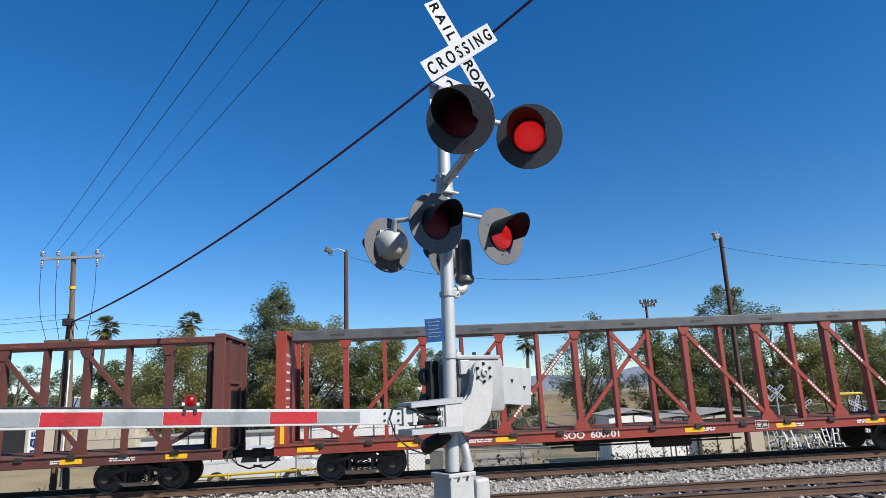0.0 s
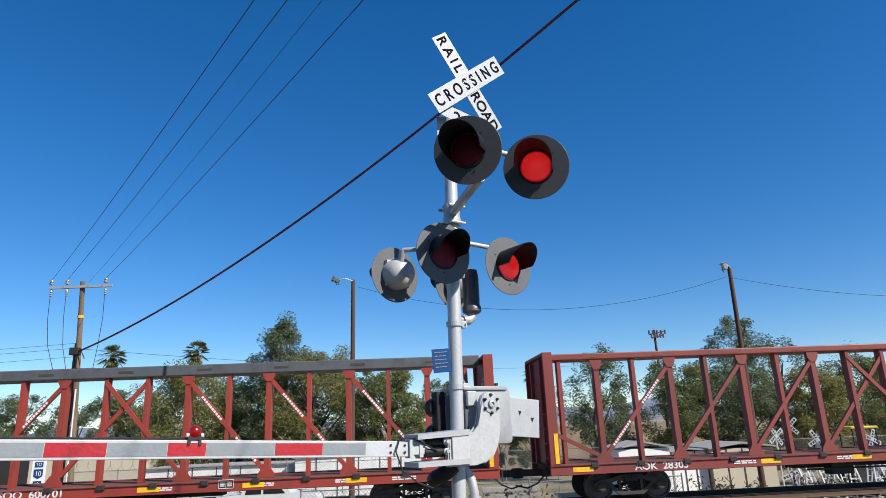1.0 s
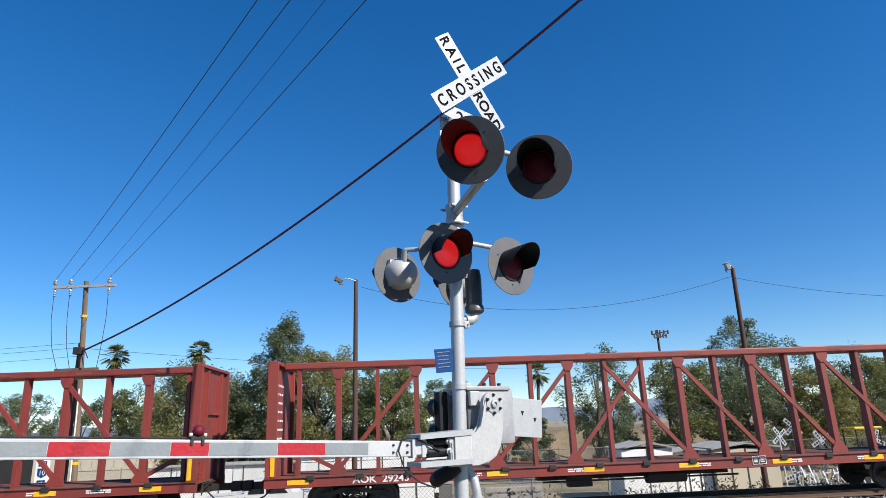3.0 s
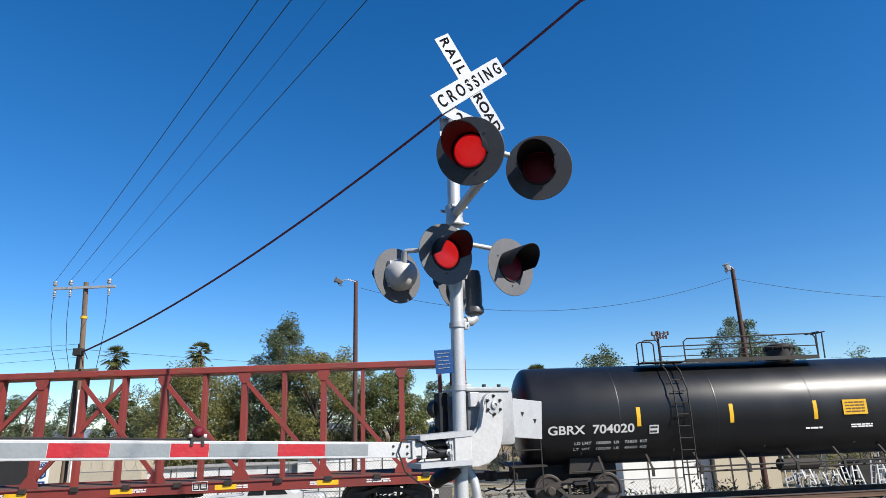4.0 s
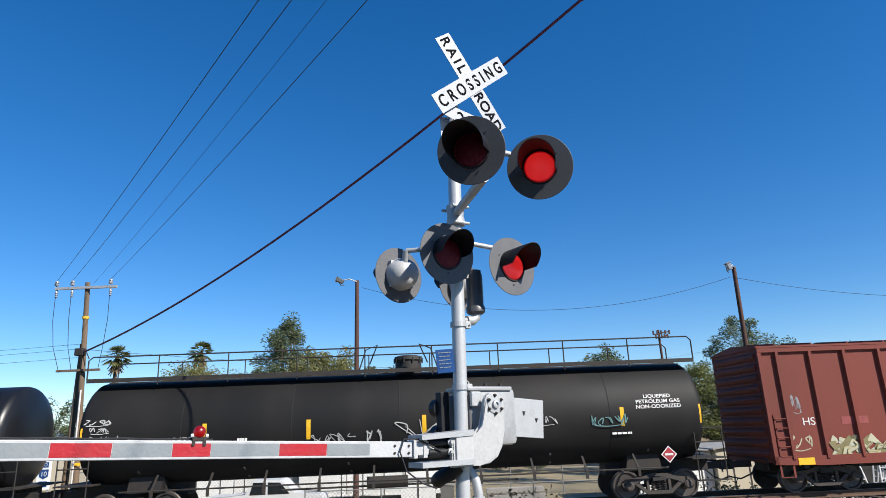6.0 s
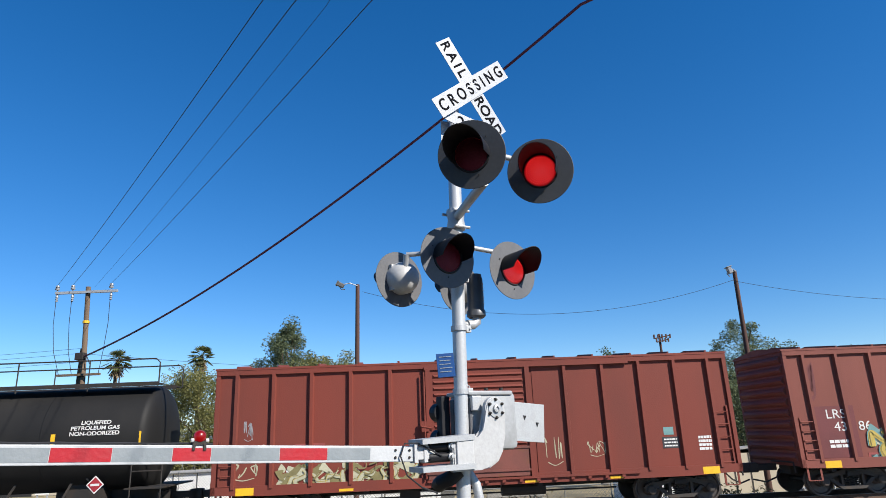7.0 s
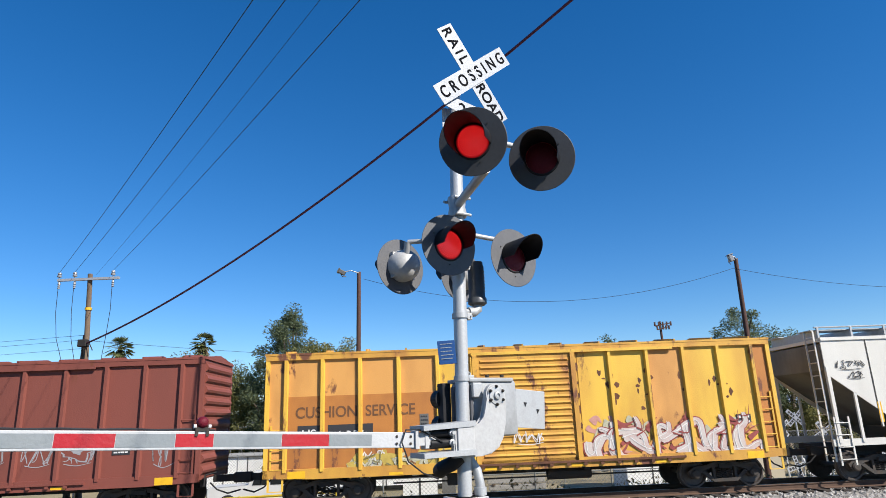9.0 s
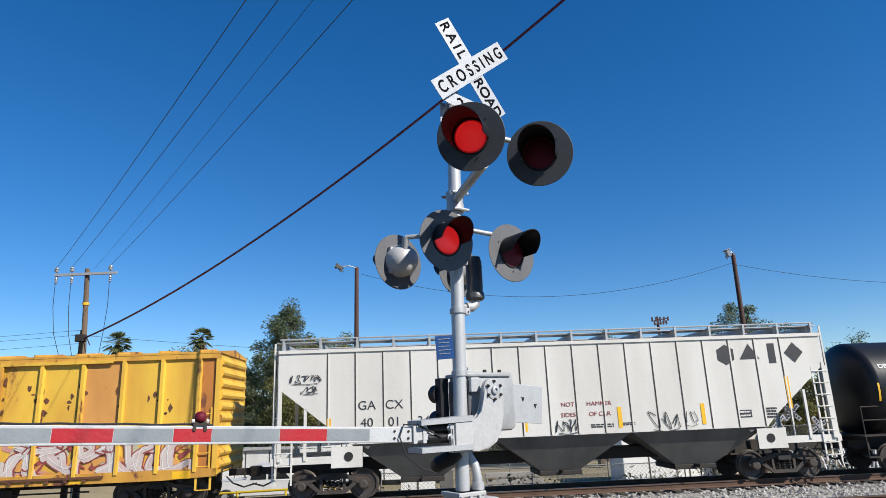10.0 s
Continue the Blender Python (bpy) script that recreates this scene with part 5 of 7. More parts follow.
blob_letters(box_b, 4.3, YS - 0.003, 1.8, 0.9, 0.5, 1, "box_red_light", "spray_grey", 24)
placard(box_b, 5.5, YS - 0.004, 1.85, 0.5, 0.34, "letter_dark", 3, "letter_white", 6, name="data_panel")
placard(box_b, 5.4, YS - 0.004, 2.15, 0.28, 0.2, "spray_teal", 0, "letter_white", 6)
placard(box_b, 6.9, YS - 0.004, 1.95, 0.2, 0.2, "spray_teal", 0, "letter_white", 6)
scribble(box_b, -7.0, YS - 0.002, 3.4, 0.3, 1.0, "patch_maroon", 26, 1, 0.05)
# yellow boxcar
for x0, x1 in ((-7.0, -6.1), (-5.94, -5.0), (-4.84, -3.86), (-3.7, -2.7)):
    placard(box_c, (x0 + x1) / 2, YS, 2.1, x1 - x0, 2.0, "box_amber", 0, "letter_dark", 1, name="repainted_patch")
lettering("CUSHION  SERVICE", 0.44, "letter_brown", box_c, pose(-5.05, YS - 0.009, 2.62), 0.92, bold=0.008)
placard(box_c, -6.35, YS - 0.006, 2.02, 0.75, 0.5, "letter_dark", 0, "letter_white", 1, name="number_patch")
placard(box_c, -5.2, YS - 0.006, 2.02, 1.3, 0.5, "letter_dark", 0, "letter_white", 1, name="number_patch")
lettering("HS", 0.36, "letter_white", box_c, pose(-6.4, YS - 0.013, 2.02), 1.0)
lettering("4 331", 0.36, "letter_white", box_c, pose(-5.2, YS - 0.013, 1.95), 1.1)
placard(box_c, -3.05, YS - 0.008, 2.3, 0.26, 0.36, "hopper_grey", 3, "letter_dark", 2)
scribble(box_c, -4.6, YS - 0.012, 1.3, 0.8, 0.5, "letter_white", 33, 4, 0.02)
scribble(box_c, 0.0, -1.552, 1.7, 0.9, 0.35, "letter_white", 40, 5, 0.016)
placard(box_c, 6.55, YS - 0.018, 1.95, 0.45, 0.3, "letter_dark", 2, "letter_white", 6, name="data_panel")
rr = random.Random(50)
for k in range(26):
    x = rr.choice((2.0, 3.2, 4.4, 5.5)) + rr.uniform(0.1, 0.9)
    bm = bmesh.new()
    z = rr.uniform(2.3, 3.6)
    w, h = rr.uniform(0.02, 0.09), rr.uniform(0.03, 0.16)
    vs = [bm.verts.new((x + w * math.cos(a) * rr.uniform(0.5, 1.2), YS - 0.002, z + h * math.sin(a) * rr.uniform(0.5, 1.2))) for a in [i * 0.785 for i in range(8)]]
    bm.faces.new(vs)
    part("rust_spot", bm, "rust", box_c)
for sx in (-1, 1):
    for k in range(7):
        bm = bmesh.new()
        z = 1.1 + 0.42 * k + rr.uniform(-0.1, 0.1)
        x, w, h = 1.60 * sx, rr.uniform(0.02, 0.06), rr.uniform(0.06, 0.22)
        prism(bm, [(x - w, z), (x + w * 0.6, z - h * 0.3), (x + w, z + h * 0.5), (x + w * 0.3, z + h), (x - w * 0.8, z + h * 0.7)], -1.447, -1.437)
        part("rust_patch", bm, "rust", box_c)

# white hopper
YH = -1.484
lettering("GA", 0.36, "letter_dark", hopper, pose(-5.75, YH - 0.005, 2.62), 1.05)
lettering("CX", 0.36, "letter_dark", hopper, pose(-4.95, YH - 0.005, 2.62), 1.05)
for x, t in ((-5.75, "40"), (-4.95, "01"), (-4.1, "34")):
    lettering(t, 0.36, "letter_dark", hopper, pose(x, YH - 0.005, 2.13), 1.05)
for x, z, t in ((-0.75, 2.42, "DO"), (-0.75, 2.12, "ON"), (0.2, 2.42, "NOT"), (1.15, 2.42, "HAMMER"), (0.2, 2.12, "SIDES"), (1.15, 2.12, "OF CAR")):
    lettering(t, 0.17, "letter_red", hopper, pose(x, YH - 0.005, z), 1.1)
# big dark owner's mark, as plain blocks
for x, sides, wid in ((5.25, 6, 0.30), (6.0, 3, 0.36), (6.72, 4, 0.14), (7.42, 4, 0.30)):
    bm = bmesh.new()
    out = [(wid * math.sin(2 * math.pi * i / sides), 0.31 * math.cos(2 * math.pi * i / sides)) for i in range(sides)] if wid > 0.2 else [(-0.11, -0.3), (0.11, -0.3), (0.11, 0.3), (-0.11, 0.3)]
    prism(bm, out, -0.02, -0.014)
    part("owner_mark", bm, "letter_dark", hopper).matrix_basis = pose(x, YH + 0.012, 3.72)
for x, z, w, h, k, r, sd in ((-7.55, 3.45, 0.95, 0.26, 5, 0.014, 61), (-7.4, 3.15, 0.55, 0.24, 3, 0.014, 62), (-2.6, 1.8, 0.7, 0.36, 3, 0.018, 66), (0.15, 1.8, 0.7, 0.36, 3, 0.018, 63), (3.1, 1.85, 0.95, 0.5, 3, 0.015, 64), (3.9, 1.9, 0.45, 0.4, 3, 0.01, 65)):
    scribble(hopper, x, YH - 0.018, z, w, h, "letter_dark", sd, k, r)
placard(hopper, 5.6, YH, 1.95, 0.4, 0.22, "letter_dark", 2, "letter_white", 3, name="data_panel")
bm = bmesh.new()
for x in (6.4, 7.0):
    bars(bm, x, YH, 1.95, 0.4, 0.3, 4, rng=random.Random(8))
bars(bm, 1.2, YH, 1.78, 0.7, 0.1, 2, rng=random.Random(9))
bars(bm, 2.0, YH, 1.8, 0.4, 0.08, 2, rng=random.Random(9))
small_print(bm, "letter_dark", hopper)


# ---- the crossing signal ----
BASE = pose(0.03, 6.35, 0.5, 0, 0, 34)
INV = BASE.inverted()
FLASH = []      # (lens, whether it is lit in the first half of the beat)


def lamp_hood(bm, r, top, low, seg=26, reach=118):
    """A visor round the lens: long above, short at the sides, open below."""
    rows = []
    for i in range(seg + 1):
        a = radians(-reach + 2 * reach * i / seg)
        ln = low + (top - low) * (0.5 + 0.5 * math.cos(a)) ** 0.8
        ux, uz = math.sin(a), math.cos(a)
        rows.append([bm.verts.new((rr * ux, -y, rr * uz)) for rr, y in ((r, 0.0), (r, ln * 0.5), (r * 0.99, ln), (r * 0.99 - 0.006, ln), (r - 0.006, ln * 0.5), (r - 0.006, 0.0))])
    for p, q in zip(rows, rows[1:]):
        for k in range(6):
            bm.faces.new((p[k], p[(k + 1) % 6], q[(k + 1) % 6], q[k]))
    bm.faces.new(rows[0]), bm.faces.new(rows[-1][::-1])


def lens_mesh():
    """A turning lens: one face set with lit diodes, the other dark glass."""
    bm = bmesh.new()
    for k, (sgn, mi) in enumerate(((-1, 0), (1, 2))):
        m = Matrix.Rotation(radians(90 if sgn < 0 else -90), 4, "X")
        lathe(bm, [(0, 0.030), (0.06, 0.028), (0.11, 0.020), (0.146, 0.006), (0.148, 0.0)], 32, m, mi)
    r, n = 0.0, 1
    for ring in range(8):
        rad = 0.018 * ring
        cnt = 1 if ring == 0 else 6 * ring
        for i in range(cnt):
            a = 2 * math.pi * i / cnt + ring * 0.3
            x, z = rad * math.cos(a), rad * math.sin(a)
            y = -0.033 + 0.022 * (rad / 0.146) ** 2
            vs = [bm.verts.new((x + 0.0052 * math.cos(t * math.pi / 3), y, z + 0.0052 * math.sin(t * math.pi / 3))) for t in range(6)]
            bm.faces.new(vs).material_index = 1
    return bm


def flashing_light(sig, x, y, z, yaw, tilt, first, roll=0, side_len=0.03, disc="disc_grey", hood_len=0.36, lens_ob=[None]):
    m = INV @ pose(x, y, z, 0, 0, yaw) @ pose(0, 0, 0, tilt, roll, 0)
    bm = bmesh.new()
    rot = Matrix.Rotation(radians(90), 4, "X")
    # dished round background with a hole for the lens, and the cast housing behind it
    lathe(bm, [(0.150, 0.004), (0.305, 0.004), (0.309, 0.0), (0.305, -0.004), (0.150, -0.004)], 48, rot)
    fl = part("flashing_light", bm, disc, sig, "round dark grey background of a flashing light", smooth=True)
    fl.matrix_basis = m
    bm = bmesh.new()
    lathe(bm, [(0.175, -0.005), (0.178, -0.05), (0.165, -0.13), (0.13, -0.19), (0.07, -0.225), (0, -0.23)], 32, rot)
    for k in range(4):
        a = math.pi / 4 + k * math.pi / 2
        box(bm, 0.175 * math.cos(a) - 0.018, 0.175 * math.cos(a) + 0.018, 0.008, 0.06, 0.175 * math.sin(a) - 0.018, 0.175 * math.sin(a) + 0.018)
    part("housing", bm, "cast_white", fl, "pale cast metal housing", smooth=True)
    bm = bmesh.new()
    lathe(bm, [(0.149, 0.004), (0.149, 0.015), (0.160, 0.015), (0.168, 0.004)], 32, rot)
    part("lens_ring", bm, "hood", fl, smooth=True)
    bm = bmesh.new()
    lamp_hood(bm, 0.168, hood_len, side_len, reach=118 if side_len > 0.1 else 100)
    part("hood", bm, "hood", fl, "long black visor hood", smooth=True)
    if lens_ob[0] is None:
        lens_ob[0] = part("lens", lens_mesh(), ["lens_base", "led", "lens_dark"], fl, "red lens with a pattern of small diodes", smooth=True)
        ln = lens_ob[0]
    else:
        ln = again("lens", lens_ob[0], fl)
        ln["label"] = "red lens with a pattern of small diodes"
    FLASH.append((ln, first))
    for k in range(3):
        bm = bmesh.new()
        a = radians(-90 + 120 * k)
        tube(bm, [(0.2 * math.cos(a), -0.012, 0.2 * math.sin(a)), (0.2 * math.cos(a), -0.002, 0.2 * math.sin(a))], 0.007, 6)
        part("screw", bm, "under", fl)
    return fl


def loc(x, y, z):
    return INV @ Vector((x, y, z))


def crossing_signal():
    sig = thing("crossing_signal", "silver painted railway crossing signal mast with flashing lights and lowered gate", "crossing signal", m=BASE)
    foot, tip = Vector((0, 0, 0.0)), loc(0.13, 6.35, 5.86)
    bm = bmesh.new()
    tube(bm, [foot + (tip - foot) * (i / 6) for i in range(7)], 0.068, 24)
    part("mast", bm, "alu", sig, smooth=True)
    bm = bmesh.new()
    lathe(bm, [(0.075, 5.33), (0.08, 5.36), (0.06, 5.42), (0, 5.44)], 20, pose(tip.x, tip.y, 0))
    part("mast_cap", bm, "alu", sig, smooth=True)

    def on_mast(z):
        return foot + (tip - foot) * (z / (tip.z - foot.z))

    for z, h, r in ((3.30, 0.035, 0.074), (2.78, 0.05, 0.082), (2.16, 0.05, 0.08)):
        p = on_mast(z)
        bm = bmesh.new()
        lathe(bm, [(0.066, 0), (r, 0), (r, h), (0.066, h)], 24, pose(p.x, p.y, z))
        box(bm, p.x + r - 0.01, p.x + r + 0.05, p.y - 0.03, p.y + 0.03, z - 0.01, z + h + 0.01, bevel=0.005)
        tube(bm, [(p.x + r + 0.03, p.y - 0.05, z + h / 2), (p.x + r + 0.03, p.y + 0.05, z + h / 2)], 0.009, 6)
        part("band_clamp", bm, "galv", sig)
    # junction box at the foot with flanged cover and conduit
    bm = bmesh.new()
    box(bm, -0.12, 0.15, -0.17, 0.12, 0.25, 1.10, bevel=0.012)
    jb = part("junction_base", bm, "cast_white", sig)
    bm = bmesh.new()
    box(bm, 0.16, 0.33, -0.19, 0.06, 0.25, 1.03, bevel=0.03)
    part("cover", bm, "cast_white", jb)
    bm = bmesh.new()
    box(bm, -0.14, 0.17, -0.182, 0.13, 1.06, 1.10, bevel=0.008)
    for x in (-0.12, -0.02, 0.08):
        tube(bm, [(x, -0.18, 1.06), (x, -0.205, 1.06)], 0.014, 8)
    part("flange", bm, "cast_white", jb)
    bm = bmesh.new()
    box(bm, -0.3, 0.4, -0.35, 0.35, -0.1, 0.25)
    part("foundation", bm, "concrete", sig)
    bm = bmesh.new()
    tube(bm, [(0.17, -0.05, 1.03), (0.17, -0.05, 1.2), (0.15, -0.04, 1.32), (0.10, 0.0, 1.42), (0.06, 0.03, 1.55)], 0.045, 12)
    lathe(bm, [(0.046, 1.10), (0.06, 1.10), (0.06, 1.17), (0.046, 1.17)], 16, pose(0.17, -0.05, 0))
    part("conduit", bm, "galv", sig, smooth=True)

    # upper pair on an arm towards the road
    c = loc(0.37, 5.40, 4.50)
    a0 = on_mast(3.98)
    bm = bmesh.new()
    tube(bm, [a0, a0 + (c - a0) * 0.5, c], 0.045, 16)
    part("light_arm", bm, "galv", sig, smooth=True)
    bm = bmesh.new()
    lathe(bm, [(0.066, -0.11), (0.095, -0.11), (0.10, -0.08), (0.085, 0.0), (0.10, 0.08), (0.095, 0.11), (0.066, 0.11)], 24, pose(a0.x, a0.y, a0.z - 0.02))
    for z in (-0.1, 0.08):
        for yy in (-0.1, 0.1):
            tube(bm, [(a0.x - 0.10, a0.y + yy, a0.z + z - 0.02), (a0.x + 0.10, a0.y + yy, a0.z + z - 0.02)], 0.016, 8)
    part("arm_clamp", bm, "galv", sig, smooth=True)
    ul, ur = loc(0.25, 5.15, 4.66), loc(0.90, 5.5, 4.62)
    bm = bmesh.new()
    off = loc(0, 1, 0) - loc(0, 0, 0)
    rise = Vector((0, 0, 0.15))
    tube(bm, [ul + off * 0.2 + rise, ur + off * 0.2 + rise], 0.028, 12)
    for q in (ul, ur):
        tube(bm, [q + off * 0.2 + rise, q + off * 0.2], 0.03, 10)
    part("crossarm", bm, "galv", sig, smooth=True)
    # upper pair has a darker background colour than the lower lamps
    flashing_light(sig, 0.25, 5.15, 4.66, -17, 12, False, -14, 0.2, "disc", 0.46)
    flashing_light(sig, 0.90, 5.50, 4.62, -14, 9, True, -4, 0.2, "disc", 0.42)
    # lower pair, turned towards the side road
    ll, lr = Vector((0.0, 6.02, 3.965)), Vector((0.67, 6.40, 3.90))
    bm = bmesh.new()
    tube(bm, [loc(ll.x - 0.13, ll.y + 0.22, 4.18), loc(0.1, 6.33, 4.18), loc(lr.x - 0.13, lr.y + 0.22, 4.16)], 0.026, 12)
    for p in (ll, lr):
        tube(bm, [loc(p.x - 0.13, p.y + 0.22, 4.18), loc(p.x - 0.12, p.y + 0.19, p.z)], 0.03, 10)
    part("crossarm", bm, "galv", sig, smooth=True)
    flashing_light(sig, ll.x, ll.y, ll.z, 32, 2, False, hood_len=0.33)
    flashing_light(sig, lr.x, lr.y, lr.z, 36, 0, True)
    # pair that faces the other way
    bl, br = Vector((-0.54, 6.75, 3.94)), Vector((0.13, 7.15, 3.90))
    bm = bmesh.new()
    tube(bm, [loc(bl.x + 0.10, bl.y - 0.2, 4.16), loc(0.1, 6.5, 4.16), loc(br.x + 0.1, br.y - 0.2, 4.14)], 0.026, 12)
    for p in (bl, br):
        tube(bm, [loc(p.x + 0.10, p.y - 0.2, 4.16), loc(p.x + 0.08, p.y - 0.16, p.z + 0.1)], 0.035, 10)
    part("crossarm", bm, "galv", sig, smooth=True)
    flashing_light(sig, bl.x, bl.y, bl.z, 220, 0, False)
    flashing_light(sig, br.x, br.y, br.z, 220, 0, True)

    # crossbuck, mounted a little crooked
    cb = INV @ pose(0.345, 6.26, 5.965, 0, 0, 35) @ pose(0, 0, 0, 0, 8, 0)
    for k, (ang, words) in enumerate(((-47, (("CROSSING", 0.0, 1.0),)), (45, (("RAIL", -0.36, 1.0), ("ROAD", 0.34, 1.0))))):
        bm = bmesh.new()
        y = -0.008 if k == 0 else 0.0
        box(bm, -0.61, 0.61, y - 0.003, y + 0.003, -0.1145, 0.1145, bevel=0.0)
        bl_ob = part("crossbuck_blade", bm, "sign_white", sig, "white crossbuck blade with black lettering")
        bl_ob.matrix_basis = cb @ pose(0, 0, 0, 0, ang, 0)
        if k == 0:
            lettering("CROSSING", 0.19, "sign_black", bl_ob, pose(0.0, -0.013, -0.005), 0.85, bold=0.003).data.space_character = 1.62
        else:
            lettering("RAIL", 0.19, "sign_black", bl_ob, pose(-0.37, -0.006, -0.005), 0.85, bold=0.003).data.space_character = 1.45
            lettering("ROAD", 0.19, "sign_black", bl_ob, pose(0.36, -0.006, -0.005), 0.9, bold=0.003)
        for x in (-0.06, 0.06):
            bm = bmesh.new()
            tube(bm, [(x, -0.016, 0.03), (x, -0.001, 0.03)], 0.008, 6)
            part("bolt", bm, "galv", bl_ob)
    bm = bmesh.new()
    p = on_mast(5.30)
    q = cb.translation
    tube(bm, [p, (q.x, q.y + 0.01, q.z)], 0.025, 8)
    part("sign_bracket", bm, "galv", sig)
    # tracks plate under the crossbuck, mostly hidden by the lamp
    bm = bmesh.new()
    prism(bm, [(-0.22, 0.12), (-0.22, -0.02), (0.22, -0.06), (0.22, 0.12)], -0.004, 0.004)
    tp = part("tracks_plate", bm, "sign_white", sig, "white plate giving the number of tracks")
    tp.matrix_basis = INV @ pose(0.21, 6.2, 5.50, 0, 0, 35) @ pose(0, 0, 0, 0, 8, 0)
    lettering("2", 0.22, "sign_black", tp, pose(-0.01, -0.007, 0.0), 1.0)
    bm = bmesh.new()
    prism(bm, [(-0.05, 0.13), (-0.05, -0.13), (0.05, -0.13), (0.05, 0.13)], -0.004, 0.004)
    tp = part("side_plate", bm, "sign_white", sig)
    tp.matrix_basis = INV @ pose(0.035, 6.22, 5.42, 0, 0, 20)

    # electronic bell: dark drum with slots, on an elbow
    bm = bmesh.new()
    b = loc(0.27, 6.50, 0)
    lathe(bm, [(0, 3.39), (0.075, 3.39), (0.078, 3.36), (0.085, 3.34), (0.085, 3.02), (0.098, 3.00), (0.098, 2.95), (0.075, 2.93), (0, 2.93)], 28, pose(b.x, b.y, 0))
    bell = part("bell", bm, "bell_grey", sig, "dark grey electronic crossing bell", smooth=True)
    bm = bmesh.new()
    ca = radians(-40)
    for k in range(7):
        zz = 3.08 + 0.035 * k
        tube(bm, [(b.x + 0.086 * math.cos(ca - 0.3 + 0.1 * i), b.y + 0.086 * math.sin(ca - 0.3 + 0.1 * i), zz) for i in range(7)], 0.006, 5)
    part("grille", bm, "galv", bell)
    bm = bmesh.new()
    tube(bm, [(b.x, b.y, 2.95), (b.x - 0.005, b.y, 2.89), (b.x - 0.05, b.y, 2.86), (b.x - 0.12, b.y, 2.855)], 0.05, 14)
    tube(bm, [(b.x - 0.12, b.y, 2.855), (on_mast(2.86).x, on_mast(2.86).y, 2.86)], 0.03, 10)
    part("bell_elbow", bm, "galv", bell, smooth=True)

    # blue notice with unreadable white print
    bm = bmesh.new()
    box(bm, -0.09, 0.09, -0.004, 0.004, -0.115, 0.115, bevel=0.003)
    nt = part("notice_plate", bm, "sign_blue", sig, "small blue emergency notice with white print")
    nt.matrix_basis = INV @ pose(-0.065, 6.27, 2.94, 0, 0, 18) @ pose(0, 0, 0, 0, -4, 0)
    bm = bmesh.new()
    bars(bm, 0, -0.005, 0.01, 0.13, 0.15, 5, gap=4.0, rng=random.Random(4))
    tagged(part("print", bm, "arm_grey", nt), kind="stuff")

    # gate machine
    bm = bmesh.new()
    box(bm, 0.09, 0.68, -0.08, 0.28, 1.62, 2.18, bevel=0.05)
    box(bm, 0.07, 0.62, -0.10, 0.30, 2.15, 2.19, bevel=0.01)
    case = part("gate_machine", bm, "case_grey", sig, "grey-white cast gate machine case", smooth=True)
    bm = bmesh.new()
    box(bm, 0.09, 0.20, -0.13, -0.09, 2.00, 2.14, bevel=0.008)
    part("latch", bm, "galv", case)
    for x in (0.14, 0.36, 0.55):
        bm = bmesh.new()
        tube(bm, [(x, 0.0, 2.20), (x, 0.0, 2.225)], 0.02, 8)
        part("lid_bolt", bm, "under", case)
    bm = bmesh.new()
    tube(bm, [(0.1, -0.02, 2.2), (0.1, -0.02, 2.235), (0.12, -0.02, 2.25), (0.14, -0.02, 2.235), (0.14, -0.02, 2.2)], 0.008, 6)
    part("lifting_eye", bm, "galv", case)
    bm = bmesh.new()
    box(bm, 0.08, 0.115, -0.09, 0.26, 1.66, 2.12, bevel=0.008)
    part("side_door", bm, "disc_grey", case)
    # the bent casting that carries the arm
    bm = bmesh.new()
    out = []
    for i in range(13):
        a = radians(190 - 200 * i / 12)
        out.append((0.43 + 0.115 * math.cos(a), 2.05 + 0.115 * math.sin(a)))
    out += [(0.53, 1.80), (0.50, 1.66), (0.44, 1.57), (0.34, 1.515), (0.22, 1.50), (-0.08, 1.50), (-0.08, 1.76), (0.13, 1.76), (0.22, 1.79), (0.28, 1.85), (0.305, 1.93)]
    prism(bm, out, -0.24, -0.17)
    bmesh.ops.bevel(bm, geom=[e for e in bm.edges if abs(e.verts[0].co.y - e.verts[1].co.y) < 1e-4], offset=0.012, segments=2, affect="EDGES")
    bmesh.ops.translate(bm, verts=bm.verts[:], vec=(-0.15, 0, -0.04))
    lever = part("arm_lever", bm, "cast_white", sig, "white cast lever carrying the gate arm", smooth=True)
    bm = bmesh.new()
    rot = Matrix.Translation((0.28, -0.24, 2.01)) @ Matrix.Rotation(radians(90), 4, "X")
    lathe(bm, [(0.085, 0), (0.085, 0.008), (0.04, 0.01), (0.036, 0.03), (0.02, 0.034), (0.018, 0.02), (0, 0.02)], 24, rot)
    part("hub", bm, "galv", lever, smooth=True)
    for k in range(6):
        a = math.pi / 6 + k * math.pi / 3
        bm = bmesh.new()
        x, z = 0.28 + 0.085 * math.cos(a), 2.01 + 0.085 * math.sin(a)
        lathe(bm, [(0.017, 0), (0.017, 0.012), (0.010, 0.014), (0.010, 0.028), (0, 0.028)], 6, Matrix.Translation((x, -0.242, z)) @ Matrix.Rotation(radians(90), 4, "X"))
        part("hub_bolt", bm, "under", lever)
    bm = bmesh.new()
    box(bm, -0.20, -0.01, -0.26, -0.15, 1.48, 1.75, bevel=0.008)
    part("lever_block", bm, "cast_white", lever)
    # fork plates and the black shock cylinders
    for z in (1.50, 1.755):
        bm = bmesh.new()
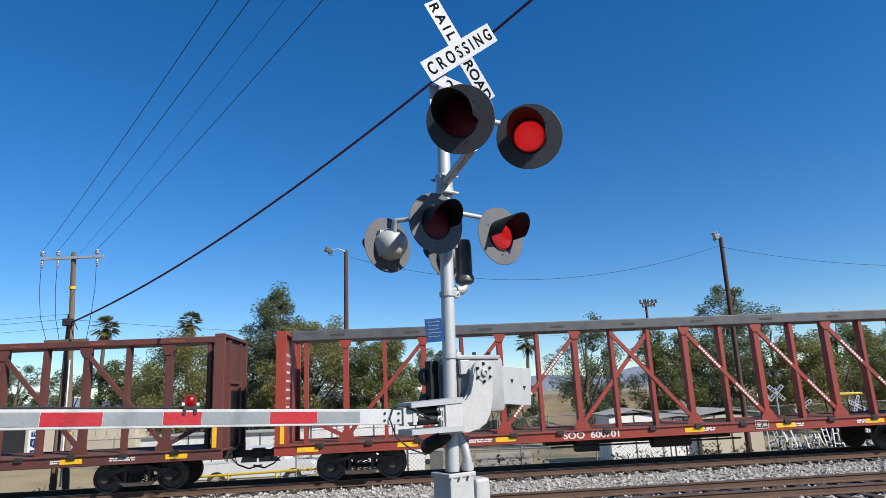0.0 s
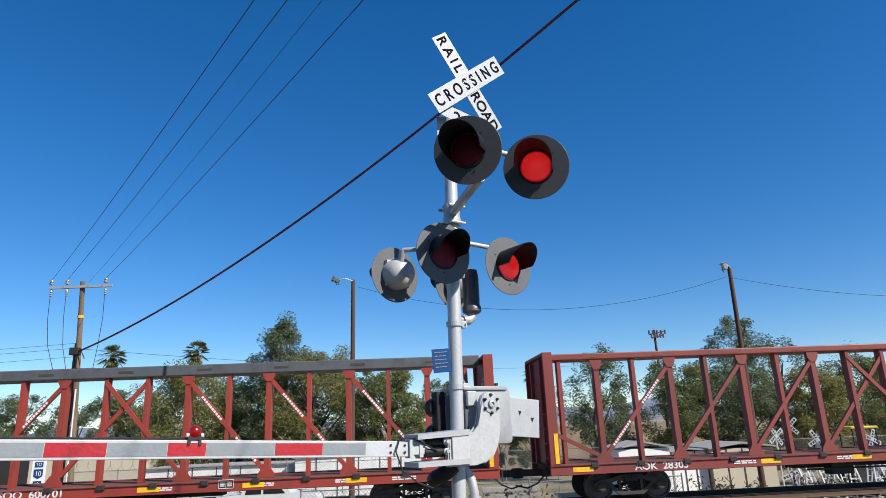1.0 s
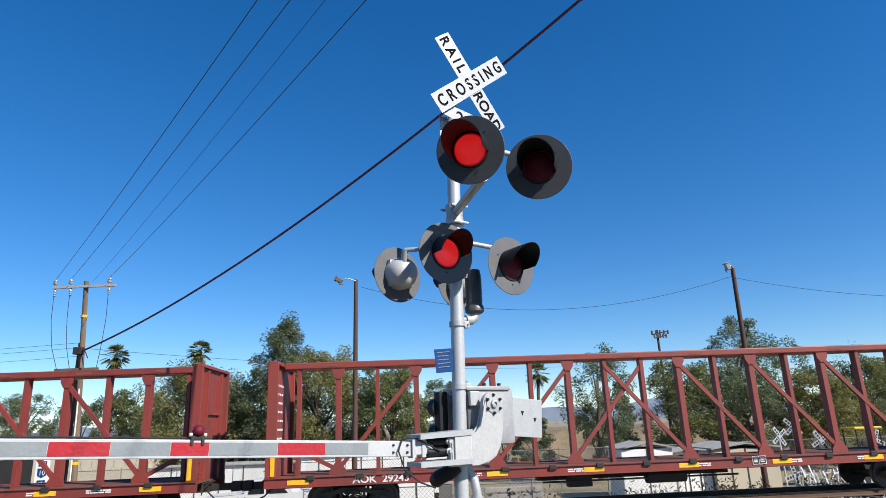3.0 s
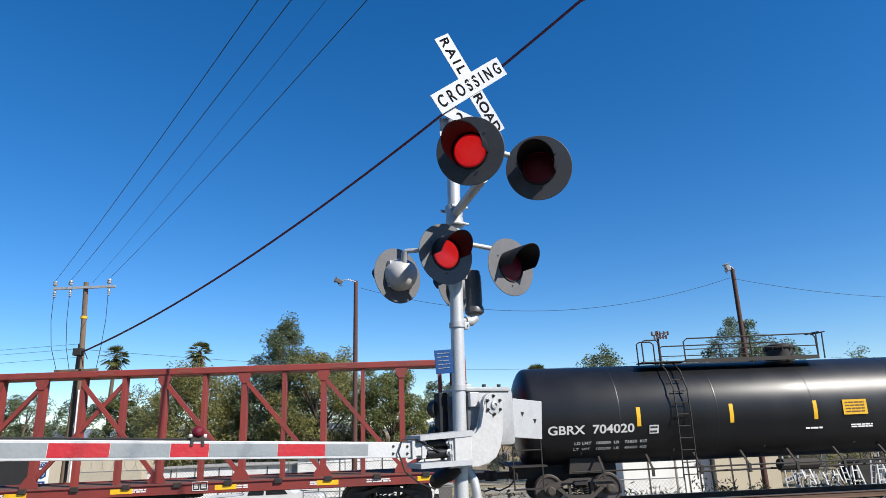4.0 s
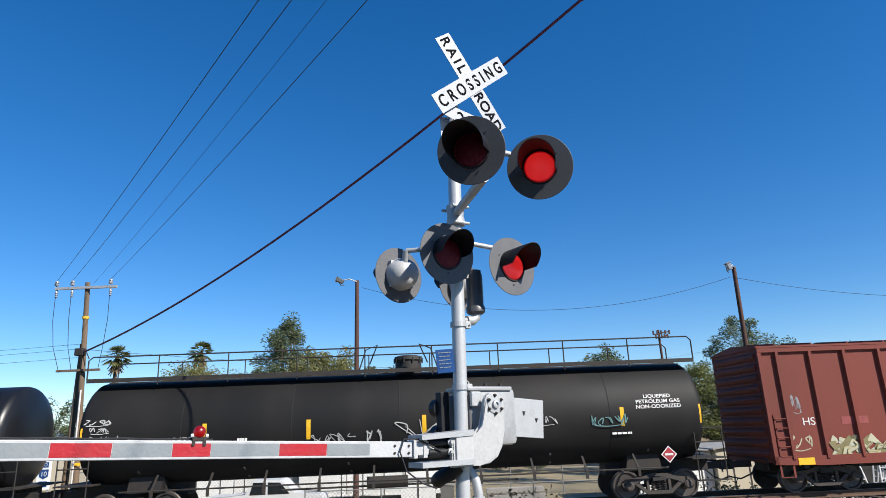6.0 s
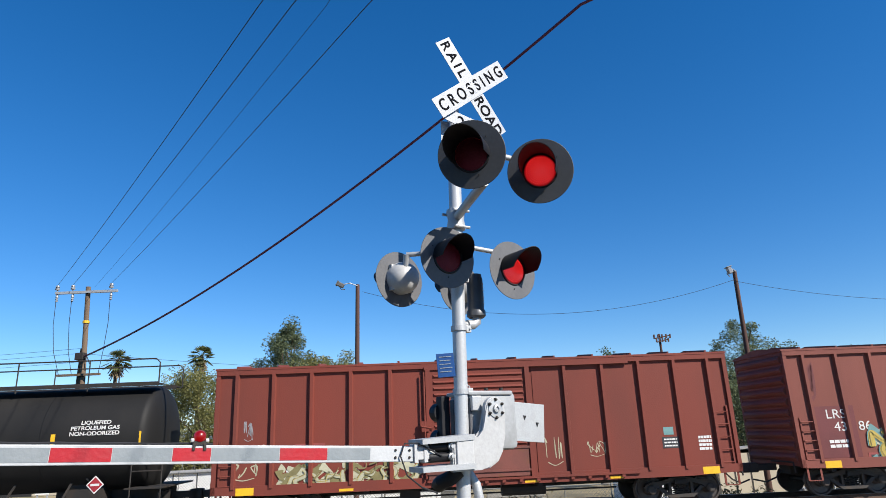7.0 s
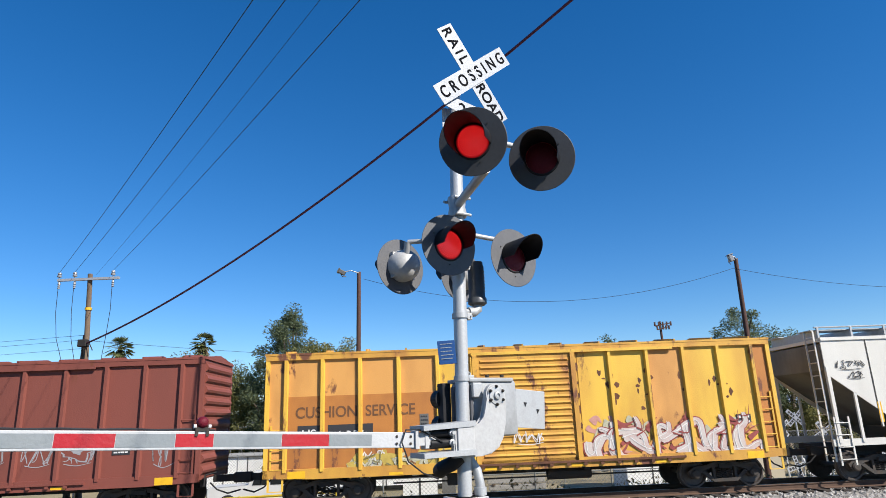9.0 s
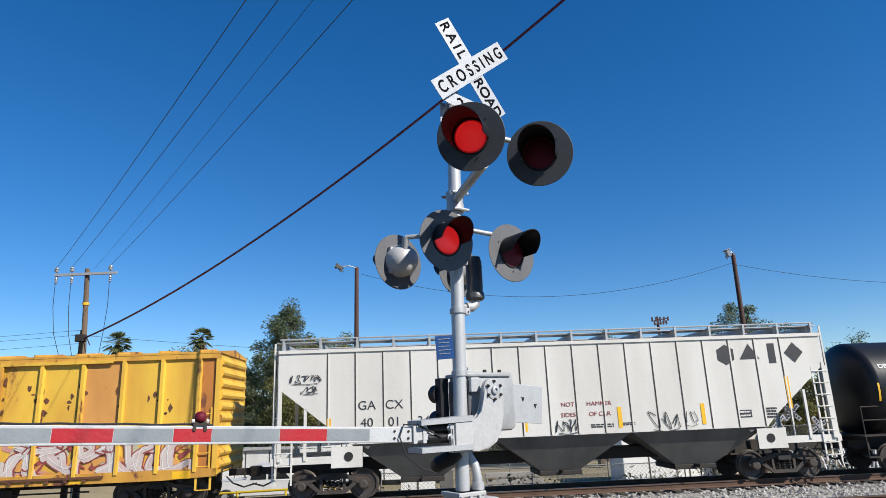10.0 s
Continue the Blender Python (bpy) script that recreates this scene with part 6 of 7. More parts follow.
        prism(bm, [(-0.57, z - 0.022 + (0.0 if z < 1.6 else -0.02)), (0.0, z - 0.022), (0.0, z + 0.03), (-0.57, z + 0.022 + (0.0 if z < 1.6 else -0.02))], -0.27, -0.02)
        part("fork_plate", bm, "galv", sig)
    for z in (1.60, 1.685):
        bm = bmesh.new()
        tube(bm, [(-0.46, -0.18, z), (-0.22, -0.18, z)], 0.036, 16)
        sc = part("shock_cylinder", bm, "hood", sig, "black shear pin cylinder", smooth=True)
        bm = bmesh.new()
        lathe(bm, [(0.03, 0), (0.03, 0.02), (0.017, 0.024), (0.017, 0.045), (0, 0.045)], 12, Matrix.Translation((-0.245, -0.215, z)) @ Matrix.Rotation(radians(90), 4, "X"))
        part("nut", bm, "galv", sc)
    bm = bmesh.new()
    box(bm, -0.5, -0.2, -0.145, -0.10, 1.55, 1.735)
    part("back_plate", bm, "under", sig)
    bm = bmesh.new()
    box(bm, -0.62, -0.40, -0.20, -0.13, 1.585, 1.70, bevel=0.006)
    for x in (-0.6, -0.5):
        box(bm, x - 0.02, x + 0.02, -0.21, -0.12, 1.56, 1.72, bevel=0.004)
    part("arm_socket", bm, "cast_white", sig)
    # thin guard plate behind the case
    bm = bmesh.new()
    box(bm, 0.60, 1.00, 0.02, 0.03, 1.74, 2.13, bevel=0.004)
    gp = part("guard_plate", bm, "galv", sig, "thin bare metal guard plate")
    gp.matrix_basis = pose(-0.045, 0, 0.015, 0, 5, 0)
    bm = bmesh.new()
    for x, z in ((0.73, 1.98), (0.90, 1.92)):
        prism(bm, [(x - 0.02, z + 0.02), (x + 0.02, z + 0.02), (x, z - 0.025)], 0.014, 0.019)
    part("hole", bm, "dark_open", gp)
    # counterweight and linkage on the far side
    bm = bmesh.new()
    for z in (1.75, 2.0):
        lathe(bm, [(0, -0.05), (0.09, -0.05), (0.09, 0.05), (0, 0.05)], 18, Matrix.Translation((-0.07, 0.22, z)) @ Matrix.Rotation(radians(90), 4, "X"))
    box(bm, -0.12, -0.02, 0.10, 0.2, 1.6, 2.15, bevel=0.01)
    part("counterweight_arm", bm, "hood", sig)
    bm = bmesh.new()
    tube(bm, [(-0.05, -0.05, 1.46), (-0.12, -0.02, 1.40), (-0.18, 0.06, 1.36), (-0.16, 0.14, 1.33)], 0.07, 12)
    part("drive_boot", bm, "hood", sig, smooth=True)

    # gate arm: a box beam with striped sheeting, lying across the road
    arm_m = pose(-0.64 + 0.0, -0.165, 1.64, 0, 0, 0) @ pose(0, 0, 0, 0, 2.75, 0)
    bm = bmesh.new()
    box(bm, -4.9, 0.06, -0.022, 0.022, -0.066, 0.066, bevel=0.006)
    arm = part("gate_arm", bm, "arm_white", sig, "white aluminium gate arm with red and white stripes")
    arm.matrix_basis = arm_m
    for a, b, k in ((-0.79, -0.40, "arm_grey"), (-1.19, -0.79, "arm_red"), (-1.71, -1.19, "arm_grey"), (-1.98, -1.71, "arm_red"), (-2.37, -1.98, "arm_grey"), (-2.74, -2.37, "arm_red"), (-3.14, -2.74, "arm_grey"), (-3.54, -3.14, "arm_red"), (-3.94, -3.54, "arm_grey"), (-4.34, -3.94, "arm_red"), (-4.85, -4.34, "arm_grey")):
        bm = bmesh.new()
        box(bm, a + 0.002, b - 0.002, -0.0245, -0.0225, -0.046, 0.046)
        part("stripe", bm, k, arm, "red reflective stripe" if k == "arm_red" else "")
    for x, z in ((-0.02, 0.03), (-0.02, -0.03), (-0.16, 0.03), (-0.16, -0.03)):
        bm = bmesh.new()
        lathe(bm, [(0.012, 0), (0.012, 0.008), (0, 0.012)], 6, Matrix.Translation((x, -0.022, z)) @ Matrix.Rotation(radians(90), 4, "X"))
        part("bolt", bm, "under", arm)
    bm = bmesh.new()
    tube(bm, [(0.3, -0.06, -0.02), (0.05, -0.05, 0.09), (-0.08, -0.04, 0.085), (-0.12, -0.045, -0.02), (-0.05, -0.045, -0.18), (0.10, -0.05, -0.28), (0.26, -0.05, -0.33)], 0.007, 6)
    part("lamp_cable", bm, "cable_black", arm)
    bm = bmesh.new()
    tube(bm, [(-1.70 - 0.2 * i, 0.0, 0.072 + 0.006 * (i % 2)) for i in range(16)], 0.008, 6)
    part("top_cable", bm, "cable_black", arm)
    # red lamp on top of the arm
    lx = -1.80
    bm = bmesh.new()
    box(bm, lx - 0.05, lx + 0.05, -0.03, 0.03, 0.066, 0.095)
    for s in (-1, 1):
        beam(bm, (lx + 0.035 * s, -0.027, 0.09), (lx + 0.04 * s, -0.03, 0.03), 0.01, 0.02)
    gl = part("gate_lamp", bm, "under", arm)
    bm = bmesh.new()
    for s in (-1, 1):
        tube(bm, [(lx + 0.042 * s, -0.02, 0.10), (lx + 0.062 * s, -0.02, 0.10)], 0.014, 8)
    part("lamp_clip", bm, "letter_white", arm)
    return sig, arm, lx


SIGNAL, GATE_ARM, LAMP_X = crossing_signal()
bm = bmesh.new()
for sgn, mi in ((1, 0), (-1, 1)):
    mm = Matrix.Rotation(radians(90 * sgn), 4, "X")
    lathe(bm, [(0, 0.050), (0.022, 0.046), (0.036, 0.033), (0.043, 0.012), (0.044, 0.0)], 24, mm, mi)
GATE_LENS = part("lamp_lens", bm, ["lens_base", "lens_dark"], GATE_ARM, "red lens of the gate arm lamp", smooth=True)
GATE_LENS.matrix_basis = pose(LAMP_X, -0.005, 0.128)


# ---- beyond the tracks ----
def leaf_cloud(rng, centre, size, count, leaf, droop=0.0):
    """Corners of small leaf sprays scattered through an uneven clump, four to a spray."""
    d = rng.normal(0, 1, (count, 3))
    d /= np.linalg.norm(d, axis=1, keepdims=True) + 1e-6
    p = np.array(centre) + d * rng.random((count, 1)) ** 0.45 * np.array(size)
    a = rng.uniform(0, 6.283, count)
    u = np.stack((np.cos(a), np.sin(a), rng.uniform(-0.9, 0.9, count) - droop), 1)
    u /= np.linalg.norm(u, axis=1, keepdims=True)
    v = np.cross(u, rng.normal(0, 1, (count, 3)))
    v /= np.linalg.norm(v, axis=1, keepdims=True) + 1e-6
    l, w = leaf * rng.uniform(0.6, 1.3, (count, 1)) / 2, leaf * rng.uniform(0.22, 0.4, (count, 1)) / 2
    return np.stack((p - u * l, p + v * w, p + u * l, p - v * w), 1).reshape(-1, 3)


def tree(name, label, x, y, z0, height, width, leaf_mat, seed, trunk_share=0.25, clumps=70, per=90, leaf=0.34, droop=0.0, top_shift=0.0, taper=0.6, gap=0.0):
    rng = np.random.default_rng(seed)
    t = thing(name, label, "tree", m=pose(x, y, z0))
    bm = bmesh.new()
    r0 = 0.03 * height
    top = Vector((top_shift * 0.7, 0, height * 0.82))
    spine = [Vector((rng.normal(0, 0.02) * height * i / 6, rng.normal(0, 0.02) * height, 0)) * (i > 0) + top * (i / 6) for i in range(7)]
    tube(bm, spine, r0, 9, r1=r0 * 0.2)
    part("trunk", bm, "bark", t, smooth=True)
    sprays, limbs = [], []
    for k in range(clumps):
        h = trunk_share + (1 - trunk_share) * (k + rng.random()) / clumps
        prof = math.sin(math.pi * min(1, (h - trunk_share) / (1 - trunk_share) * taper + (1 - taper) * 0.55 + 0.05)) ** 0.6
        a = rng.uniform(0, 6.283)
        rad = width / 2 * prof * math.sqrt(rng.uniform(0.12, 1.0)) * rng.uniform(0.75, 1.12)
        if rng.random() < gap:
            continue
        c = (top_shift * h + rad * math.cos(a), rad * math.sin(a), h * height * rng.uniform(0.94, 1.02))
        s = width * rng.uniform(0.08, 0.15)
        sprays.append(leaf_cloud(rng, c, (s, s, s * rng.uniform(0.7, 1.1)), int(per * 2.7 * rng.uniform(0.6, 1.3)), leaf * 0.68, droop))
        if k % 6 == 0:
            limbs.append(c)
    me = bpy.data.meshes.new("crown")
    verts = np.concatenate(sprays)
    me.from_pydata(verts.tolist(), [], np.arange(len(verts)).reshape(-1, 4).tolist())
    me.materials.append(MAT[leaf_mat])
    cr = new("crown", me)
    cr.parent = t
    for c in limbs:
        c = Vector(c)
        i = max(1, min(5, int(c.z / height * 6) - 1))
        bm = bmesh.new()
        p = spine[i]
        tube(bm, [p, p + (c - p) * 0.5 + Vector((0, 0, 0.1)), c], r0 * 0.35, 5, r1=r0 * 0.08)
        part("limb", bm, "bark", t)
    return t


def palm(x, y, z0, height, r_crown, seed, label):
    rng = random.Random(seed)
    t = thing("palm_tree", label, "palm tree", "palms beyond the yard", pose(x, y, z0))
    bm = bmesh.new()
    tube(bm, [(0.1 * math.sin(i), 0, height * i / 8) for i in range(9)], 0.28, 9, r1=0.2)
    part("trunk", bm, "bark", t, smooth=True)
    bm = bmesh.new()
    for k in range(60):
        a = rng.uniform(0, 6.283)
        h = height - rng.uniform(0.1, 1.3)
        d = Vector((math.cos(a), math.sin(a), 0))
        p = Vector((0, 0, h)) + d * 0.2
        q = p + d * rng.uniform(0.3, 0.7) + Vector((0, 0, -rng.uniform(0.6, 1.2)))
        beam(bm, p, q, 0.18, 0.02)
    part("skirt", bm, "palm_dead", t, "skirt of dead brown fronds")
    bm = bmesh.new()
    for k in range(30):
        a, e = rng.uniform(0, 6.283), rng.uniform(-0.7, 1.3)
        d = Vector((math.cos(a) * math.cos(e), math.sin(a) * math.cos(e), math.sin(e)))
        p0 = Vector((0, 0, height))
        stem = p0 + d * r_crown * 0.45
        side = d.cross(Vector((0, 0, 1))).normalized()
        for j in range(11):
            f = (j - 5) / 5
            tipv = stem + (d * math.cos(f * 1.1) + side * math.sin(f * 1.1)) * r_crown * 0.6 + Vector((0, 0, -0.18 * r_crown))
            w = side.cross(d) * 0.03 + (side * math.cos(f) - d * math.sin(f)) * 0.07
            vs = [bm.verts.new(v) for v in (stem, stem + (tipv - stem) * 0.5 + w, tipv, stem + (tipv - stem) * 0.5 - w)]
            bm.faces.new(vs)
        beam(bm, p0, stem, 0.04, 0.03)
    part("fronds", bm, "palm_leaf", t)
    return t


tree("pepper_tree", "tall dark green conical tree beyond the fence", -12.4, 48, -1.2, 11.9, 6.2, "leaf_b", 31, 0.12, 120, 95, 0.36, 0.2, 0.0, 0.85, 0.12)
tree("pepper_tree", "broad drooping pepper tree with yellow-green leaves", -9.6, 47, -1.2, 8.9, 7.6, "leaf_c", 32, 0.10, 130, 110, 0.36, 0.6)
tree("pepper_tree", "rounded drooping pepper tree with green leaves", -4.2, 45, -1.2, 7.4, 5.6, "leaf_a", 33, 0.10, 110, 110, 0.34, 0.6)
tree("pepper_tree", "low leafy tree beside the pepper trees", -0.4, 49, -1.2, 7.0, 4.4, "leaf_b", 34, 0.10, 60, 100, 0.34, 0.4)
tree("pepper_tree", "wide yellow-green pepper tree behind the gate", -19.2, 50, -1.0, 8.2, 8.8, "leaf_c", 35, 0.10, 140, 105, 0.36, 0.6)
tree("pepper_tree", "dark green tree behind the gate arm", -15.6, 53, -1.0, 7.4, 6.0, "leaf_b", 36, 0.10, 70, 100, 0.36, 0.3)
for i, (x, h, w, k) in enumerate(((-46, 8.2, 8, "leaf_b"), (-41, 7.6, 7, "leaf_b"), (-36.5, 8.6, 7.5, "leaf_a"), (-31, 7.4, 8, "leaf_b"), (-51, 6.6, 8, "leaf_a"), (-25.5, 6.8, 7, "leaf_b"))):
    tree("eucalyptus_tree", "dark leafy tree in a far row", x, 70 + 2 * (i % 3), -0.8, h, w, k, 40 + i, 0.15, 55, 80, 0.45, 0.3, gap=0.1)
tree("eucalyptus_tree", "airy eucalyptus with gaps between its clumps", 9.8, 45, -1.5, 8.7, 5.6, "leaf_b", 51, 0.25, 60, 75, 0.34, 0.3, 0.6, 0.75, 0.25)
tree("eucalyptus_tree", "tall airy eucalyptus above the yard", 24.2, 55, -1.5, 11.7, 7.0, "leaf_b", 52, 0.35, 70, 95, 0.36, 0.3, 0.6, 0.8, 0.15)
tree("eucalyptus_tree", "airy eucalyptus leaning to one side", 28.4, 56, -1.5, 9.8, 6.0, "leaf_b", 53, 0.35, 45, 75, 0.38, 0.3, 0.8, 0.8, 0.3)
tree("pepper_tree", "green leafy tree above the sheds", 17.6, 50, -1.5, 7.7, 6.6, "leaf_a", 54, 0.08, 100, 100, 0.36, 0.4)
tree("pepper_tree", "green leafy tree above the sheds", 21.8, 49, -1.5, 7.0, 6.4, "leaf_b", 55, 0.08, 90, 100, 0.36, 0.4)
tree("pepper_tree", "yellow-green leafy tree behind the yard", 26.4, 48, -1.5, 6.6, 6.0, "leaf_c", 56, 0.08, 80, 100, 0.36, 0.4)
tree("bare_tree", "thin almost leafless tree behind the yard", 30.6, 50, -1.5, 8.9, 5.0, "leaf_b", 57, 0.3, 40, 14, 0.3, 0.2, 0.4, 0.8, 0.2)
tree("pepper_tree", "green leafy tree behind the yard", 32.4, 51, -1.5, 7.6, 6.6, "leaf_a", 58, 0.08, 90, 95, 0.36, 0.4)
tree("pepper_tree", "low green tree by the bank", 13.6, 56, -1.5, 5.6, 4.8, "leaf_b", 59, 0.06, 50, 90, 0.36, 0.3)
for i, (x, y, h) in enumerate(((7.0, 58, 4.2), (4.4, 60, 3.6), (36.5, 53, 7.0), (40, 56, 7.8))):
    tree("shrub_tree", "low dark green tree on the dry bank", x, y, -1.4, h, h * 0.9, "leaf_b", 61 + i, 0.05, 40, 80, 0.34, 0.3)
palm(-39.7, 75, -0.8, 12.8, 1.75, 1, "tall fan palm with a brown skirt")
palm(-29.7, 75, -0.8, 12.9, 1.65, 2, "tall fan palm with a brown skirt")
palm(-37.6, 74, -0.8, 6.2, 2.2, 3, "short fan palm with a thick brown skirt")
palm(12.0, 90, -1.5, 10.6, 1.9, 4, "far fan palm above the bank")


def pole(name, label, category, x, y, z0, top, r, mat):
    t = thing(name, label, category, m=pose(x, y, z0))
    bm = bmesh.new()
    d = Vector(top) - Vector((x, y, z0))
    tube(bm, [d * (i / 5) for i in range(6)], r, 14, r1=r * 0.72)
    part("pole", bm, mat, t, smooth=True)
    return t, d


# utility pole with three insulators, joined by a shorter pole
up, d = pole("utility_pole", "weathered wooden utility pole with a steel crossarm", "utility pole", -13.45, 23.6, -0.42, (-13.9, 23.6, 8.25), 0.12, "wood_pole")
bm = bmesh.new()
box(bm, -1.62, 0.76, -0.16, -0.06, 8.40, 8.49)
ob = part("crossarm", bm, "galv", up)
for x in (-1.58, -0.98, 0.50):
    bm = bmesh.new()
    lathe(bm, [(0.02, 8.47), (0.02, 8.56), (0.075, 8.57), (0.085, 8.62), (0.05, 8.65), (0.075, 8.68), (0.06, 8.74), (0, 8.76)], 14, pose(x, -0.1, 0))
    part("insulator", bm, "insulator", up, smooth=True)
    bm = bmesh.new()
    lathe(bm, [(0.03, 8.1), (0.055, 8.12), (0.03, 8.16), (0.055, 8.2), (0.03, 8.24), (0.055, 8.28), (0.03, 8.4)], 10, pose(x + 0.02, -0.1, 0))
    part("cutout", bm, "insulator", up, smooth=True)
bm = bmesh.new()
box(bm, -1.15, 0.45, -0.2, -0.1, 5.27, 5.35)
part("lower_crossarm", bm, "wood_pole", up)
for x0, x1 in ((-1.58, -1.1), (-0.98, -0.62), (0.50, 0.38)):
    bm = bmesh.new()
    tube(bm, [(x0, -0.1, 8.1), (x0 + 0.03, -0.12, 7.2), (x0 + (x1 - x0) * 0.35, -0.12, 6.2), (x1, -0.15, 5.35)], 0.011, 5)
    part("drop_wire", bm, "cable_black", up)
for z in (7.3, 2.0, 1.0):
    bm = bmesh.new()
    c = d * (z / d.z)
    lathe(bm, [(0.121, -0.05), (0.123, 0.05)], 14, pose(c.x, c.y, z))
    part("pole_band", bm, "yellow_tape", up, "yellow band")
bm = bmesh.new()
tube(bm, [(-0.12, -0.14, 0.2), (-0.16, -0.16, 4.6)], 0.03, 8)
part("riser_pipe", bm, "letter_white", up)
bm = bmesh.new()
box(bm, -0.52, -0.20, -0.25, 0.0, 5.85, 6.12, bevel=0.02)
tube(bm, [(-0.45, -0.1, 5.9), (-0.1, -0.2, 6.0), (0.05, -0.2, 5.7)], 0.02, 6)
part("cable_bracket", bm, "under", up)
pole("utility_pole", "short weathered wooden pole beside the tall one", "utility pole", -14.0, 23.75, -0.42, (-13.92, 23.75, 5.9), 0.12, "wood_pole")
bm = bmesh.new()


def light_pole(x, y, z0, top, side, label):
    t, dd = pole("street_light", label, "street light", x, y, z0, top, 0.135, "wood_dark")
    bm = bmesh.new()
    p = dd + Vector((0, -0.12, -0.08))
    tube(bm, [p, p + Vector((side * 0.35, -0.1, 0.12)), p + Vector((side * 0.62, -0.15, 0.06))], 0.025, 8)
    ar = part("arm", bm, "galv", t)
    bm = bmesh.new()
    q = p + Vector((side * 0.78, -0.15, 0.04))
    box(bm, -0.16, 0.16, -0.13, 0.13, -0.10, 0.10, bevel=0.03)
    box(bm, -0.20, -0.16, -0.16, 0.16, -0.13, 0.13, bevel=0.01)
    tube(bm, [(0.0, 0, -0.1), (0.12, 0, -0.18), (0.28, 0.03, -0.1)], 0.02, 6)
    bm.transform(Matrix.Translation(q) @ Matrix.Rotation(radians(28 if side < -0.6 else 75), 4, "Y"))
    part("luminaire", bm, "hopper_grey" if side < -0.6 else "insulator", ar, "small grey floodlight head")
    return t


light_pole(-4.53, 30, -1.4, (-4.44, 30, 9.38), -1, "dark wooden pole with a small lamp head")
light_pole(13.72, 30, -1.5, (13.84, 30, 9.25), -0.45, "dark wooden pole with a small lamp head")
fp, d = pole("utility_pole", "far wooden pole crowded with crossarms", "utility pole", 19.8, 60, -1.5, (19.6, 60, 10.4), 0.15, "wood_dark")
for z, w in ((11.55, 1.5), (11.2, 1.1)):
    bm = bmesh.new()
    beam(bm, (-w / 2, -0.2, z - 0.1), (w / 2, -0.2, z + 0.15), 0.1, 0.1)
    for k in range(5):
        xx = -w / 2 + w * k / 4
        box(bm, xx - 0.06, xx + 0.06, -0.27, -0.13, z - 0.1, z + 0.28)
    part("crossarm", bm, "wood_dark", fp)
pole("utility_pole", "far plain wooden post by the bank", "pole", 10.9, 48, -1.5, (10.7, 48, 3.0), 0.1, "wood_dark")


def cable(name, label, pts, r, sag, mat="cable_black", n=24):
    """A hanging line through points, with a little sag between them."""
    bm = bmesh.new()
    out = []
    for a, b in zip(pts, pts[1:]):
        a, b = Vector(a), Vector(b)
        for i in range(n):
            f = i / n
            out.append(a + (b - a) * f + Vector((0, 0, -4 * sag * f * (1 - f))))
    out.append(Vector(pts[-1]))
    tube(bm, out, r, 6)
    return tagged(part(name, bm, mat), label, "cable")


cable("overhead_cable", "thick dark purple-red sheathed overhead cable", [(-13.75, 23.5, 5.54), (2.92, 11.0, 10.52), (12.0, 4.2, 13.4)], 0.034, 0.72, "cable_red")
for p, q in (((-15.03, 23.5, 8.35), (-0.253, 0.764, 0.593)), ((-14.43, 23.5, 8.35), (-0.209, 0.774, 0.598)), ((-12.95, 23.5, 8.35), (-0.102, 0.79, 0.605))):
    k = 8.0 / q[1]
    e = Vector(EYE) + Vector(q) * k
    far = Vector(p)
    cable("overhead_wire", "thin dark overhead power wire", [far, e, e + (e - far) * 0.6], 0.007, 0.10)
cable("overhead_wire", "faint thin overhead wire", [(-13.6, 23.5, 8.2), Vector(EYE) + Vector((-0.16, 0.782, 0.602)) * 10.2, Vector(EYE) + Vector((-0.16, 0.782, 0.602)) * 10.2 + Vector((6, -10, 0.3))], 0.004, 0.1)
cable("overhead_wire", "thin wire strung between the light poles", [(-4.2, 29.9, 9.0), (13.6, 29.9, 8.75), (36, 29.9, 8.6)], 0.009, 1.36)
for z0, z1 in ((6.0, 5.9), (5.75, 5.72), (5.45, 5.4)):
    cable("overhead_wire", "thin low telephone wire", [(-60, 31, z0 + 0.5), (-13.9, 23.7, z1)], 0.006, 0.3)
cable("overhead_wire", "thin low telephone wire", [(-13.9, 23.7, 5.7), (25, 62, 8.5)], 0.007, 1.2)


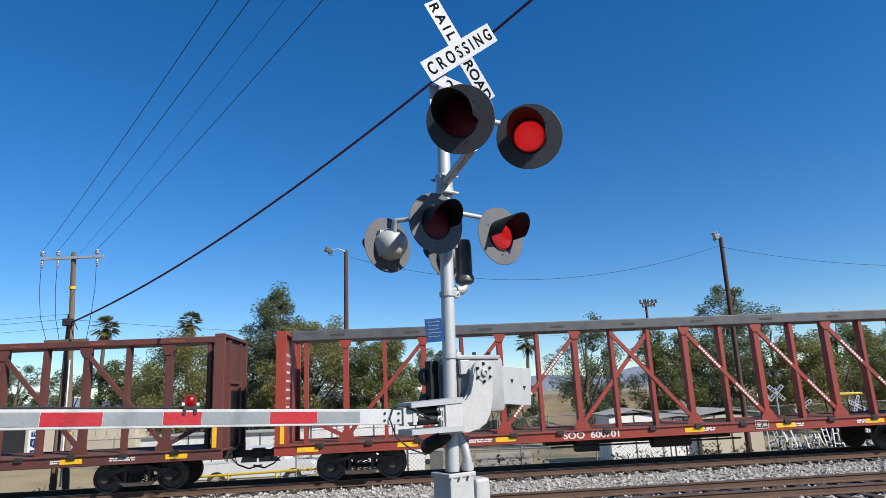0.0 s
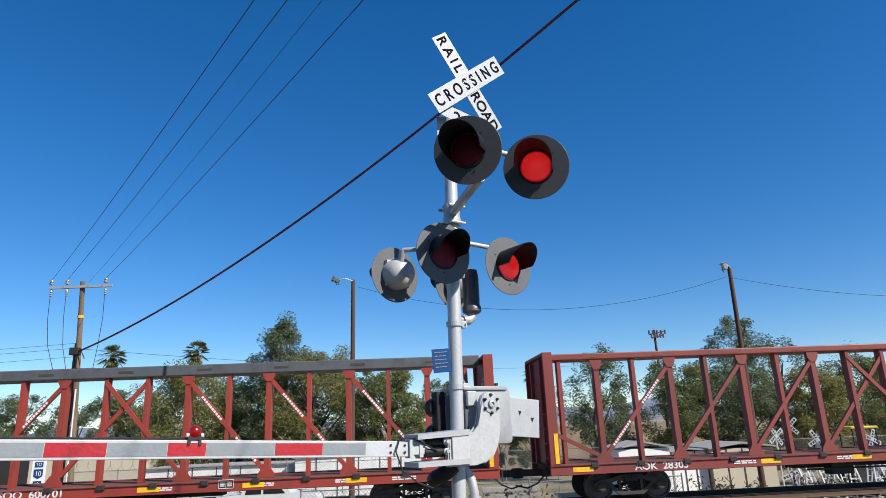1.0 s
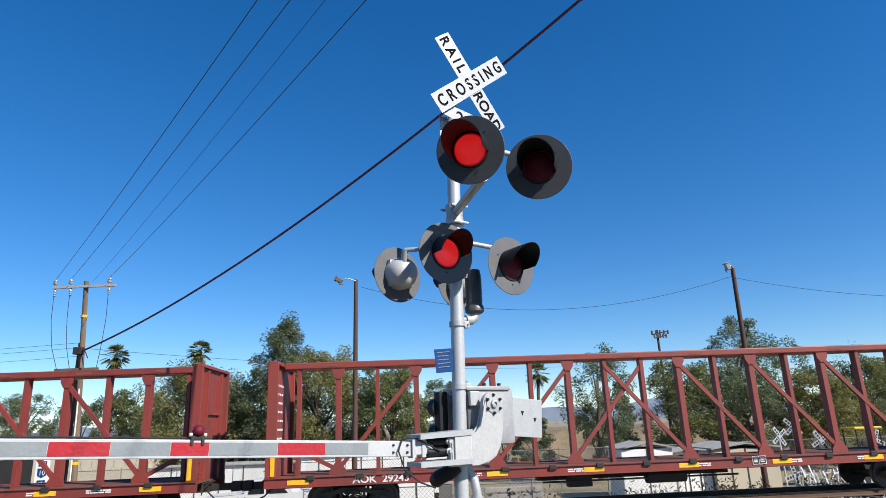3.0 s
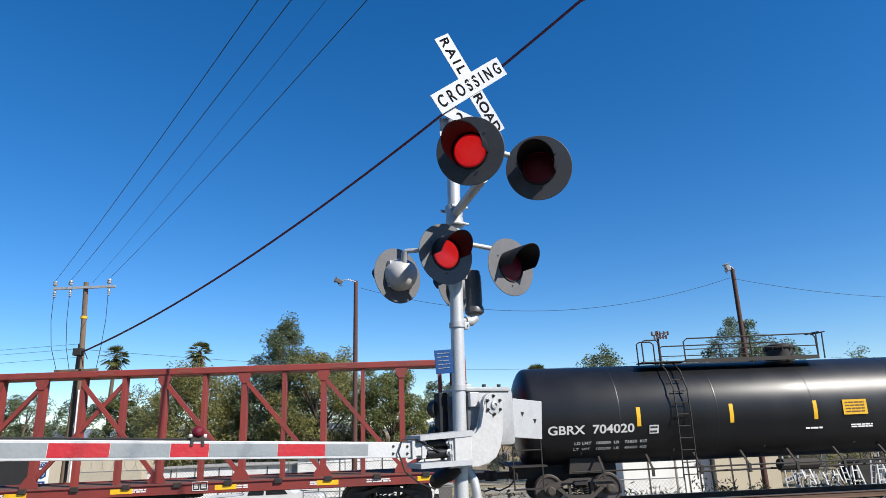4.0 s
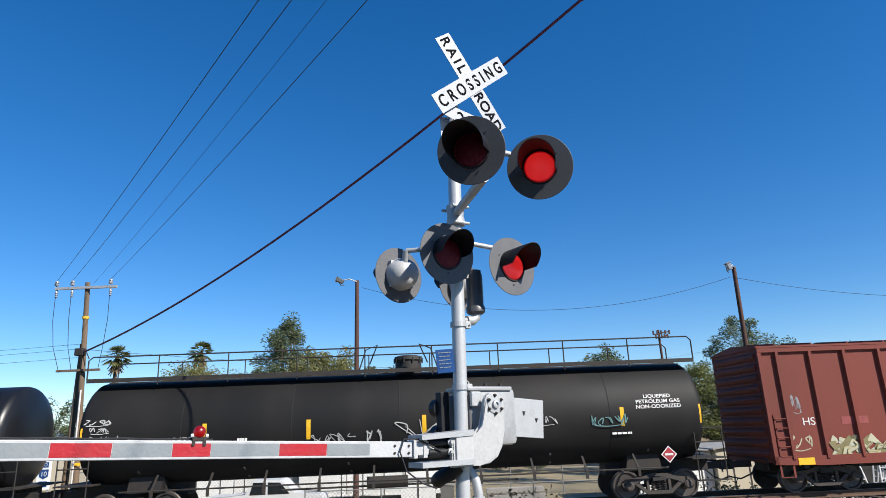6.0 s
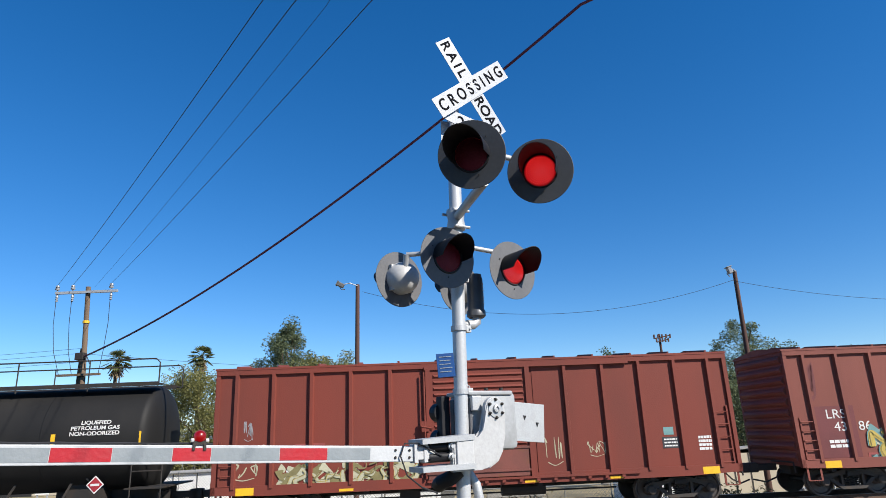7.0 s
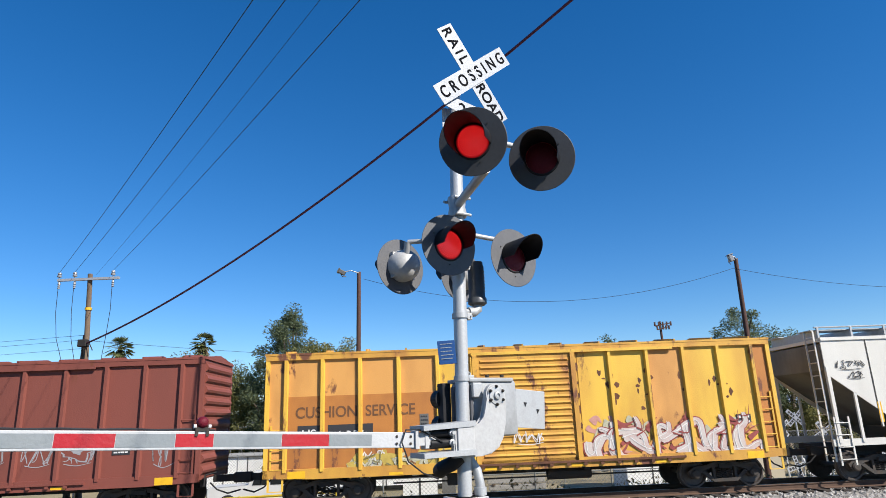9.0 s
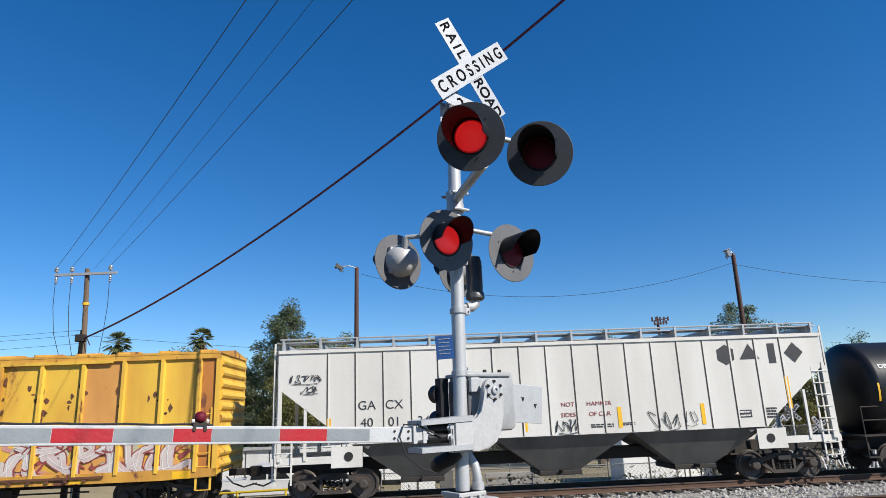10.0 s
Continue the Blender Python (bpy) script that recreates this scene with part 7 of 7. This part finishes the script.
def mountains():
    bm = bmesh.new()
    rng = random.Random(12)
    xs = [-3200 + 80 * i for i in range(81)]
    lo = [bm.verts.new((x, 2900, -20)) for x in xs]
    hi = []
    for i, x in enumerate(xs):
        h = 30 + 34 * abs(math.sin(x * 0.0019 + 0.6)) + 22 * math.sin(x * 0.0061) + rng.uniform(-7, 7)
        h += 55 * math.exp(-((x - 900) / 170) ** 2)
        hi.append(bm.verts.new((x, 2960, max(14, h))))
    back = [bm.verts.new((x, 3050, -20)) for x in xs]
    for i in range(len(xs) - 1):
        bm.faces.new((lo[i], lo[i + 1], hi[i + 1], hi[i]))
        bm.faces.new((hi[i], hi[i + 1], back[i + 1], back[i]))
    tagged(part("mountain_backdrop", bm, "mountain"), "far hazy blue mountain ridge", "mountain", kind="structure")
    # dry bank with a road along its top
    bm = bmesh.new()
    xs = [-70 + 2.5 * i for i in range(61)]
    rows = [(62, -1.7), (66, -1.0), (70, 0.6), (73, 1.6), (76, 1.8), (90, 1.8)]
    vs = [[bm.verts.new((x, y, z + (0.18 * math.sin(x * 0.7 + y) if 62 < y < 76 else 0))) for x in xs] for y, z in rows]
    for j in range(len(rows) - 1):
        for i in range(len(xs) - 1):
            bm.faces.new((vs[j][i], vs[j][i + 1], vs[j + 1][i + 1], vs[j + 1][i]))
    tagged(part("bank", bm, "dry_grass"), "dry brown grass bank below the raised road", "ground", kind="structure")
    bm = bmesh.new()
    for z in (2.35, 2.6):
        box(bm, -60, 80, 76.5, 76.6, z - 0.05, z + 0.05)
    x = -60
    while x < 80:
        box(bm, x - 0.06, x + 0.06, 76.5, 76.62, 1.7, 2.65)
        x += 3.0
    tagged(part("guard_rail", bm, "concrete"), "pale guard rail along the raised road", "guard rail", kind="structure")


mountains()


def house(name, label, x0, x1, y0, y1, z0, z1, wall, roof_h, overhang=0.15, panels=0, door=False):
    t = thing(name, label, "building", m=pose((x0 + x1) / 2, y0, z0))
    w, dpt, h = (x1 - x0) / 2, y1 - y0, z1 - z0
    bm = bmesh.new()
    box(bm, -w, w, 0, dpt, 0, h)
    wl = part("wall", bm, wall, t)
    bm = bmesh.new()
    prism(bm, [(-w - overhang, h), (0, h + roof_h), (w + overhang, h), (w + overhang, h + 0.07), (0, h + roof_h + 0.08), (-w - overhang, h + 0.07)], -overhang, dpt + overhang)
    part("roof", bm, "roof", t)
    for i in range(panels):
        x = -w + 2 * w * (i + 1) / (panels + 1)
        bm = bmesh.new()
        box(bm, x - 0.03, x + 0.03, -0.02, 0.0, 0, h)
        part("wall_seam", bm, "seam", wl)
    if door:
        bm = bmesh.new()
        box(bm, -0.45, 0.45, -0.03, 0.0, 0, 2.0)
        part("door", bm, "hopper_grey", wl)
    return t


house("shed", "white metal shed with a shallow gable roof", 8.5, 11.1, 34, 37, -1.6, 0.85, "white_wall", 0.28, panels=1)
house("shed", "white metal shed with upright seams", 11.3, 13.0, 34.2, 37, -1.6, 0.62, "white_wall", 0.1, panels=2)
house("building", "low beige building with a pale roof", 13.1, 16.3, 33.8, 38, -1.6, 0.70, "beige_wall", 0.22, panels=3)
house("cabinet", "white equipment cabinet with a grey door", -2.3, -0.9, 27.5, 28.4, -1.5, 0.25, "white_wall", 0.02, 0.04, 1, False)
house("cabinet", "grey steel equipment cabinet by the fence", -0.7, -0.15, 27.6, 28.3, -1.5, 0.05, "hopper_grey", 0.02, 0.04, 0, False)
house("building", "long white low building behind the fence", -9.2, -0.5, 39, 43, -1.3, 0.9, "white_wall", 0.1, panels=6)
lb = house("building", "beige walled building with a dark open bay", -35.0, -21.2, 45, 52, -0.7, 1.55, "beige_wall", 0.05, 0.1)
# the bay is a flat dark slab on the wall, its inner shade painted
bm = bmesh.new()
box(bm, -5.5, -0.6, -0.05, 0.0, 0.0, 2.0)
part("bay", bm, "dark_open", lb, "dark open bay")

# stacked grey concrete rails
for i in range(5):
    bm = bmesh.new()
    box(bm, -1.1, 1.3, 0, 0.3, 0, 0.2, bevel=0.02)
    tagged(part("concrete_beam", bm, "concrete"), "grey concrete beam in a stack", "beam", "stacked beams").matrix_basis = pose(2.3 + 0.04 * (i % 2), 28.2, -1.55 + 0.27 * i + 0.07)
bm = bmesh.new()
for x in (1.45, 2.3, 3.2):
    for i in range(5):
        box(bm, x - 0.06, x + 0.06, 28.15, 28.5, -1.55 + 0.27 * i, -1.55 + 0.27 * i + 0.068)
tagged(part("spacer", bm, "wood_pole"), "wooden spacers between stacked beams", "spacer", kind="stuff")

# road sign board: blue route shield plates on posts
sg = thing("road_sign", "white board with three small blue route plates", "road sign", m=pose(-24.9, 40, -0.6))
bm = bmesh.new()
box(bm, -0.42, 0.42, 0, 0.03, 0.3, 2.0)
bd = part("board", bm, "white_wall", sg)
for z, h, w in ((1.72, 0.3, 0.5), (1.18, 0.55, 0.56), (0.62, 0.32, 0.5)):
    bm = bmesh.new()
    prism(bm, [(-w / 2, z + h / 2), (w / 2, z + h / 2), (w / 2 * 0.95, z - h * 0.25), (0, z - h / 2), (-w / 2 * 0.95, z - h * 0.25)] if h > 0.5 else [(-w / 2, z + h / 2), (w / 2, z + h / 2), (w / 2, z - h / 2), (-w / 2, z - h / 2)], -0.02, -0.002)
    part("plate", bm, "sign_blue", bd, "blue route plate")
lettering("TO", 0.26, "letter_white", bd, pose(0, -0.024, 1.72))
lettering("10", 0.4, "letter_white", bd, pose(0, -0.024, 1.18))
bm = bmesh.new()
prism(bm, [(-0.16, 0.58), (0.02, 0.58), (0.02, 0.52), (0.16, 0.62), (0.02, 0.72), (0.02, 0.66), (-0.16, 0.66)], -0.026, -0.022)
part("arrow", bm, "letter_white", bd)
for x in (-0.3, 0.3):
    bm = bmesh.new()
    box(bm, x - 0.04, x + 0.04, 0.03, 0.1, 0, 1.9)
    part("post", bm, "galv", sg)


def fence(x0, x1, y, z0, h, wire, label):
    t = thing("chain_link_fence", label, "fence", m=pose(x0, y, z0))
    n = int((x1 - x0) / 3.0)
    for i in range(n + 1):
        bm = bmesh.new()
        x = (x1 - x0) * i / n
        tube(bm, [(x, 0, 0), (x, 0, h + 0.1)], 0.03, 8)
        part("post", bm, "fence", t)
    bm = bmesh.new()
    tube(bm, [(0, 0, h), (x1 - x0, 0, h)], 0.022, 6)
    part("top_rail", bm, "fence", t)
    bm = bmesh.new()
    step = 0.16
    x = -h
    while x < x1 - x0:
        a, b = max(0, x), min(x1 - x0, x + h)
        if b > a:
            beam(bm, (a, 0, a - x), (b, 0, b - x), 0.008, 0.008)
            beam(bm, (a, 0, h - (a - x)), (b, 0, h - (b - x)), 0.008, 0.008)
        x += step
    tagged(part("mesh", bm, "fence", t), kind="stuff")
    if wire:
        bm = bmesh.new()
        pts = [((x1 - x0) * i / (n * 40), 0.28 * math.cos(i * 0.785), h + 0.25 + 0.28 * math.sin(i * 0.785)) for i in range(n * 40)]
        tube(bm, pts, 0.01, 4, caps=False)
        tagged(part("razor_wire", bm, "fence", t, "coiled razor wire"), kind="stuff")
    return t


fence(-22, -3, 37.5, -1.0, 1.7, True, "chain-link fence topped with coiled razor wire")
fence(-3, 40, 39.5, -1.6, 2.4, False, "tall chain-link fence round the yard")
fence(-6, 9, 26.5, -1.4, 1.5, False, "low chain-link fence by the cabinets")


def yellow_rail(x0, x1, y, z0):
    t = thing("barrier", "yellow pipe barrier beside the white pickups", "barrier", m=pose(x0, y, z0))
    for z in (0.35, 0.9):
        bm = bmesh.new()
        tube(bm, [(0, 0, z), (x1 - x0, 0, z + 0.12)], 0.045, 8)
        part("rail", bm, "yellow_paint", t)
    n = int((x1 - x0) / 1.8)
    for i in range(n + 1):
        x = (x1 - x0) * i / n
        bm = bmesh.new()
        tube(bm, [(x, 0, 0), (x, 0, 1.0)], 0.045, 8)
        part("post", bm, "yellow_paint", t)


yellow_rail(-10.5, -4.8, 26.2, -1.3)


def pickup(x, y, z0, yaw, label):
    t = thing("pickup_truck", label, "pickup truck", "parked vehicles", pose(x, y, z0, 0, 0, yaw))
    bm = bmesh.new()
    prism(bm, [(-2.6, 0.45), (2.6, 0.45), (2.65, 0.85), (2.5, 1.05), (1.35, 1.12), (0.75, 1.72), (-0.55, 1.75), (-0.75, 1.12), (-2.6, 1.1)], -0.9, 0.9)
    bmesh.ops.bevel(bm, geom=bm.edges[:], offset=0.05, segments=2, affect="EDGES")
    part("body", bm, "truck_white", t, smooth=True)
    for y2 in (-0.905, 0.905):
        for pts in ([(1.15, 1.15), (0.72, 1.62), (0.2, 1.65), (0.2, 1.15)], [(0.1, 1.15), (0.1, 1.65), (-0.45, 1.66), (-0.6, 1.15)]):
            bm = bmesh.new()
            prism(bm, pts, y2 - 0.01, y2 + 0.01)
            part("window", bm, "glass_dark", t)
    for x2 in (-1.65, 1.7):
        for y2 in (-0.85, 0.85):
            bm = bmesh.new()
            lathe(bm, [(0, -0.12), (0.2, -0.12), (0.37, -0.12), (0.4, -0.08), (0.4, 0.08), (0.37, 0.12), (0.2, 0.12), (0, 0.1)], 20, Matrix.Translation((x2, y2, 0.4)) @ Matrix.Rotation(radians(90), 4, "X"))
            wh = part("wheel", bm, "rubber", t, smooth=True)
            bm = bmesh.new()
            lathe(bm, [(0, -0.13), (0.2, -0.125), (0.22, -0.1)], 16, Matrix.Translation((x2, y2, 0.4)) @ Matrix.Rotation(radians(90 if y2 < 0 else -90), 4, "X") @ Matrix.Scale(-1, 4, (0, 0, 1)))
            part("rim", bm, "galv", wh)


pickup(-8.6, 30.5, -1.35, 3, "white pickup truck parked behind the yellow barrier")
house("building", "long white low shed behind the razor wire", -18.5, -9.8, 40, 43, -1.2, 0.55, "white_wall", 0.06, panels=5)


def white_frame(x, y, z0, kind, yaw, lean, h):
    """Spare white crossing gear standing in the yard: trestles, ladders and crossbucks."""
    if kind == 0:
        t = thing("trestle", "white painted steel trestle in the yard", "trestle", "white frames in the yard", pose(x, y, z0, 0, 0, yaw))
        for s in (-1, 1):
            bm = bmesh.new()
            beam(bm, (0.35 * s, -0.3, 0), (0.12 * s, 0, h), 0.06, 0.06)
            part("leg", bm, "truck_white", t)
            bm = bmesh.new()
            beam(bm, (0.35 * s, 0.3, 0), (0.12 * s, 0, h), 0.06, 0.06)
            part("leg", bm, "truck_white", t)
        for k in range(3):
            bm = bmesh.new()
            f = 0.25 + 0.3 * k
            beam(bm, (-0.35 + 0.23 * f, -0.3 + 0.3 * f, h * f), (0.35 - 0.23 * f, -0.3 + 0.3 * f, h * f), 0.05, 0.05)
            part("bar", bm, "truck_white", t)
    elif kind == 1:
        t = thing("crossbuck", "white spare crossbuck sign leaning in the yard", "sign", "spare crossbucks", pose(x, y, z0, 0, 0, yaw))
        bm = bmesh.new()
        tube(bm, [(0, 0.05, 0), (0, 0.05, h)], 0.05, 8)
        part("post", bm, "alu", t)
        for a in (-45 + lean, 45 + lean):
            bm = bmesh.new()
            box(bm, -0.6, 0.6, -0.01, 0.01, -0.11, 0.11)
            b = part("blade", bm, "sign_white", t)
            b.matrix_basis = pose(0, -0.01 if a > 0 else 0.012, h - 0.3, 0, a, 0)
            bm = bmesh.new()
            for x0, x1 in ((-0.5, -0.38), (-0.34, -0.22), (-0.18, -0.1), (0.12, 0.2), (0.24, 0.36), (0.4, 0.52)):
                box(bm, x0, x1, -0.014, -0.011, -0.06, 0.06)
            tagged(part("print", bm, "letter_dark", b), kind="stuff")
    else:
        t = thing("ladder", "white ladder leaning in the yard", "ladder", "white frames in the yard", pose(x, y, z0, 0, 0, yaw) @ pose(0, 0, 0, -14, lean, 0))
        for s in (-0.2, 0.2):
            bm = bmesh.new()
            beam(bm, (s, 0, 0), (s, 0, h), 0.04, 0.07)
            part("stile", bm, "truck_white", t)
        for k in range(int(h / 0.3)):
            bm = bmesh.new()
            tube(bm, [(-0.2, 0, 0.2 + 0.3 * k), (0.2, 0, 0.2 + 0.3 * k)], 0.02, 6)
            part("rung", bm, "truck_white", t)


rng0 = random.Random(77)
for i in range(16):
    x = 16.9 + 0.42 * i + rng0.uniform(-0.15, 0.15)
    white_frame(x, 32.0 + rng0.uniform(-0.5, 1.4), -1.62, (0, 2, 0, 0, 2)[i % 5], rng0.uniform(-30, 30), rng0.uniform(-12, 12), rng0.uniform(1.1, 1.7))
for x, y, h, yaw, lean in ((18.6, 38, 3.0, 20, 10), (19.6, 38.3, 3.5, -5, 0), (20.9, 38, 2.7, 0, 15), (16.6, 33, 1.3, 10, 30), (24.0, 38, 2.6, 12, -20)):
    white_frame(x, y, -1.62, 1, yaw, lean, h)

# dry weeds and brush between the track and the fences
rng = np.random.default_rng(41)
tufts = []
for k in range(260):
    x, y = rng.uniform(-16, 26), 24.3 + 9.5 * rng.random() ** 1.4
    r = rng.uniform(0.12, 0.42)
    tufts.append(leaf_cloud(rng, (x, y, ground_z(x, y) + r * 0.7), (r * 1.3, r, r * rng.uniform(0.7, 1.6)), 34, 0.17, -0.9))
verts = np.concatenate(tufts)
me = bpy.data.meshes.new("dry_brush")
me.from_pydata(verts.tolist(), [], np.arange(len(verts)).reshape(-1, 4).tolist())
me.materials.append(MAT["dry_brush"])
tagged(new("dry_brush", me), "dry brown weeds and brush beside the railway", "brush", kind="stuff")

# tractor with a yellow canopy in the yard
tr = thing("tractor", "dark tractor with a yellow canopy", "tractor", m=pose(22.9, 37, -1.62))
bm = bmesh.new()
box(bm, -1.3, 0.9, -0.45, 0.45, 0.55, 1.35, bevel=0.06)
box(bm, 0.3, 1.5, -0.35, 0.35, 0.6, 1.5, bevel=0.06)
part("body", bm, "under", tr)
bm = bmesh.new()
box(bm, -1.0, 0.5, -0.7, 0.7, 2.95, 3.07, bevel=0.03)
part("canopy", bm, "yellow_paint", tr, "yellow canopy")
for x, y in ((-0.9, -0.6), (0.4, -0.6), (-0.9, 0.6), (0.4, 0.6)):
    bm = bmesh.new()
    tube(bm, [(x, y, 1.2), (x, y, 2.96)], 0.03, 6)
    part("canopy_post", bm, "under", tr)
for x, r in ((-0.7, 0.75), (1.1, 0.45)):
    for y in (-0.6, 0.6):
        bm = bmesh.new()
        lathe(bm, [(0, -0.15), (r * 0.6, -0.15), (r * 0.95, -0.17), (r, -0.1), (r, 0.1), (r * 0.95, 0.17), (r * 0.6, 0.15), (0, 0.15)], 20, Matrix.Translation((x, y, r)) @ Matrix.Rotation(radians(90), 4, "X"))
        part("wheel", bm, "rubber", tr, smooth=True)


# seconds at which the flasher passes the light from one side of each pair to the other
CHANGES = (0.33, 0.87, 1.51, 2.07, 2.71, 3.27, 3.87, 4.40, 5.06, 5.62, 6.23, 6.83, 7.40, 8.03, 8.63, 9.23, 9.83)


def lens_rows(first, place):
    """A lens turns half round at each change of the flasher, lit face out or in."""
    ang = 0.0 if first else 180.0
    rows = [(0.0, place @ pose(0, 0, 0, 0, 0, ang))]
    for t in CHANGES:
        for d in range(4):
            rows.append(((frame(t) + d - 1) / FPS, place @ pose(0, 0, 0, 0, 0, ang + 60 * d)))
        ang += 180
    rows.append((10.0, place @ pose(0, 0, 0, 0, 0, ang)))
    return rows


def motions():
    """The train rolls past from right to left and its wheels turn; the crossing lamps flash by turns."""
    for car, mid in CARS:
        walk(car, [(t / 2, on_track(mid - SPEED * t / 2 - GAIN * t * t / 8)) for t in range(21)])
    for lens, first in FLASH:
        walk(lens, lens_rows(first, Matrix()))
    walk(GATE_LENS, lens_rows(True, pose(LAMP_X, -0.005, 0.128)))
    for axle in AXLES:
        x = axle.matrix_basis.translation.x
        rows = []
        for k in range(301):
            t = k / 30
            turn = -math.degrees((SPEED * t + GAIN * t * t / 2) / 0.42)
            rows.append((t, pose(x, 0, 0.42, 0, turn, 0)))
        walk(axle, rows)


motions()
